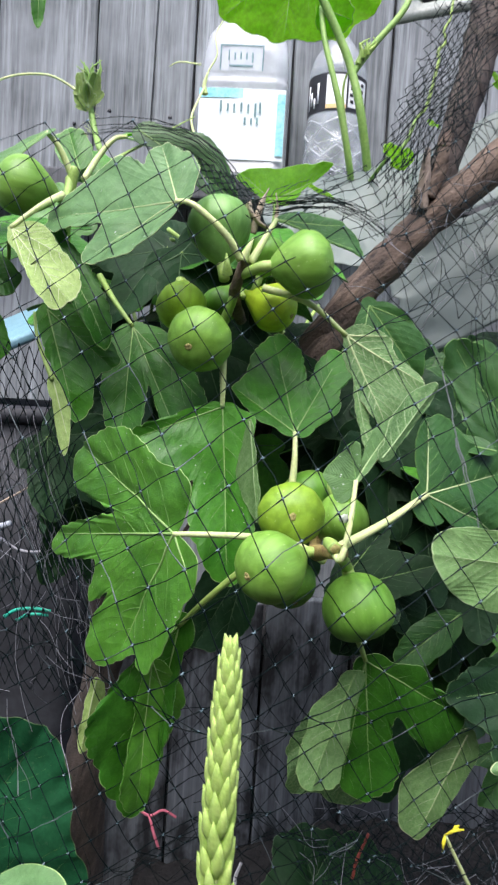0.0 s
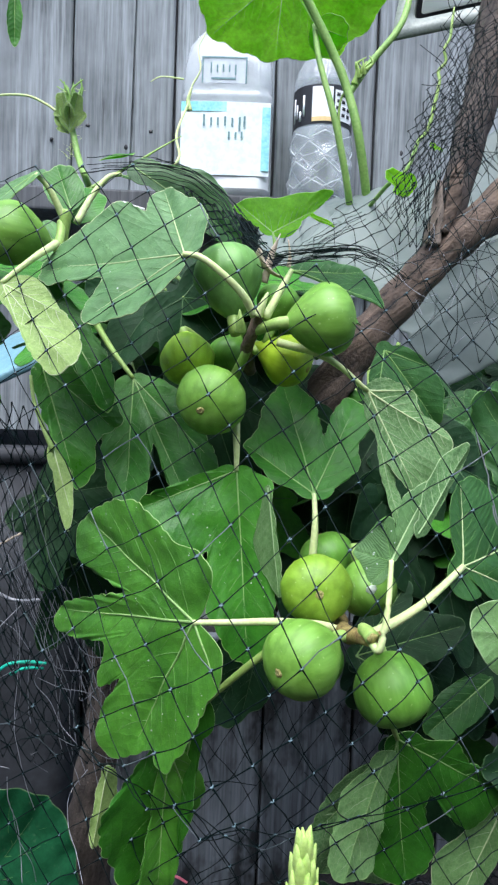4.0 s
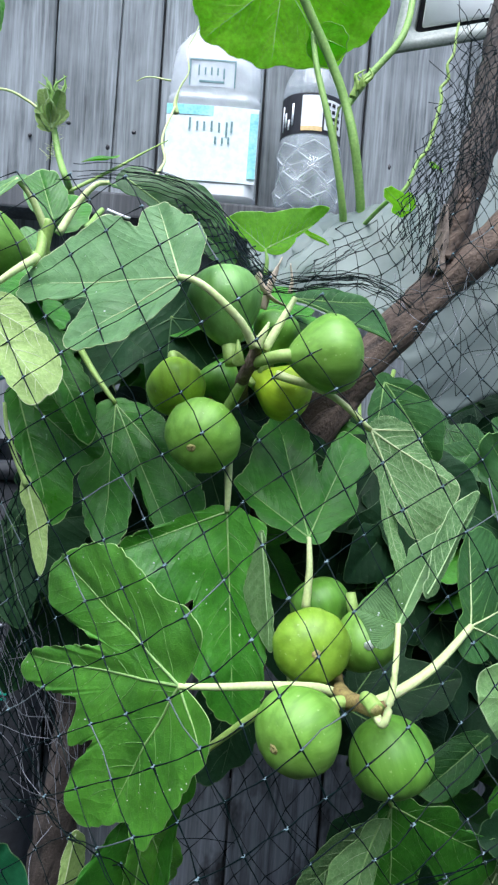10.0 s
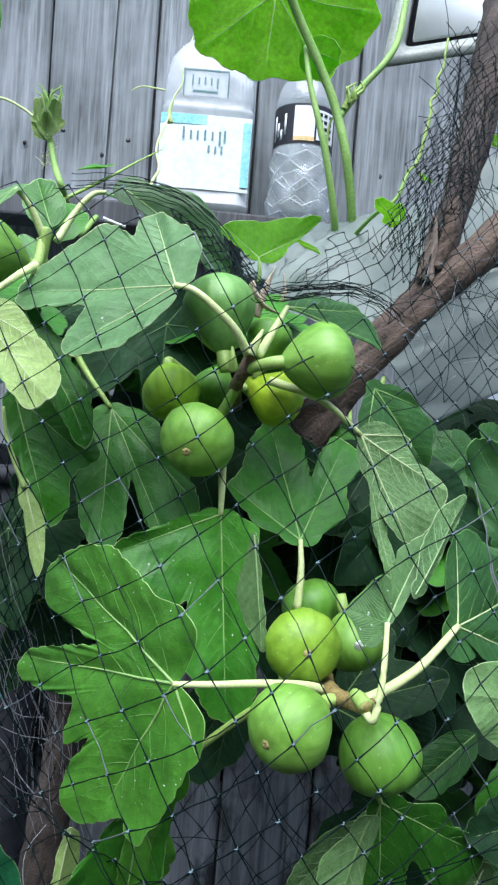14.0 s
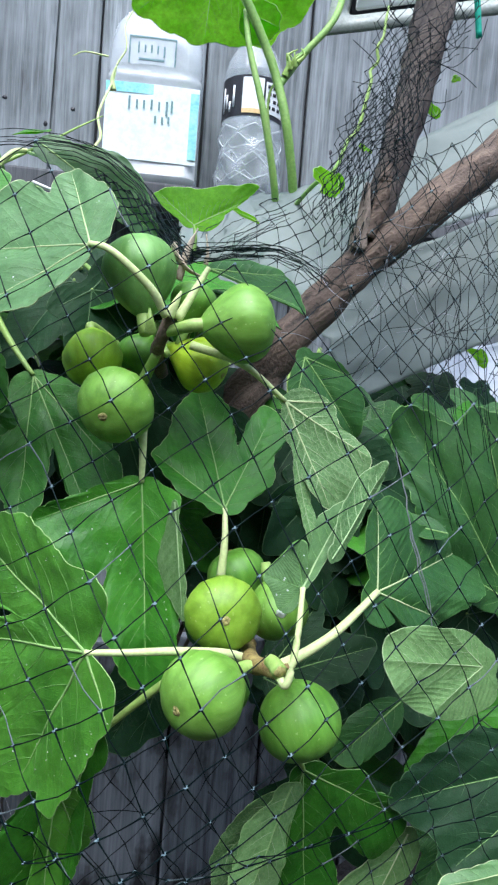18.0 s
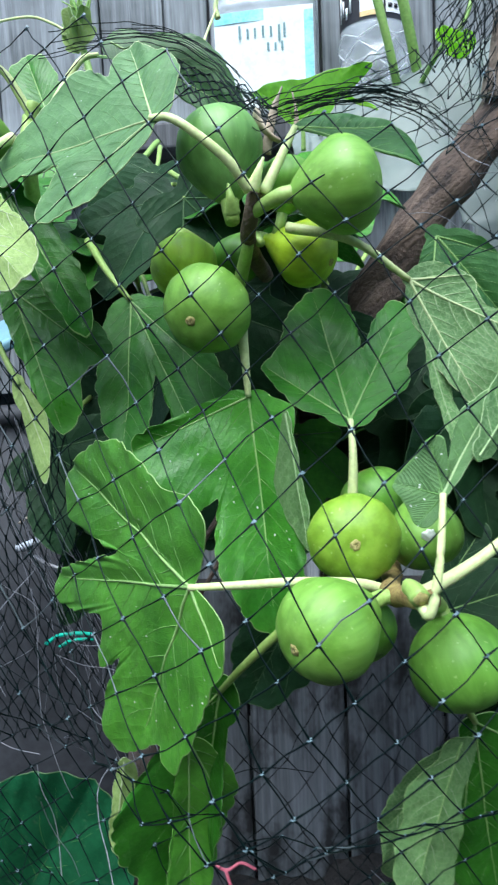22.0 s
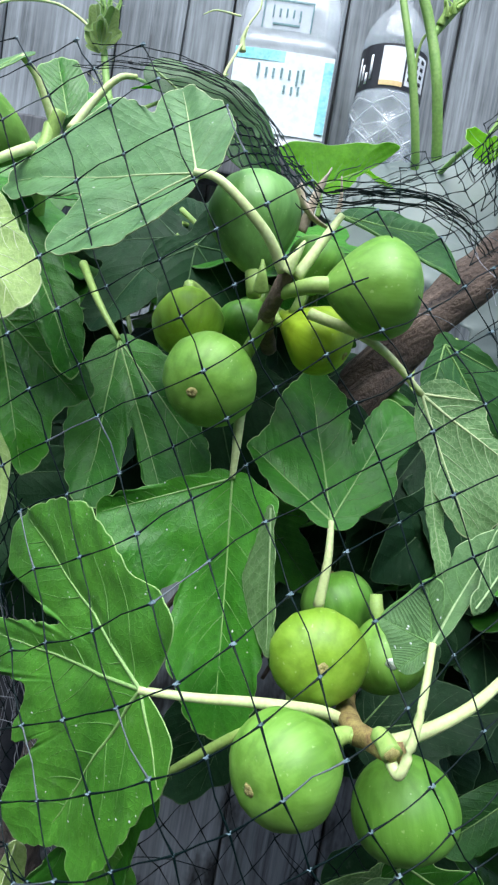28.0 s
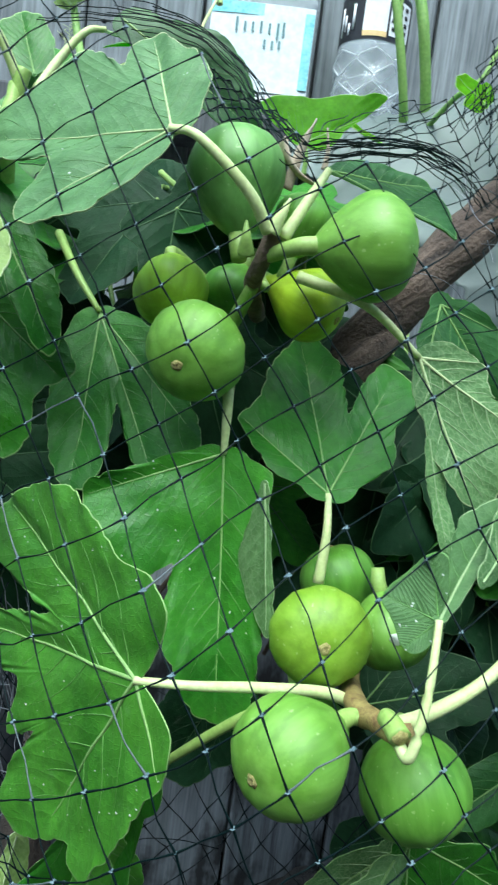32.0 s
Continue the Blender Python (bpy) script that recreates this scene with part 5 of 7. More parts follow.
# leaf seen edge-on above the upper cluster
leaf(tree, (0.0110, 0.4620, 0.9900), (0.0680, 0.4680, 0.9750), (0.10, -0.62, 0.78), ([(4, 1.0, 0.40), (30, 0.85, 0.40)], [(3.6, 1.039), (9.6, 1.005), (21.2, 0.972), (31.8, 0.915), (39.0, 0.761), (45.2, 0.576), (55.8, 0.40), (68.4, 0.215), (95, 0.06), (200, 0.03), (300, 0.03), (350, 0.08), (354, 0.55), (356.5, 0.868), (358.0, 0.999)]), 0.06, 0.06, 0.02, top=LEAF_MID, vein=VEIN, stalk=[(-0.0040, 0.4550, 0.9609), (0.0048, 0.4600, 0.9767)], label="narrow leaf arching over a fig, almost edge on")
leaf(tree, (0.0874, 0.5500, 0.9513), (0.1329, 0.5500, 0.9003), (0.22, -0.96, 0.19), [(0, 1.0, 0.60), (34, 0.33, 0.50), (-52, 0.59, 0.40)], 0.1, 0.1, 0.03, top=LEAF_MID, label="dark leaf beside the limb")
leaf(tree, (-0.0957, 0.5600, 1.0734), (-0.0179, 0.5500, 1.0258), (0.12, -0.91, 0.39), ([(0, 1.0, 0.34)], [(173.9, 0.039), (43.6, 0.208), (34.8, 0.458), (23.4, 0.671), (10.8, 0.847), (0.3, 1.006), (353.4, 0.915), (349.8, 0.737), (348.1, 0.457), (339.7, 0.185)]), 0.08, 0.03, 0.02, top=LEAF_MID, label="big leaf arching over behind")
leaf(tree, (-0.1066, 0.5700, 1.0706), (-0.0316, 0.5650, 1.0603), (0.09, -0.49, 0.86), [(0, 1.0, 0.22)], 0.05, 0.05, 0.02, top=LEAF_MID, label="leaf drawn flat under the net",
     stalk=[(-0.1337, 0.5500, 1.0312), (-0.1255, 0.5600, 1.0518), (-0.1151, 0.5650, 1.0648)])
part("shoot", tube(curve_points([(-0.1531, 0.5800, 0.9538), (-0.1448, 0.5450, 0.9967), (-0.1392, 0.5400, 1.0293), (-0.1373, 0.5400, 1.0367)], 8), 0.005, 0.0035, 10, 0.1), PETIOLE_GREEN, tree, "green shoot tip")
leaf(tree, (-0.1572, 0.5300, 1.0572), (-0.2101, 0.5100, 1.0148), (-0.36, -0.58, 0.73), [(0, 1.0, 0.42), (31, 0.40, 0.40)], 0.1, 0.12, 0.03, top=LEAF_DUSTY, stalk=[(-0.1401, 0.5400, 1.0311), (-0.1481, 0.5350, 1.0474)], label="dusty leaf at the end of the shoot")
leaf(tree, (-0.1420, 0.5700, 1.0440), (-0.1554, 0.5800, 1.0790), (0.11, -0.94, 0.31), [(0, 1.0, 0.70)], 0.1, 0.1, 0.03, detail=0.7, label="small dark leaf behind")
leaf(tree, (-0.1458, 0.5800, 1.0384), (-0.1279, 0.6000, 1.0686), (0.19, -0.87, 0.46), [(0, 1.0, 0.70)], 0.1, 0.1, 0.03, detail=0.7, label="small dark leaf behind")
leaf(tree, (-0.2359, 0.5800, 0.9735), (-0.1872, 0.5700, 0.9511), (-0.02, -0.93, 0.37), [(0, 1.0, 0.60)], 0.1, 0.1, 0.03, top=LEAF_SHADE, vein=VEIN_SIDE, detail=0.7, label="leaf at the outer edge of the bush")
leaf(tree, (-0.2311, 0.5800, 0.9412), (-0.1999, 0.5700, 0.8938), (0.13, -0.95, 0.28), [(0, 1.0, 0.60)], 0.1, 0.1, 0.03, top=LEAF_SHADE, vein=VEIN_SIDE, detail=0.7, label="leaf at the outer edge of the bush")

# leaves, lower part
leaf(tree, (0.0869, 0.4550, 0.7107), (0.1021, 0.4750, 0.6041), (0.20, -0.97, -0.15), ([(0, 1.0, 0.40), (50, 0.76, 0.40), (-12, 0.81, 0.40)], [(175.4, 0.033), (77.9, 0.157), (73.4, 0.345), (58.1, 0.518), (58.0, 0.726), (51.8, 0.815), (43.1, 0.829), (30.4, 0.830), (26.0, 0.655), (24.3, 0.456), (16.5, 0.503), (13.8, 0.761), (9.2, 0.871), (3.6, 0.922), (357.1, 0.972), (348.5, 0.904), (342.4, 0.731), (331.6, 0.356), (314.8, 0.238), (307.4, 0.095)]), 0.05, 0.03, 0.03, top=LEAF_SHADE, vein=VEIN, stalk=[(0.0760, 0.4400, 0.7355), (0.0801, 0.4500, 0.7254)], stalk_mat=PETIOLE_GREEN, label="dark green hanging leaf with three lobes")
leaf(tree, (0.0801, 0.4500, 0.7034), (0.0550, 0.4470, 0.6309), (-0.17, 0.99, 0.02), ([(0, 1.0, 0.40)], [(294.6, 0.131), (339.7, 0.322), (344.0, 0.801), (345.2, 0.957), (0.7, 1.028), (11.0, 0.947), (15.3, 0.699), (29.8, 0.398), (31.5, 0.178), (158.1, 0.028)]), 0.08, 0.05, 0.03, under=LEAF_SILVER, vein=VEIN, detail=0.8, label="pale turned leaf flap")
leaf(tree, (0.0963, 0.5000, 0.6703), (0.0535, 0.5000, 0.5911), (-0.09, -1.00, 0.05), [(0, 1.0, 0.50), (21, 0.97, 0.45), (-17, 0.74, 0.40)], 0.08, 0.05, 0.03, top=LEAF_UNDER, vein=VEIN, label="hanging leaf in half shade")
leaf(tree, (0.1690, 0.4870, 0.6495), (0.1381, 0.4870, 0.5712), (0.14, 0.99, -0.06), ([(0, 1.0, 0.50)], [(260.2, 0.076), (320.8, 0.257), (340.4, 0.441), (348.7, 0.660), (354.6, 0.889), (358.8, 1.015), (6.8, 1.002), (17.7, 0.827), (26.6, 0.656), (27.4, 0.425), (33.8, 0.239), (77.6, 0.053)]), 0.06, 0.02, 0.015, under=LEAF_SILVER, vein=VEIN_PALE, teeth=0.006, label="oval pale leaf turned underside out")
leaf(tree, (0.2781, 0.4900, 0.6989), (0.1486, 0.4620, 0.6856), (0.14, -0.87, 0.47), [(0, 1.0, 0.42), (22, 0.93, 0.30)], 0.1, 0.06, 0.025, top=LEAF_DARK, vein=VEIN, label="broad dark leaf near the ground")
leaf(tree, (0.2328, 0.4360, 0.6634), (0.1688, 0.4360, 0.6511), (0.06, 0.95, -0.31), [(0, 1.0, 0.20)], 0.1, 0.0, 0.02, top=LEAF_DUSTY, under=LEAF_DUSTY, vein=VEIN_PALE, detail=0.7, label="light rolled edge of a dark leaf")
# drooping leaf: shaded half painted dark, lit half a separate brighter blade
leaf(tree, (-0.0351, 0.4520, 0.7273), (-0.0611, 0.4610, 0.5904), (-0.22, -0.97, -0.02), ([(0, 1.0, 0.30), (-33, 0.50, 0.26)], [(252.4, 0.058), (318.2, 0.178), (327.6, 0.360), (331.7, 0.538), (336.7, 0.646), (344.5, 0.749), (353.2, 0.903), (359.5, 1.016), (3.1, 0.926), (6.0, 0.650), (11.9, 0.414), (13.1, 0.276), (30.9, 0.115)]), 0.85, 0.03, 0.03, top=LEAF_SHADE, vein=VEIN, stalk=[(0.0252, 0.4200, 0.7889), (0.0035, 0.4300, 0.7721), (-0.0218, 0.4450, 0.7440)], stalk_mat=PETIOLE_GREEN, label="drooping folded leaf hanging low")
leaf(tree, (-0.0510, 0.4480, 0.7040), (-0.0570, 0.4540, 0.5950), (0.30, -0.92, 0.25), ([(0, 1.0, 0.30), (24, 0.55, 0.30)], [(3.0, 0.97), (5.8, 0.803), (13.8, 0.571), (28.5, 0.412), (46.3, 0.295), (62.2, 0.133), (120, 0.03), (240, 0.03), (335, 0.12), (345, 0.30), (350, 0.436), (350.5, 0.631), (351.2, 0.779), (358.0, 0.987)]), 0.08, 0.02, 0.02, top=LEAF_LIT, vein=VEIN, label="half of the drooping leaf, light painted as brighter green")
leaf(tree, (-0.0900, 0.4680, 0.6810), (-0.0985, 0.4660, 0.6310), (-0.32, 0.94, 0.05), ([(0, 1.0, 0.30)], [(330, 0.35), (338, 0.62), (350, 0.90), (0, 1.0), (5, 0.8), (8, 0.5), (30, 0.12), (120, 0.04), (240, 0.04), (300, 0.15)]), 0.15, 0.02, 0.03, under=LEAF_PALE, top=LEAF_PALE, vein=VEIN_PALE, detail=0.6, label="pale turned edge of the drooping leaf")
# leaves behind the clusters, mostly with their shade put into the dark green
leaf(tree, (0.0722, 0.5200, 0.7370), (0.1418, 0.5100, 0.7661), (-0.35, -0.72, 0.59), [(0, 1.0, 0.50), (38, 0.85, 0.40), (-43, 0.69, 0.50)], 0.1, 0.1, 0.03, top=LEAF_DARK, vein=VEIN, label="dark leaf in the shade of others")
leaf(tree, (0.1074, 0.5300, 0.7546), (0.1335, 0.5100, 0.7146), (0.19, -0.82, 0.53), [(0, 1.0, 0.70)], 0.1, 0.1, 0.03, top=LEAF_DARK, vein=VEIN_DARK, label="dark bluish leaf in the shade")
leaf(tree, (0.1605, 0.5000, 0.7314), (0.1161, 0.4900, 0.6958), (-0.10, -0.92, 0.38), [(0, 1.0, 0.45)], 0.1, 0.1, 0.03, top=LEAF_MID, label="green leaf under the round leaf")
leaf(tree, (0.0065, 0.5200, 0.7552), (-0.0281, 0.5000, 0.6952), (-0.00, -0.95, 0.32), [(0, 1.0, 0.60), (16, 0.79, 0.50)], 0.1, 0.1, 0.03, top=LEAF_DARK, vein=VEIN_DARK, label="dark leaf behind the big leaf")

# shaded leaves inside the bush; most have the shade painted in as near-black green
rl = random.Random(21)
spots = [(-0.1302, 0.6200, 0.9426), (-0.0746, 0.6000, 0.9629), (-0.0419, 0.6200, 0.9751), (-0.1036, 0.6400, 0.8818), (-0.0308, 0.6000, 0.8684), (0.0245, 0.6200, 0.8467), (0.0190, 0.5800, 0.8065), (0.0827, 0.6000, 0.8621),
         (0.1174, 0.5800, 0.8585), (0.1048, 0.6000, 0.8101), (0.1252, 0.6000, 0.8866), (0.1511, 0.5600, 0.8389), (0.1701, 0.5600, 0.7255), (0.1453, 0.6000, 0.8121), (0.1914, 0.5500, 0.8168), (0.1657, 0.5800, 0.6850),
         (0.2392, 0.6000, 0.6781), (0.2086, 0.5800, 0.8752), (-0.1455, 0.6200, 0.9927), (-0.0983, 0.6600, 0.9920), (-0.0079, 0.6000, 0.9085), (0.2364, 0.5600, 0.8452), (0.2749, 0.5800, 0.6836), (0.1215, 0.5800, 0.6884)]
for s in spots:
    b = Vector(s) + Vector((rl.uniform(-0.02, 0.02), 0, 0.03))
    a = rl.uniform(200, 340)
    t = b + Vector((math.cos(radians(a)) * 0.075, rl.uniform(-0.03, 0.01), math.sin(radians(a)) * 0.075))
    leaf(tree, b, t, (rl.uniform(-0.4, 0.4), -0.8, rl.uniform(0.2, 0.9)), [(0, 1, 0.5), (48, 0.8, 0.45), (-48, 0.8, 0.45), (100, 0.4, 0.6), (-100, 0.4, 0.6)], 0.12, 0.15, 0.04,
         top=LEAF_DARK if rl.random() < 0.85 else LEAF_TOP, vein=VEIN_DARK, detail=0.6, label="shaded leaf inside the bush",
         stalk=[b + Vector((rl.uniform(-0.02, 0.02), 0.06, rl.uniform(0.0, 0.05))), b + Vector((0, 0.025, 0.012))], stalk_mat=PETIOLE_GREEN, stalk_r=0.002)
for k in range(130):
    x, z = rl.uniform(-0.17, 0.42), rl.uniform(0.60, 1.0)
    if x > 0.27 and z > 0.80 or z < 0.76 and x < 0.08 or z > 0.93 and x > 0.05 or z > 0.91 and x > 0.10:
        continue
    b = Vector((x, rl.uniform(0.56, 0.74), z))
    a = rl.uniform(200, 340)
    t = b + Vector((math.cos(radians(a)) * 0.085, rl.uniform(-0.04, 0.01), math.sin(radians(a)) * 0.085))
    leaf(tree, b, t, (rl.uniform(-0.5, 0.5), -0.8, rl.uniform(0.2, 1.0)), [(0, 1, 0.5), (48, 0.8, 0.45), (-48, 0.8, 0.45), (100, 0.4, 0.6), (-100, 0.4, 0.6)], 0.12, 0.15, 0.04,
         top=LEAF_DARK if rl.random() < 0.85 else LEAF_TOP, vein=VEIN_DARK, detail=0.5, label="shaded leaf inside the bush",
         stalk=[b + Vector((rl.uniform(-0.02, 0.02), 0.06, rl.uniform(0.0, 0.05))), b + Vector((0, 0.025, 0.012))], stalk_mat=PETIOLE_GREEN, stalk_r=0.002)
# leaves under the sheet, again darkened by colour to stand for shade
rs = random.Random(8)
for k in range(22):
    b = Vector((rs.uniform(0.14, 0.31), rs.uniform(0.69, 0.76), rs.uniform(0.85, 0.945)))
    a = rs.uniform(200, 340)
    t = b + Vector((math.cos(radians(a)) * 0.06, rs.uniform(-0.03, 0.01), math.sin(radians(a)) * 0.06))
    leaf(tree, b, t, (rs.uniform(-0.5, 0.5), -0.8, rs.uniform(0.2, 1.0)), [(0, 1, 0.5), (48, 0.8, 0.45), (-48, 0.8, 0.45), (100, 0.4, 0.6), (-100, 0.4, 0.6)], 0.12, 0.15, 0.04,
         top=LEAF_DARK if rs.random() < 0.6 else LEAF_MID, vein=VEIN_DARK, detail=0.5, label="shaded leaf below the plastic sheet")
# canopy leaves, added so less light from above reaches the inner bush
for k in range(34):
    x = rl.uniform(-0.2, 0.27)
    b = Vector((x, rl.uniform(0.56, 0.80), (1.0 if x < 0.04 else 0.84) + rl.uniform(-0.035, 0.01)))
    a = rl.uniform(0, 360)
    t = b + Vector((math.cos(radians(a)) * 0.09, math.sin(radians(a)) * 0.07, rl.uniform(-0.05, 0.0)))
    nrm = (rl.uniform(-0.4, 0.4), -0.3, 0.9)
    if t.x > 0.06 and b.z > 0.93:
        continue
    leaf(tree, b, t, nrm, [(0, 1, 0.5), (48, 0.8, 0.45), (-48, 0.8, 0.45), (100, 0.4, 0.6), (-100, 0.4, 0.6)], 0.12, 0.15, 0.04,
         vein=VEIN_DARK, detail=0.5, label="canopy leaf added behind the front leaves to block light", stalk=[b + Vector((rl.uniform(-0.02, 0.02), 0.05, -0.05)), b + Vector((0, 0.02, -0.02))], stalk_mat=PETIOLE_GREEN, stalk_r=0.002)
for k in range(5):
    p = Vector((0.0296, 0.6000, 0.8677)) + Vector((0.03 * k - 0.07, 0, 0))
    part("twig", tube(curve_points([p, p + Vector((rl.uniform(-0.03, 0.03), -0.01, -0.06)), p + Vector((rl.uniform(-0.06, 0.06), -0.01, -0.14))], 6), 0.003, 0.0014, 7, 0.1), BARK, tree, "thin brown twig")

# ---- squash vine in front of the fence ----
vine = thing("squash_vine", (0.1084, 0.7600, 1.1114), "climbing squash vine with bright green leaves and tendrils", "vine")


def stem(name, pts, r0, r1, m=None, label=""):
    return part(name, tube(curve_points(pts, 10), r0, r1, 10, 0.06), m or STEM_GREEN, vine, label)


stem("stem", [(0.1180, 0.8400, 1.0900), (0.1165, 0.8050, 1.1180), (0.1010, 0.7850, 1.1820), (0.0860, 0.7900, 1.2340), (0.0660, 0.7900, 1.2750), (0.0330, 0.7800, 1.3270), (0.0126, 0.7500, 1.3535)], 0.0048, 0.0042, label="thick ridged green stem")
stem("stem", [(0.1010, 0.8300, 1.0900), (0.0950, 0.7900, 1.1190), (0.0760, 0.7750, 1.1880), (0.0575, 0.7850, 1.2540), (0.0520, 0.7980, 1.2950)], 0.0042, 0.0026, label="green leaf stalk of the vine")
stem("stem", [(0.0900, 0.7920, 1.2260), (0.1120, 0.8000, 1.2610), (0.1453, 0.8100, 1.3092), (0.1668, 0.8600, 1.3901)], 0.0036, 0.0034, label="side stem of the vine")
stem("stem", [(0.1100, 0.8100, 1.1050), (0.1240, 0.7450, 1.1220), (0.1390, 0.7300, 1.1340), (0.1500, 0.7350, 1.1620)], 0.0022, 0.0018, label="creeping stem of the vine")
stem("tendril", [(0.1500, 0.7350, 1.1620), (0.1600, 0.7400, 1.1760), (0.1660, 0.7430, 1.2010), (0.1700, 0.7450, 1.2230), (0.1700, 0.7500, 1.2350), (0.1765, 0.7500, 1.2440), (0.1745, 0.7500, 1.2560), (0.1800, 0.7520, 1.2680), (0.1820, 0.7550, 1.2850), (0.1850, 0.7600, 1.3000)], 0.0019, 0.0012, PETIOLE_GREEN, "wavy pale green tendril")
stem("tendril", [(0.0883, 0.8000, 1.1698), (0.0821, 0.8000, 1.2029), (0.0839, 0.8000, 1.2255), (0.0929, 0.8000, 1.2365)], 0.0016, 0.001, PETIOLE_GREEN, "thin tendril")
leaf(vine, (0.0212, 0.8300, 1.3607), (-0.0510, 0.8200, 1.2919), (-0.09, 0.99, -0.05), [(0, 1.0, 0.90), (-81, 0.96, 0.75), (-134, 1.11, 0.90), (-42, 0.82, 0.80), (49, 0.89, 0.90), (177, 1.00, 0.90), (117, 0.82, 0.90)], 0.05, 0.03, 0.03, top=LEAF_SQUASH, under=LEAF_SQUASH, vein=VEIN, label="large bright green leaf lit from behind", sharp=5.0, teeth=0.022)
leaf(vine, (0.0519, 0.8000, 1.2950), (0.0873, 0.8000, 1.2842), (0.07, 0.97, 0.23), [(0, 1.0, 0.90), (37, 0.87, 0.80)], 0.05, 0.03, 0.03, top=LEAF_SQUASH, under=LEAF_SQUASH, vein=STEM_GREEN, detail=0.6, label="small rounded leaf of the vine")
leaf(vine, (0.0118, 0.6900, 1.0602), (0.0684, 0.7100, 1.1004), (0.07, -0.93, 0.37), ([(0, 1.0, 0.40), (101, 0.55, 0.40)], [(352.1, 0.422), (0.6, 0.812), (4.4, 1.084), (14.5, 0.805), (54.8, 0.485), (98.7, 0.582), (109.5, 0.599), (115.9, 0.420), (126.4, 0.190), (234.8, 0.023)]), 0.05, 0.05, 0.02, teeth=0.01, top=LEAF_SQUASH_SHADE, under=LEAF_SQUASH_SHADE, vein=STEM_GREEN, stalk=[(0.0136, 0.6900, 1.0390), (0.0136, 0.6900, 1.0509)], stalk_mat=STEM_GREEN, stalk_r=0.002, label="bright green leaf seen from its edge")
leaf(vine, (0.0739, 0.7400, 1.0802), (0.0455, 0.7300, 1.0889), (0.40, -0.45, 0.80), [(0, 1.0, 0.60)], 0.1, 0.05, 0.03, top=LEAF_SQUASH, under=LEAF_SQUASH, vein=STEM_GREEN, detail=0.6, label="young leaf of the vine")
for px in ((0.1412, 0.7200, 1.1120), (0.1635, 0.7400, 1.1614), (0.2387, 0.7500, 1.2011), (0.2612, 0.7600, 1.2453), (0.3111, 0.7400, 0.9710), (0.1422, 0.7500, 1.1275)):
    b = Vector(px)
    leaf(vine, b, b + Vector((rl.uniform(-0.03, 0.03), 0, rl.uniform(-0.025, 0.02))), (rl.uniform(-0.3, 0.3), -0.6, 0.7), [(0, 1, 0.7), (60, 0.7, 0.6), (-60, 0.7, 0.6)], 0.1, 0.1, 0.05, top=LEAF_SQUASH, under=LEAF_SQUASH, vein=STEM_GREEN, detail=0.5, label="leaf scrap of the vine caught in the net")
bud = stem("flower_bud", [(0.0953, 0.7920, 1.2358), (0.0975, 0.7900, 1.2452), (0.0954, 0.7900, 1.2570)], 0.004, 0.001, PETIOLE_GREEN, "green flower bud")
for k in range(7):
    b = Vector((0.1001, 0.7900, 1.2427)) + Vector((rl.uniform(-0.002, 0.006), rl.uniform(-0.004, 0.004), rl.uniform(-0.006, 0.006)))
    stem("bud_scale", [b, b + Vector((rl.uniform(-0.003, 0.006), -0.002, 0.006)), b + Vector((rl.uniform(-0.004, 0.010), -0.002, 0.013))], 0.0022, 0.0006, PETIOLE_GREEN)
# second shoot before the fence
vine_b = thing("vine_shoot", (-0.2111, 0.9200, 1.1765), "young hairy vine shoot with thin tendrils", "vine")
vine = vine_b
stem("stem", [(-0.20, 1.205, 1.2), (-0.21, 1.1, 1.15), (-0.1956, 0.9000, 1.1534), (-0.2103, 0.9200, 1.1861), (-0.2203, 0.9300, 1.2202), (-0.2265, 0.9300, 1.2418)], 0.0042, 0.0036, label="hairy green stem")
for k in range(16):
    b = Vector((-0.2243, 0.9300, 1.2496)) + Vector((rl.uniform(-0.009, 0.009), rl.uniform(-0.007, 0.007), rl.uniform(-0.022, 0.014)))
    stem("bud_scale", [b, b + Vector((rl.uniform(-0.007, 0.007), -0.003, 0.010)), b + Vector((rl.uniform(-0.012, 0.012), -0.004, 0.021))], 0.0024, 0.0005, STEM_GREEN)
for base, tip, nrm in (((-0.2230, 0.9260, 1.2280), (-0.2330, 0.9220, 1.2640), (-0.5, -0.8, 0.2)), ((-0.2210, 0.9240, 1.2250), (-0.2140, 0.9200, 1.2620), (0.5, -0.8, 0.2)), ((-0.2220, 0.9220, 1.2200), (-0.2240, 0.9160, 1.2500), (0.1, -0.95, 0.2)), ((-0.2250, 0.9240, 1.2180), (-0.2400, 0.9200, 1.2330), (-0.4, -0.8, 0.4))):
    leaf(vine_b, base, tip, nrm, [(0, 1.0, 0.42), (35, 0.6, 0.4), (-35, 0.6, 0.4)], 0.55, -0.1, 0.05, top=LEAF_PALE, under=LEAF_PALE, vein=VEIN_UNDER, detail=0.6, label="small hairy folded leaf of the shoot tip")
for k in range(40):
    b = Vector((-0.2209, 0.9300, 1.2328)) + Vector((rl.uniform(-0.006, 0.006), rl.uniform(-0.005, 0.005), rl.uniform(-0.05, 0.04)))
    stem("hair", [b, b + Vector((rl.uniform(-0.006, 0.006), rl.uniform(-0.004, 0.002), rl.uniform(0, 0.004))), b + Vector((rl.uniform(-0.012, 0.012), rl.uniform(-0.006, 0.002), rl.uniform(0, 0.008)))], 0.0004, 0.0001, PETIOLE)
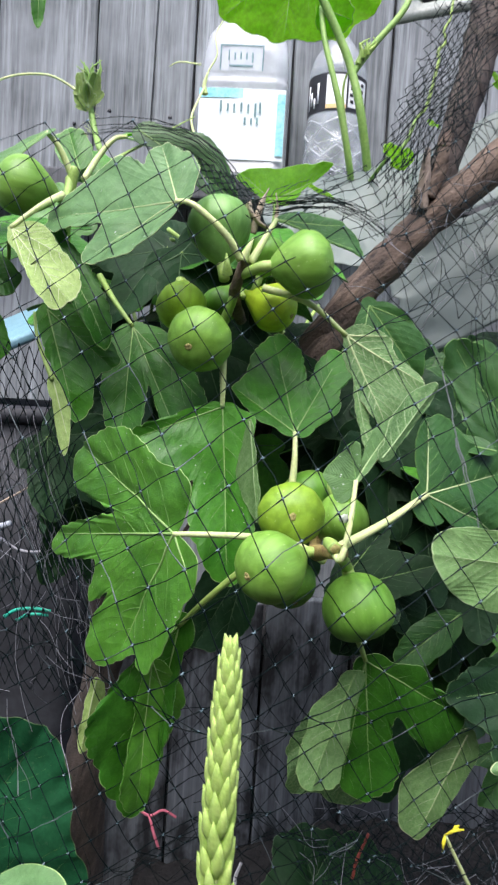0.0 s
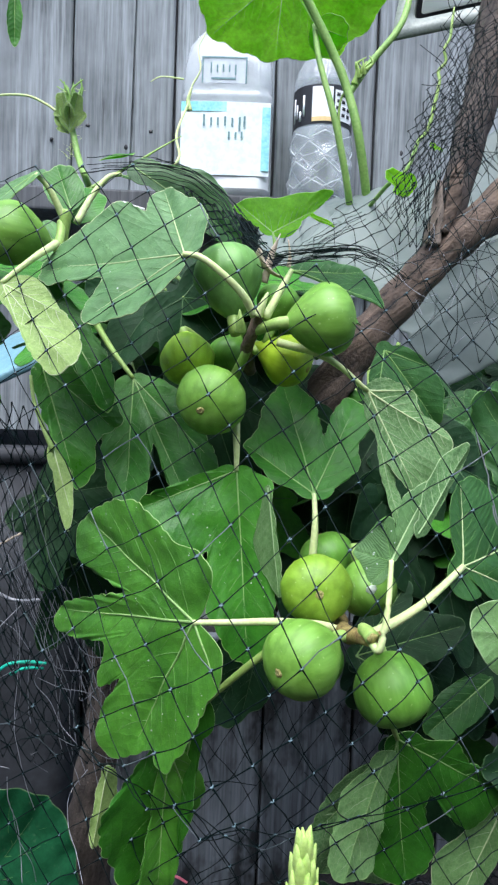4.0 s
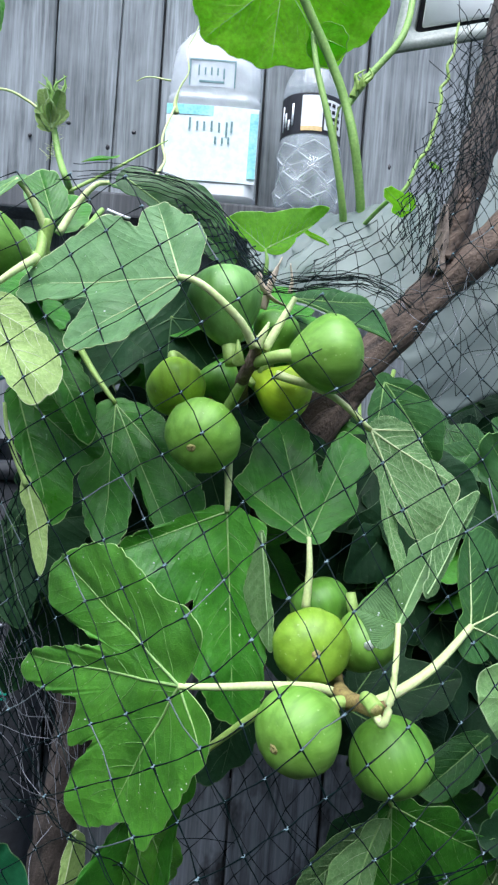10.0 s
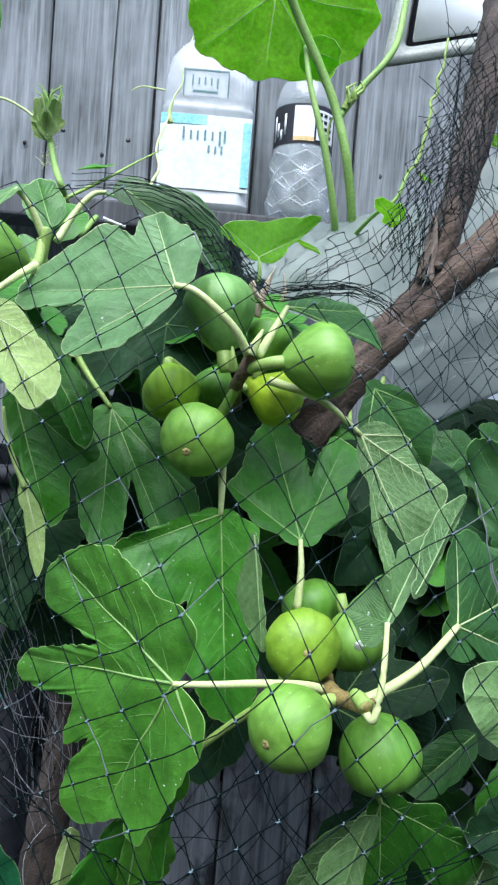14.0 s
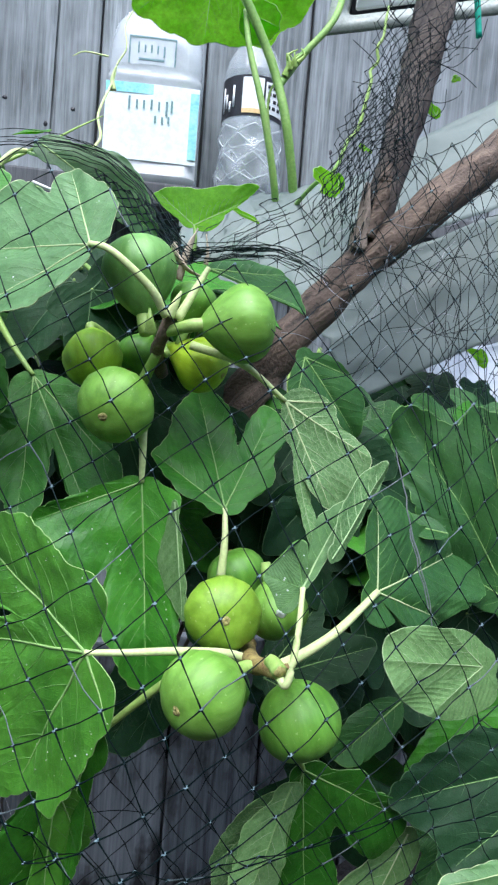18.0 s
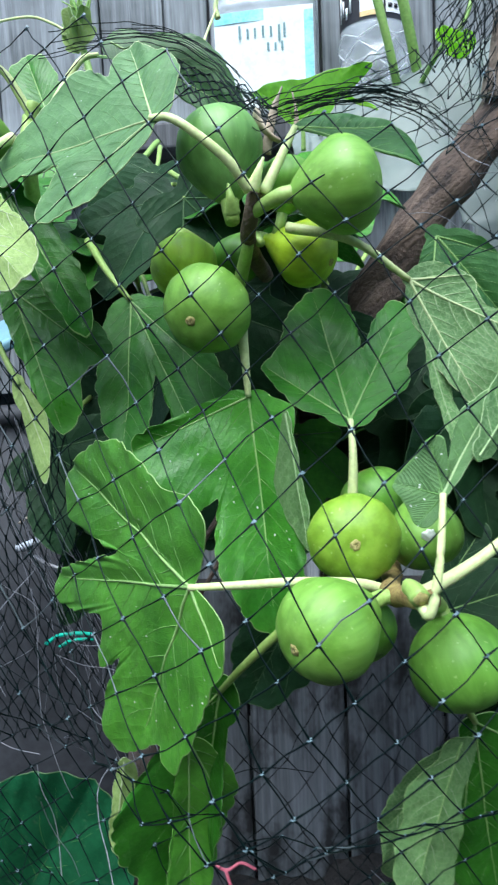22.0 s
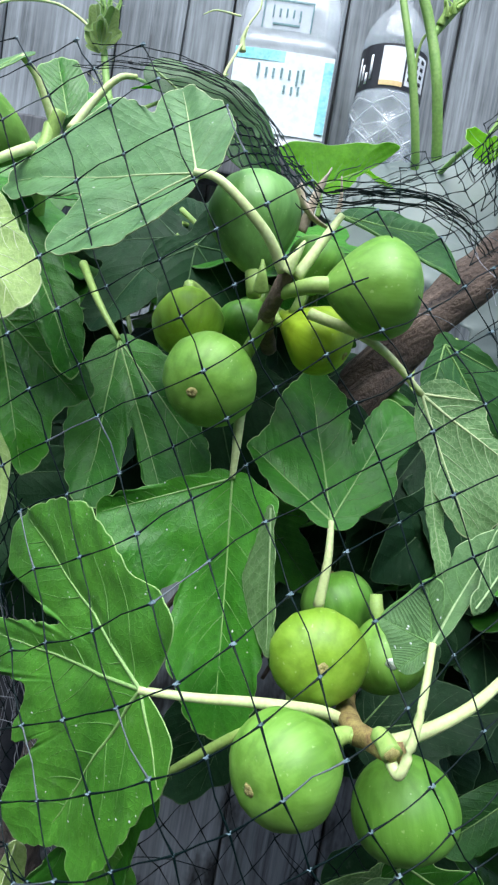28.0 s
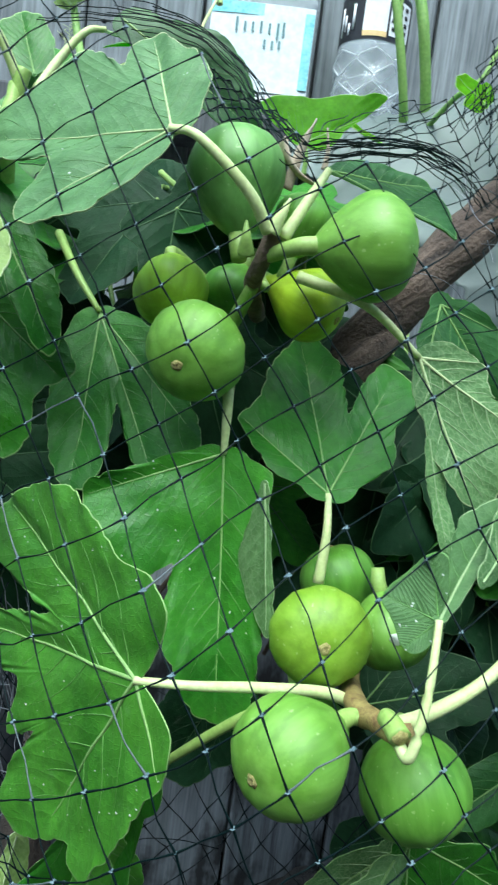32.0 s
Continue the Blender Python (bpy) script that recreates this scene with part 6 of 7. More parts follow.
stem("tendril", [(-0.2327, 0.9300, 1.2380), (-0.2536, 0.9300, 1.2516), (-0.2793, 0.9300, 1.2602), (-0.3221, 0.9300, 1.2557), (-0.3640, 0.9300, 1.2358)], 0.0017, 0.0012, PETIOLE, "thin pale tendril")
stem("tendril", [(-0.1983, 0.9000, 1.1438), (-0.1474, 0.9300, 1.1857), (-0.1209, 0.9500, 1.2108), (-0.0929, 0.9700, 1.2355)], 0.0022, 0.0006, PETIOLE_GREEN, "pale vine stalk")
stem("tendril", [(-0.1040, 0.9800, 1.1359), (-0.1065, 1.0000, 1.1968), (-0.0990, 1.0300, 1.2300), (-0.1052, 1.0500, 1.2654), (-0.0936, 1.1000, 1.3266), (-0.0900, 1.1150, 1.3560), (-0.0790, 1.1200, 1.3822), (-0.0830, 1.1300, 1.4160), (-0.0719, 1.1400, 1.4477), (-0.0620, 1.1500, 1.4854)], 0.0022, 0.0006, PETIOLE, "long pale tendril in front of the jug")
stem("tendril", [(-0.1519, 1.1300, 1.3652), (-0.1356, 1.1300, 1.3732), (-0.1033, 1.1300, 1.3712)], 0.0006, 0.0014, PETIOLE, "pale tendril tip")
stem("flower_bud", [(-0.0918, 1.1000, 1.3155), (-0.0940, 1.1000, 1.3309), (-0.0906, 1.1000, 1.3464)], 0.0042, 0.0012, PETIOLE, "yellowish bud")
leaf(vine_b, (-0.1848, 0.9200, 1.1854), (-0.1439, 0.9200, 1.1990), (-0.30, -0.33, 0.90), [(0, 1.0, 0.60)], 0.1, 0.1, 0.03, top=LEAF_TOP, under=LEAF_SQUASH, vein=STEM_GREEN, detail=0.6, label="leaf of the vine shoot")
leaf(vine_b, (-0.2827, 0.9000, 1.3589), (-0.2824, 0.9000, 1.3049), (0.22, -0.98, 0.00), [(0, 1.0, 0.30)], 0.2, 0.05, 0.03, top=LEAF_TOP, detail=0.6, label="narrow hanging leaf tip")

# ---- plastic: sheet behind the limb, tub above ----
def sheet(name, corners, nu, nv, amp, seed, label, film=None):
    """A crumpled sheet between four corners, with sagging folds and thickness."""
    a, b, c, d = [Vector(q) for q in corners]
    V, F = [], []
    nrm = (b - a).cross(d - a).normalized()
    for side in (0, 1):
        for j in range(nv + 1):
            for i in range(nu + 1):
                u, v = i / nu, j / nv
                p = a * (1 - u) * (1 - v) + b * u * (1 - v) + c * u * v + d * (1 - u) * v
                n = noise.noise(Vector((u * 1.8, v * 1.8, seed))) + 0.25 * abs(noise.noise(Vector((u * 3 + v * 2, v * 3, seed + 4)))) + 0.006 * noise.noise(Vector((u * 14, v * 14, seed)))
                edge = 0.006 * noise.noise(Vector((u * 9, v * 9, seed + 9)))
                V.append(p + nrm * (amp * n + 0.0005 * side) + Vector((edge, 0, edge)))
    w = nu + 1
    t = w * (nv + 1)
    for j in range(nv):
        for i in range(nu):
            q = (j * w + i, j * w + i + 1, (j + 1) * w + i + 1, (j + 1) * w + i)
            F.append(q)
            F.append(tuple(t + k for k in reversed(q)))
    for i in range(nu):
        F.append((i + 1, i, t + i, t + i + 1))
        k = nv * w + i
        F.append((k, k + 1, t + k + 1, t + k))
    for j in range(nv):
        F.append((j * w, (j + 1) * w, t + (j + 1) * w, t + j * w))
        k = j * w + nu
        F.append((k + w, k, t + k, t + k + w))
    ob = part(name, (V, F), film or FILM, None, label)
    return tagged(ob, category="plastic sheet", group="plastic sheets behind the limb")


sheet("plastic_sheet", [(0.0049, 0.7400, 1.0259), (0.1580, 0.7000, 0.9969), (0.1918, 0.8000, 1.1524), (0.1023, 0.8000, 1.1270)], 40, 24, 0.012, 1.0, "crumpled milky plastic sheet beside the limb")
sheet("plastic_sheet", [(0.0054, 0.7700, 1.0553), (0.0634, 0.7600, 1.0451), (0.1004, 0.8100, 1.1326), (-0.0009, 0.8100, 1.1061)], 30, 18, 0.014, 5.0, "small milky plastic sheet under the rail")
sheet("plastic_sheet", [(0.1804, 0.7600, 1.0589), (0.3832, 0.7600, 1.1606), (0.4015, 0.8200, 1.3043), (0.2172, 0.8200, 1.1785)], 40, 24, 0.013, 3.0, "crumpled milky plastic sheet above the limb")
sheet("plastic_bag", [(0.2850, 0.8000, 0.8300), (0.5200, 0.8000, 0.8400), (0.5200, 0.8600, 1.0300), (0.3000, 0.8600, 0.9950)], 60, 44, 0.035, 11.0, "crumpled bluish white plastic bag behind the bush", FILM_WHITE)
sheet("plastic_sheet", [(0.1520, 0.6600, 0.9200), (0.3000, 0.6600, 1.0000), (0.3550, 0.7000, 1.1350), (0.1130, 0.6850, 1.0200)], 44, 30, 0.011, 7.0, "sagging greenish milky plastic sheet under the limb")

tub = thing("plastic_tub", (0.1400, 0.8400, 1.3050), "milky plastic tub tipped on its side behind the upright limb", "tub")
tub_u = Vector((1, -0.15, 0.20)).normalized()
tub_n = tub_u.cross(Vector((0, 0.25, 1.0))).normalized()
tub_v = tub_n.cross(tub_u)
tm = Matrix.Translation((0.1400, 0.8400, 1.3050)) @ Matrix((tub_u, tub_v, tub_n)).transposed().to_4x4() @ Matrix.Translation((0.15, 0.10, 0))


def tub_ring(inset, r, z):
    """Outline of the tub's mouth, narrower towards its top."""
    return [(x * (1 - 2.4 * (y + 0.10)), y, q) for x, y, q in square_ring(0.30 - 2 * inset, 0.20 - 2 * inset, r, z)]


part("tub_wall", loft([tub_ring(0, 0.004, -0.004), tub_ring(0, 0.004, 0), tub_ring(0.019, 0.012, -0.002), tub_ring(0.022, 0.014, -0.012), tub_ring(0.024, 0.014, -0.030), tub_ring(0.021, 0.014, -0.031), tub_ring(0.016, 0.012, -0.006)], False), TUB_EDGE, tub, "thin milky plastic wall with a broad flange", tm)
# dark plastic round the pale panel paints the recess's shadow line
part("tub_base", loft([tub_ring(0.023, 0.014, -0.030), tub_ring(0.023, 0.014, -0.027)]), BIN, tub, "dark base, shade of the recess put in as colour", tm)
part("tub_lining", loft([tub_ring(0.030, 0.004, -0.010), tub_ring(0.030, 0.004, -0.006)]), TUB, tub, "pale panel set into the base of the tub", tm)
part("strap", tube(curve_points([(0.2591, 0.7400, 1.3425), (0.2651, 0.7400, 1.3026), (0.2696, 0.7400, 1.2749)], 6), 0.003, 0.003, 8), TEAL, tub, "teal cord")


# ---- bin beside the bush, low plants, scraps ----
bin_ = thing("storage_bin", (-0.42, 0.98, 0.0), "dark grey plastic bin with a tipped pale blue lid", "bin")
bmx = WORLD[bin_] @ pose(0, 0, 0, 0, 0, 8)
rings = [square_ring(0.40, 0.26, 0.03, 0.0), square_ring(0.41, 0.27, 0.03, 0.3), square_ring(0.42, 0.28, 0.03, 0.6), square_ring(0.43, 0.29, 0.03, 0.835), square_ring(0.41, 0.27, 0.03, 0.835), square_ring(0.39, 0.25, 0.03, 0.02)]
part("bin_wall", loft(rings), BIN, bin_, "scuffed dark plastic wall", bmx)
rings = [square_ring(0.432, 0.292, 0.032, 0.825), square_ring(0.446, 0.306, 0.034, 0.828), square_ring(0.446, 0.306, 0.034, 0.842), square_ring(0.415, 0.275, 0.03, 0.846), square_ring(0.41, 0.27, 0.03, 0.83)]
part("bin_rim", loft(rings, False), BIN, bin_, "dark rim", bmx)
lid = part("lid", box((-0.20, -0.13, -0.006), (0.20, 0.13, 0.006), 0.004), BIN_RIM, bin_, "pale blue lid tipped up", WORLD[bin_] @ pose(0.0, 0.02, 0.90, 18, -26, 0))

planter = thing("planter_box", (-0.05, 1.0, 0.0), "planter box of dark stained wooden planks", "planter")
for k in range(9):
    x0 = -0.335 + 0.126 * k
    h = 0.585 + 0.006 * math.sin(k * 2.3)
    part("plank", box((-0.061, 0.0, -0.02), (0.061, 0.02, h), 0.003), PLANK, planter, "", Matrix.Translation((x0 + 0.063, 1.0 + 0.002 * (k % 2), 0)), smooth=False)
for k in range(2):
    part("side_plank", box((-0.009, 0.0, -0.02), (0.009, 0.26, 0.57), 0.003), PLANK, planter, "", Matrix.Translation((-0.32 + 1.10 * k, 1.024, 0)), smooth=False)
part("planter_soil", box((-0.27, 0.03, 0.40), (0.78, 0.27, 0.52), 0.01), SOIL, planter, "dark soil in the planter", Matrix.Translation((-0.03, 1.0, 0)))

def soil_bed():
    """Low bed of black mulch before the planks, uneven on top."""
    V, F = [], []
    nx, ny = 70, 26
    for j in range(ny + 1):
        for i in range(nx + 1):
            x, y = -0.12 + 1.0 * i / nx, 0.62 + 0.377 * j / ny
            z = 0.19 + 0.08 * min(1, max(0, x / 0.15)) + 0.03 * noise.noise(Vector((x * 14, y * 14, 1))) + 0.014 * noise.noise(Vector((x * 60, y * 60, 2)))
            V.append((x, y, z))
    w = nx + 1
    n = len(V)
    V += [(x, y, -0.02) for x, y, z in V]
    for j in range(ny):
        for i in range(nx):
            a = j * w + i
            F.append((a, a + 1, a + w + 1, a + w))
    rim = [i for i in range(nx)] + [j * w + nx for j in range(ny)] + [ny * w + i for i in range(nx, 0, -1)] + [j * w for j in range(ny, 0, -1)]
    for k, a in enumerate(rim):
        b = rim[(k + 1) % len(rim)]
        F.append((a, a + n, b + n, b))
    tagged(part("soil_bed", (V, F), SOIL, None, "bed of black mulch under the bush"), category="ground", kind="structure")


soil_bed()

low = thing("broad_leaf_plant", (-0.2266, 0.6400, 0.4404), "low plant with very broad dark green leaves", "plant")
leaf(low, (-0.2761, 0.6600, 0.3896), (-0.1675, 0.6200, 0.5630), (0.1, -0.9, 0.35), [(0, 1.0, 0.75), (40, 0.8, 0.6), (-40, 0.8, 0.6)], 0.06, 0.04, 0.015, top=LEAF_EMERALD, vein=VEIN_DARK, teeth=0.003, label="broad dark green leaf with fine lines")
leaf(low, (-0.1359, 0.3700, 0.5803), (-0.0837, 0.3600, 0.6120), (0.2, -0.6, 0.75), [(0, 1.0, 0.6)], 0.06, 0.1, 0.015, top=LEAF_DUSTY, vein=VEIN, teeth=0.003, label="leaf close by at the lower edge")
leaf(low, (0.1092, 0.6200, 0.3816), (0.0732, 0.6600, 0.4674), (0.1, -0.6, 0.75), [(0, 1.0, 0.8), (45, 0.85, 0.6), (-45, 0.85, 0.6)], 0.06, 0.1, 0.02, top=LEAF_DARK, vein=VEIN_DARK, label="dark rounded leaf near the ground")
leaf(low, (0.1350, 0.6000, 0.4226), (0.1187, 0.6400, 0.4780), (0.2, -0.6, 0.75), [(0, 1.0, 0.8), (45, 0.85, 0.6), (-45, 0.85, 0.6)], 0.06, 0.1, 0.02, top=LEAF_DARK, vein=VEIN_DARK, label="dark rounded leaf near the ground")

spike = thing("grass_spike", (-0.0005, 0.2120, 0.7017), "pale green flowering grass spike close to the viewer", "grass")
axis = curve_points([(0.0018, 0.2160, 0.6497), (-0.0012, 0.2120, 0.7279), (-0.0009, 0.2120, 0.7701), (-0.0006, 0.2120, 0.8006)], 16)
part("spike_stem", tube([Vector((0.0, 0.225, -0.02)), Vector((-0.002, 0.223, 0.25)), Vector((-0.003, 0.22, 0.45))] + axis, 0.0030, 0.0012, 8), PETIOLE, spike, "pale green stem")
rk = random.Random(3)
for i, p in enumerate(axis[14::2]):
    t = i / 17
    for k in range(5):
        a = 2 * math.pi * (k / 5 + i * 0.1 + rk.uniform(-0.02, 0.02))
        r = 0.0036 * (1 - 0.3 * t - 0.6 * t ** 5)
        q = p + Vector((math.cos(a) * r, math.sin(a) * r, rk.uniform(-0.001, 0.001)))
        d = Vector((math.cos(a) * 0.0034, math.sin(a) * 0.0034, 0.0120)) * rk.uniform(0.85, 1.1) * (1 - 0.25 * t)
        part("grain", tube([q - d * 0.5, q - d * 0.25, q + d * 0.05, q + d * 0.35, q + d * 0.7], (0.0008, 0.0019, 0.0022, 0.0014, 0.0002), 0, 8), SPIKE, spike)



def twine(name, pts, r, material, label):
    return tagged(part(name, tube(curve_points(pts, 8), r, r * 0.8, 7, 0.4), material, None, label), category="twine")


twine("twine_scrap", [(-0.0818, 0.6600, 0.4748), (-0.0687, 0.6550, 0.4715), (-0.0571, 0.6600, 0.4742), (-0.0440, 0.6600, 0.4680)], 0.0014, PINK, "scrap of pink twine caught in netting")
twine("twine_scrap", [(-0.0692, 0.6550, 0.4715), (-0.0636, 0.6500, 0.4573), (-0.0576, 0.6500, 0.4418)], 0.0015, PINK, "scrap of pink twine hanging in netting")
twine("twine_scrap", [(-0.2521, 0.7700, 0.6174), (-0.2372, 0.7650, 0.6275), (-0.2188, 0.7650, 0.6299), (-0.2016, 0.7700, 0.6269)], 0.0022, TEAL, "scrap of teal twine caught in netting")
twine("twine_scrap", [(-0.2383, 0.7700, 0.6145), (-0.2202, 0.7600, 0.6251), (-0.2045, 0.7700, 0.6216)], 0.002, TEAL, "scrap of teal twine caught in netting")
twine("twine_scrap", [(0.1178, 0.6000, 0.4595), (0.1213, 0.6000, 0.4781), (0.1292, 0.6000, 0.5010)], 0.0015, RED, "scrap of reddish twine near the ground")
twine("paper_scrap", [(0.0168, 0.6800, 0.3788), (0.0170, 0.6800, 0.3970), (0.0217, 0.6800, 0.4122)], 0.0020, WHITE, "white scrap lying in the netting")
twine("dry_twig", [(-0.2820, 0.8000, 0.7310), (-0.2330, 0.7800, 0.7610), (-0.1840, 0.7400, 0.7900)], 0.0012, DRY_PALE, "thin bleached dry twig")
twine("paper_scrap", [(-0.2710, 0.8000, 0.6970), (-0.2450, 0.8000, 0.6840), (-0.2150, 0.8000, 0.6850)], 0.0022, NET_WHITE, "grey worn scrap against the bin")
twine("paper_scrap", [(-0.2830, 0.7950, 0.7060), (-0.2700, 0.7950, 0.7110), (-0.2570, 0.7950, 0.7160)], 0.0045, FILM_WHITE, "bluish white plastic scrap against the bin")
twine("paper_scrap", [(-0.1242, 0.7000, 1.0834), (-0.1119, 0.7000, 1.0797), (-0.1046, 0.7000, 1.0780)], 0.0016, WHITE, "white scrap behind the leaves")

weed = thing("yellow_weed", (0.1878, 0.5000, 0.5209), "thin weed with a small yellow flower", "weed")
part("stem", tube(curve_points([(0.1896, 0.4900, 0.5208), (0.1686, 0.4800, 0.5582), (0.1552, 0.4740, 0.5830)], 8), 0.0016, 0.0012, 7, 0.1), PETIOLE, weed, "yellowish thin stem")
for a, b in (((0.1552, 0.4740, 0.5830), (0.1673, 0.4720, 0.5890)), ((0.1552, 0.4740, 0.5830), (0.1528, 0.4700, 0.5730)), ((0.1595, 0.4740, 0.5848), (0.1646, 0.4740, 0.5907))):
    part("petal", tube([Vector(a), (Vector(a) + Vector(b)) / 2 + Vector((0, 0, 0.0015)), Vector(b)], (0.0007, 0.0014, 0.0005), 0, 7), YELLOW, weed, "yellow petal")

# ---- bird netting ----
CONTROL = [((-0.25, 0.55), 0.60), ((-0.15, 0.62), 0.48), ((-0.06, 0.60), 0.45), ((-0.20, 0.85), 0.47), ((-0.13, 0.80), 0.44), ((-0.04, 0.80), 0.386), ((0.005, 0.785), 0.346), ((0.03, 0.775), 0.352), ((0.065, 0.75), 0.380),
           ((0.13, 0.78), 0.40), ((0.20, 0.75), 0.42), ((0.16, 0.64), 0.455), ((0.08, 0.64), 0.445), ((0.0, 0.50), 0.56), ((0.10, 0.48), 0.52), ((0.25, 0.6), 0.45), ((-0.10, 0.90), 0.435), ((-0.04, 0.90), 0.430),
           ((0.03, 0.96), 0.430), ((0.03, 0.88), 0.43), ((0.09, 0.88), 0.395), ((0.18, 0.90), 0.44), ((-0.05, 0.99), 0.435), ((-0.14, 0.99), 0.470), ((-0.20, 1.00), 0.49), ((0.12, 0.99), 0.50), ((0.20, 0.98), 0.53),
           ((-0.05, 1.035), 0.45), ((-0.10, 1.03), 0.455), ((-0.16, 1.05), 0.49), ((-0.05, 1.09), 0.55), ((-0.15, 1.10), 0.58), ((0.05, 1.025), 0.475), ((0.04, 1.07), 0.54), ((0.14, 1.06), 0.58), ((0.25, 1.05), 0.58), ((0.2, 1.15), 0.62), ((0.28, 0.85), 0.47)]


def net_y(x, z):
    s = w = 0
    for (cx, cz), y in CONTROL:
        k = math.exp(-((x - cx) ** 2 + (z - cz) ** 2) / (2 * 0.035 ** 2)) + 1e-7
        s += k * y
        w += k
    return s / w


def net_top(x):
    """Height of the net's upper hem."""
    hem = ((-0.30, 1.045), (-0.13, 1.056), (-0.06, 1.046), (-0.01, 1.012), (0.03, 0.990), (0.075, 0.992), (0.12, 1.055), (0.16, 1.13), (0.40, 1.2))
    for (x0, z0), (x1, z1) in zip(hem, hem[1:]):
        if x0 <= x <= x1:
            return z0 + (z1 - z0) * (x - x0) / (x1 - x0)
    return 1.08


MESH = 0.0222
da, db = Vector((0.53, -0.85)), Vector((0.80, 0.60))
net = thing("bird_netting", (0, 0.45, 0), "black bird netting draped over the fig tree", "netting")
nodes = {}
R = 46


def net_point(i, j):
    if (i, j) not in nodes:
        p = Vector((0.0, 0.78)) + da * (i * MESH) + db * (j * MESH)
        p += Vector((0.0045 * noise.noise(Vector((i * 0.37, j * 0.41, 2))) + 0.006 * noise.noise(Vector((p.x * 9, p.y * 9, 4))), 0.0045 * noise.noise(Vector((i * 0.4, j * 0.37, 7))) + 0.006 * noise.noise(Vector((p.x * 9, p.y * 9, 11)))))
        nodes[i, j] = Vector((p.x, net_y(p.x, p.y) - 0.004 + 0.0015 * noise.noise(Vector((i, j, 5.5))), p.y))
    return nodes[i, j]


def inside(p):
    return -0.24 < p.x < 0.30 and 0.02 < p.z < net_top(p.x) and not (p.x < -0.12 and p.z < 0.5)


def cord(a, b, r, bow=0.0012):
    """One net cord from knot to knot: five-point, three-sided, slightly slack."""
    m = (a + b) / 2 + Vector((rk.uniform(-bow, bow), rk.uniform(-bow, bow) - 0.0004, rk.uniform(-bow, bow)))
    return tube([a, (a + m) / 2 + Vector((0, -0.0003, 0)), m, (b + m) / 2 + Vector((0, -0.0003, 0)), b], (r * 1.7, r, r * 0.9, r, r * 1.7), r, 4, cap=False)


# a small share of the cords is painted pale, as highlights
chunks, paled, knots = [], [], []
for i in range(-R, R):
    for j in range(-R, R):
        p = net_point(i, j)
        if not inside(p):
            continue
        for q in (net_point(i + 1, j), net_point(i, j + 1)):
            if inside(q) and (p - q).length < 0.075:
                (paled if rk.random() < 0.07 else chunks).append(cord(p, q, 0.00030))
        knots.append(p)
tagged(part("cord_mesh", join(*chunks), NET, net, "thin black plastic cords"), kind="stuff")
tagged(part("worn_cord", join(*paled), NET_PALE, net, "pale cords, highlights painted among the black ones"), kind="stuff")
kg = []
for p in knots:
    r = rk.uniform(0.0006, 0.0010)
    kg.append(([p + Vector(v) * r for v in ((1.5, 0, 0.4), (-1.5, 0, -0.4), (0, 1, 0), (0, -1, 0), (0.3, 0, 1.5), (-0.3, 0, -1.5))],
               [(0, 2, 4), (2, 1, 4), (1, 3, 4), (3, 0, 4), (2, 0, 5), (1, 2, 5), (3, 1, 5), (0, 3, 5)]))
tagged(part("knot_mesh", join(*kg), NET_KNOT_GLINT, net, "small knots of the net, glints painted pale", smooth=False), kind="stuff")


def tangle(count, centre, spread, length, r, material, label, seed, tilt=(0, 0, 0)):
    """Slack bunched cords of the net, as they hang in a heap."""
    g = random.Random(seed)
    out = []
    for _ in range(count):
        p = Vector(centre) + Vector([max(-1.7, min(1.7, g.gauss(0, 1))) * s for s in spread])
        d = Vector((g.gauss(0, 1), g.gauss(0, 0.3), g.gauss(0, 1))) + Vector(tilt)
        d.normalize()
        pts = [p]
        for _ in range(4):
            d = (d + 0.45 * Vector((g.gauss(0, 1), g.gauss(0, 0.4), g.gauss(0, 1)))).normalized()
            pts.append(pts[-1] + d * length / 4)
        out.append(tube(curve_points(pts, 4), r, r, 3, cap=False))
    return tagged(part("cord_bunch", join(*out), material, net, label), kind="stuff")


def net_patch(corners, nu, nv, amp, r, label, seed, material=None):
    """A further fold of the net between four corners, with slack and uneven meshes."""
    a, bb, c, d = [Vector(q) for q in corners]
    g = random.Random(seed)
    P = {}
    for j in range(nv + 1):
        for i in range(nu + 1):
            u, v = (i + (j % 2) * 0.5) / nu, j / nv
            u += 0.35 / nu * noise.noise(Vector((i * 0.31, j * 0.29, seed)))
            p = a * (1 - u) * (1 - v) + bb * u * (1 - v) + c * u * v + d * (1 - u) * v
            P[i, j] = p + Vector([amp * noise.noise(p * 16 + Vector((seed, k * 7, 0))) + 0.08 * amp * g.uniform(-1, 1) for k in range(3)])
    out, kn = [], []
    for j in range(nv):
        for i in range(nu):
            k = i + 1 if j % 2 else i
            for q in ((k, j + 1), (k - 1, j + 1) if not j % 2 else (k - 1, j + 1)):
                if q in P:
                    out.append(cord(P[i, j], P[q], r, 0.0009))
    return tagged(part("cord_fold", join(*out), material or NET, net, label), kind="stuff")


net_patch([(0.0885, 0.5600, 1.0448), (0.1297, 0.5900, 1.0477), (0.2268, 0.6400, 1.2566), (0.1428, 0.6000, 1.1991)], 8, 26, 0.013, 0.00028, "fold of net round the upright limb", 1)
net_patch([(0.0189, 0.5300, 1.0020), (0.1091, 0.5600, 1.0007), (0.1504, 0.6000, 1.0897), (0.0614, 0.6000, 1.0703)], 6, 7, 0.012, 0.00028, "fold of net over the plastic sheet", 2)
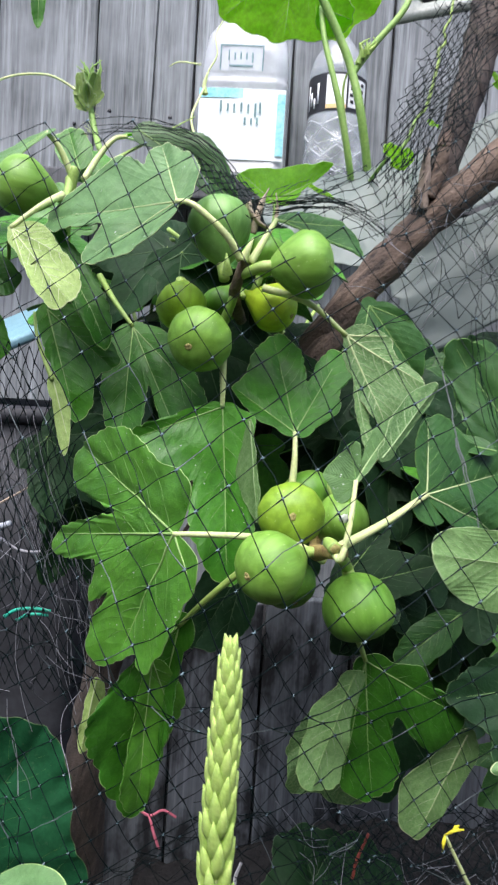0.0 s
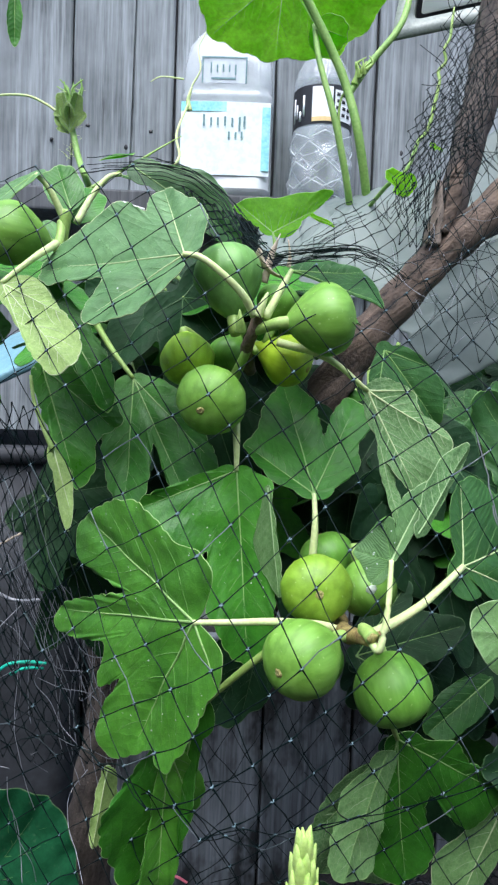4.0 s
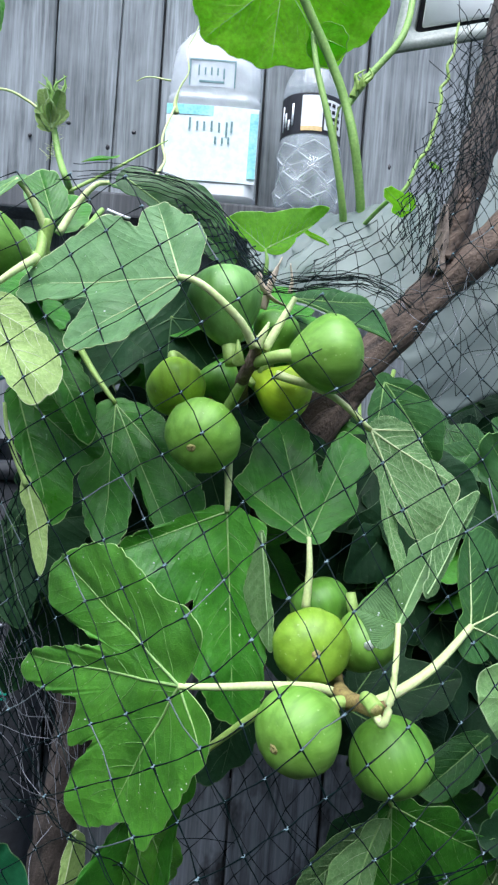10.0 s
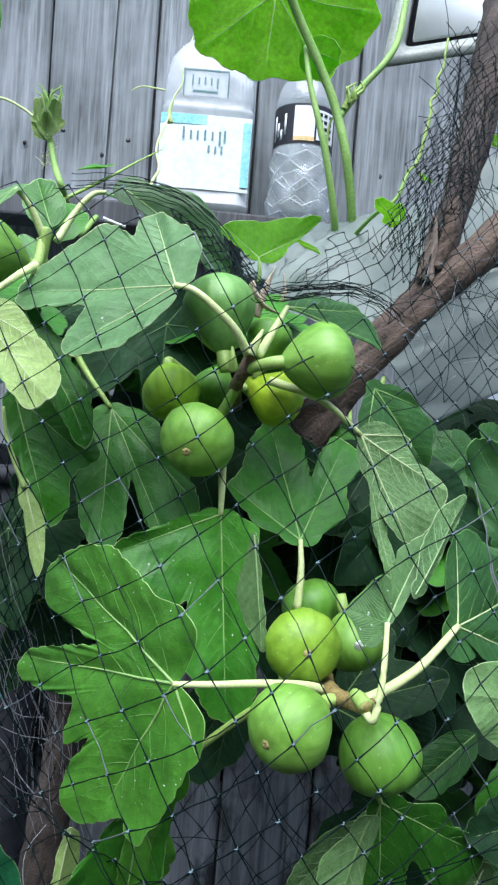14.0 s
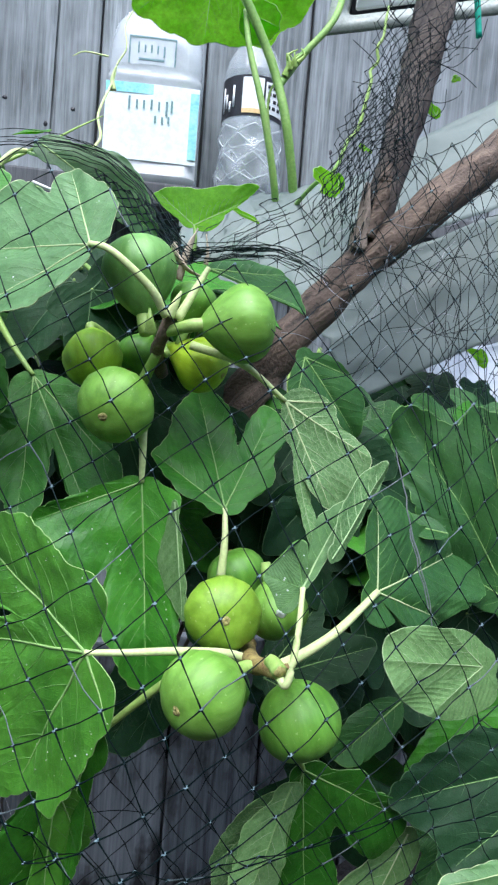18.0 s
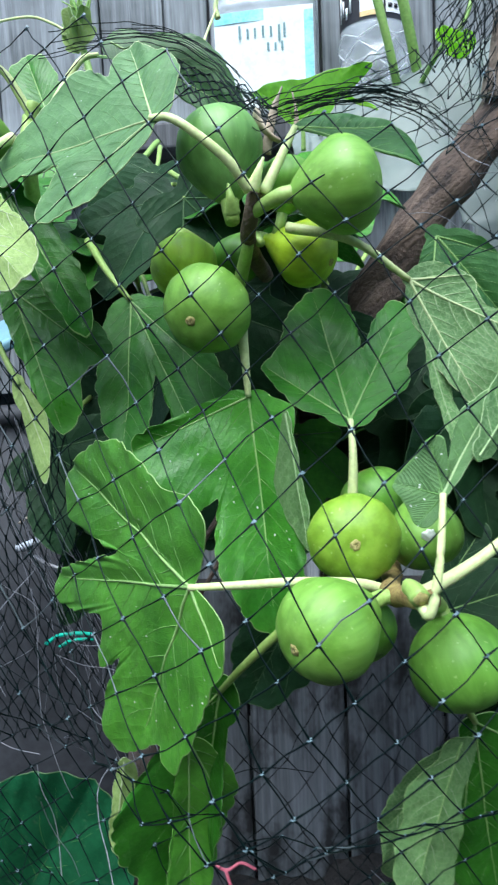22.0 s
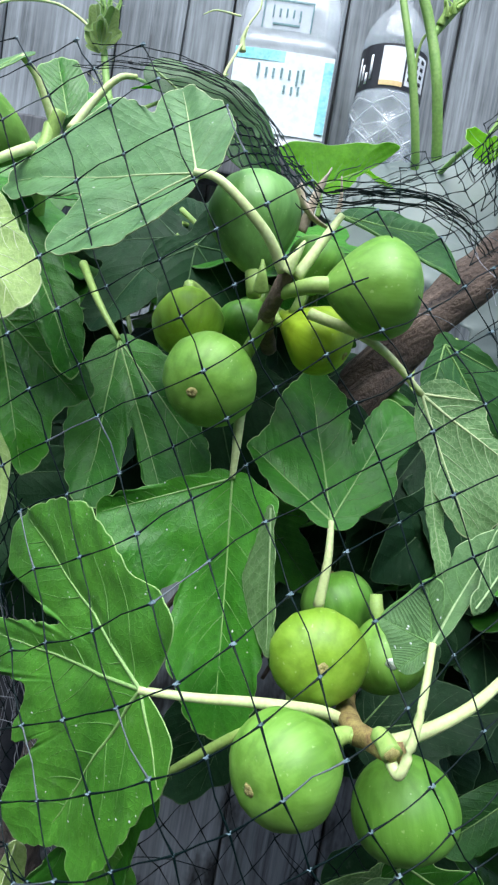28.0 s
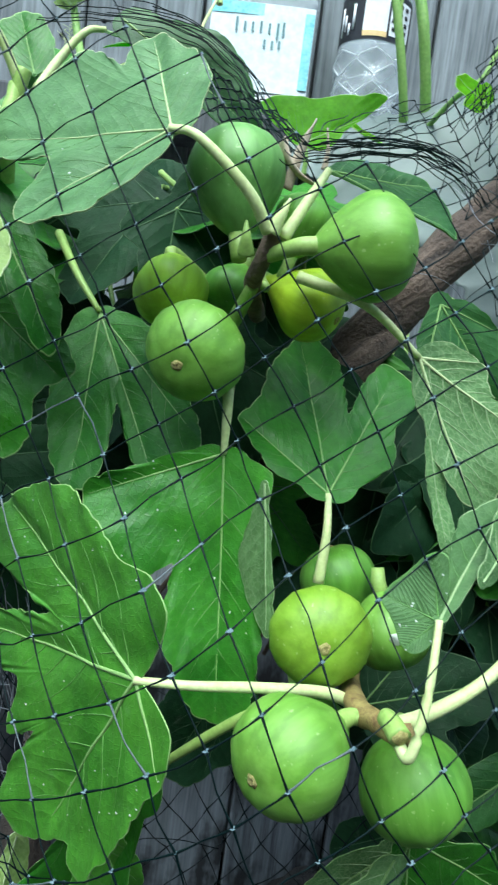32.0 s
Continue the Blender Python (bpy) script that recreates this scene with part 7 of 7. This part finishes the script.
net_patch([(0.0976, 0.5600, 0.9525), (0.2229, 0.5200, 0.9329), (0.2650, 0.6000, 1.1594), (0.1490, 0.6000, 1.1020)], 7, 10, 0.006, 0.00024, "fold of net hanging before the sheets", 3)
net_patch([(-0.2276, 0.6000, 0.6196), (-0.1110, 0.5800, 0.6230), (-0.1298, 0.5000, 0.8999), (-0.2078, 0.5500, 0.9174)], 10, 26, 0.008, 0.00034, "fold of net before the bin", 5)
net_patch([(-0.0767, 0.6000, 0.4464), (0.1624, 0.6000, 0.4452), (0.1024, 0.5400, 0.6917), (-0.0387, 0.5200, 0.7011)], 7, 12, 0.008, 0.0003, "fold of net before the boards", 6)
net_patch([(0.0823, 0.5000, 0.4902), (0.3082, 0.5000, 0.4985), (0.3007, 0.5600, 0.5532), (0.0981, 0.5800, 0.5303)], 22, 16, 0.014, 0.0004, "net heaped on the ground", 7)
net_patch([(-0.0646, 0.5300, 1.0341), (0.0002, 0.5100, 0.9970), (-0.0002, 0.5600, 1.0342), (-0.0596, 0.5700, 1.0738)], 9, 9, 0.003, 0.0004, "gathered hem of the net", 8)
tangle(34, (0.2050, 0.5200, 0.9684), (0.035, 0.03, 0.05), 0.09, 0.00028, NET, "bunched cords beside the sheet", 5, (0, 0, 1))
tangle(26, (0.1680, 0.6050, 1.1250), (0.016, 0.012, 0.05), 0.055, 0.0003, NET, "slack cords round the upright limb", 12, (0.3, 0, 1))
# pale cords over the limb, highlights of the net put in as colour
tangle(16, (0.1250, 0.5750, 1.0050), (0.03, 0.006, 0.03), 0.05, 0.00026, NET_WHITE, "pale cords painted as highlights over the limb", 13, (1, 0, 0.6))
tangle(10, (0.1806, 0.5800, 1.0272), (0.06, 0.02, 0.05), 0.1, 0.00032, NET, "slack cords over the sheet", 6)
tangle(12, (-0.2004, 0.6200, 0.7312), (0.04, 0.04, 0.08), 0.1, 0.00032, NET, "slack cords before the bin", 7, (0.3, 0, -1))
tangle(20, (-0.1650, 0.5600, 0.6950), (0.03, 0.02, 0.05), 0.08, 0.00028, NET_WHITE, "worn whitish cords before the bin", 8, (0.4, 0, -1.4))
tangle(14, (0.0449, 0.6200, 0.5474), (0.10, 0.05, 0.10), 0.1, 0.0003, NET, "slack cords near the ground", 9)
tangle(80, (0.1989, 0.5800, 0.4840), (0.10, 0.05, 0.03), 0.1, 0.00033, NET, "heaped cords on the ground", 10, (0.6, 0, 0))
tangle(50, (0.2138, 0.5500, 0.4988), (0.08, 0.03, 0.03), 0.06, 0.00028, NET_WHITE, "worn whitish cords on the ground", 11)
net_patch([(0.0814, 0.5600, 1.0363), (0.1361, 0.5800, 1.0385), (0.2122, 0.6300, 1.2578), (0.1360, 0.6000, 1.2220)], 7, 26, 0.015, 0.00028, "second fold of net round the upright limb", 23)
net_patch([(0.0878, 0.5600, 1.0524), (0.1524, 0.5900, 1.0792), (0.1922, 0.6200, 1.1905), (0.1188, 0.5900, 1.1513)], 8, 16, 0.016, 0.00028, "gathered net at the fork of the limb", 24)


def sweep(count, pts, spread, r, material, label, seed):
    """Cords of the gathered net edge that hang side by side along one curve."""
    g = random.Random(seed)
    out = []
    for _ in range(count):
        o = Vector([g.gauss(0, 1) * q for q in spread])
        e = Vector([g.gauss(0, 0.6) * q for q in spread])
        a, b = sorted((g.uniform(0, 0.45), g.uniform(0.55, 1)))
        line = curve_points([Vector(p) + o + e * (k / len(pts)) for k, p in enumerate(pts)], 8)
        n = len(line)
        line = line[int(a * n):max(int(a * n) + 4, int(b * n))]
        out.append(tube([p + 0.0015 * Vector((noise.noise(p * 90), 0, noise.noise(p * 80))) for p in line], r, r, 3, cap=False))
    tagged(part("cord_edge", join(*out), material, net, label), kind="stuff")


edge_line = [(-0.1820, 0.5600, 0.8600), (-0.1750, 0.5600, 0.8260), (-0.1650, 0.5600, 0.7880), (-0.1520, 0.5650, 0.7510), (-0.1400, 0.5700, 0.7160), (-0.1310, 0.5750, 0.6860), (-0.1230, 0.5800, 0.6620), (-0.1180, 0.5900, 0.6100)]
sweep(15, edge_line, (0.012, 0.012, 0.012), 0.00026, NET_WHITE, "worn grey cords along the hanging edge of the net", 31)
sweep(12, edge_line, (0.022, 0.015, 0.015), 0.0003, NET, "black cords along the hanging edge of the net", 32)
# two whitish strands in place of light caught by black cords
sweep(3, [(0.1086, 0.4300, 0.9318), (0.1218, 0.4250, 0.8775), (0.1358, 0.4250, 0.8362), (0.1490, 0.4300, 0.7951)], (0.0008, 0.001, 0.002), 0.0004, NET_WHITE, "pale cords, colour put in for light they catch", 33)
sweep(3, [(0.1773, 0.4400, 0.9119), (0.1874, 0.4350, 0.8639), (0.1973, 0.4350, 0.8331), (0.2104, 0.4400, 0.7804)], (0.0008, 0.001, 0.002), 0.0004, NET_WHITE, "pale cords, colour put in for light they catch", 34)
sweep(16, [(-0.1346, 0.5500, 1.0668), (-0.0971, 0.5550, 1.0725), (-0.0624, 0.5550, 1.0692), (-0.0365, 0.5500, 1.0533), (-0.0193, 0.5300, 1.0286), (-0.0061, 0.5000, 1.0019)], (0.0035, 0.006, 0.0035), 0.00028, NET, "black cords of the gathered hem over the leaves", 41)
sweep(12, [(-0.1579, 0.5700, 0.8045), (-0.1427, 0.5800, 0.7277), (-0.1450, 0.5900, 0.6457), (-0.1240, 0.6000, 0.5593)], (0.022, 0.012, 0.010), 0.00026, NET_WHITE, "worn grey cords of the fold before the bin", 43)
sweep(15, [(0.1760, 0.5000, 1.0065), (0.1684, 0.4700, 0.9438), (0.1742, 0.4550, 0.8931), (0.2012, 0.4500, 0.8238)], (0.013, 0.006, 0.006), 0.00024, NET, "black cords gathered in a hanging fold", 35)
sweep(22, [(-0.0230, 0.4900, 1.0160), (-0.0110, 0.4700, 1.0040), (-0.0020, 0.4620, 0.9950), (0.0080, 0.4590, 0.9970), (0.0250, 0.4600, 1.0000), (0.0450, 0.4700, 1.0040), (0.0610, 0.4800, 1.0030), (0.0800, 0.5000, 0.9990), (0.1010, 0.5300, 0.9950), (0.1300, 0.5500, 1.0000)], (0.003, 0.004, 0.0028), 0.00026, NET, "black cords of the bunched hem over the shoot", 45)
sweep(10, [(0.0080, 0.4620, 0.9970), (0.0200, 0.4900, 1.0150), (0.0420, 0.5300, 1.0350), (0.0700, 0.5600, 1.0560)], (0.010, 0.004, 0.005), 0.00024, NET, "slack cords rising from the hem", 46)
scraps = thing("dry_leaf_scrap", (0.0, 0.4850, 0.9880), "beige curled dry leaf caught under the hem of the net", "dry leaf")
for pts, w in (([(-0.004, 0.487, 0.986), (-0.001, 0.485, 0.998), (0.002, 0.484, 1.008), (0.005, 0.486, 1.016)], 0.0030), ([(-0.008, 0.487, 1.005), (-0.005, 0.485, 0.998), (0.001, 0.484, 0.992), (0.009, 0.486, 0.989)], 0.0042),
               ([(0.011, 0.486, 0.996), (0.0115, 0.485, 1.004), (0.0100, 0.485, 1.013)], 0.0014)):
    part("curl", tube(curve_points(pts, 8), w, w * 0.25, 10, 0.5, flat=0.45), DRY_PALE, scraps, "")
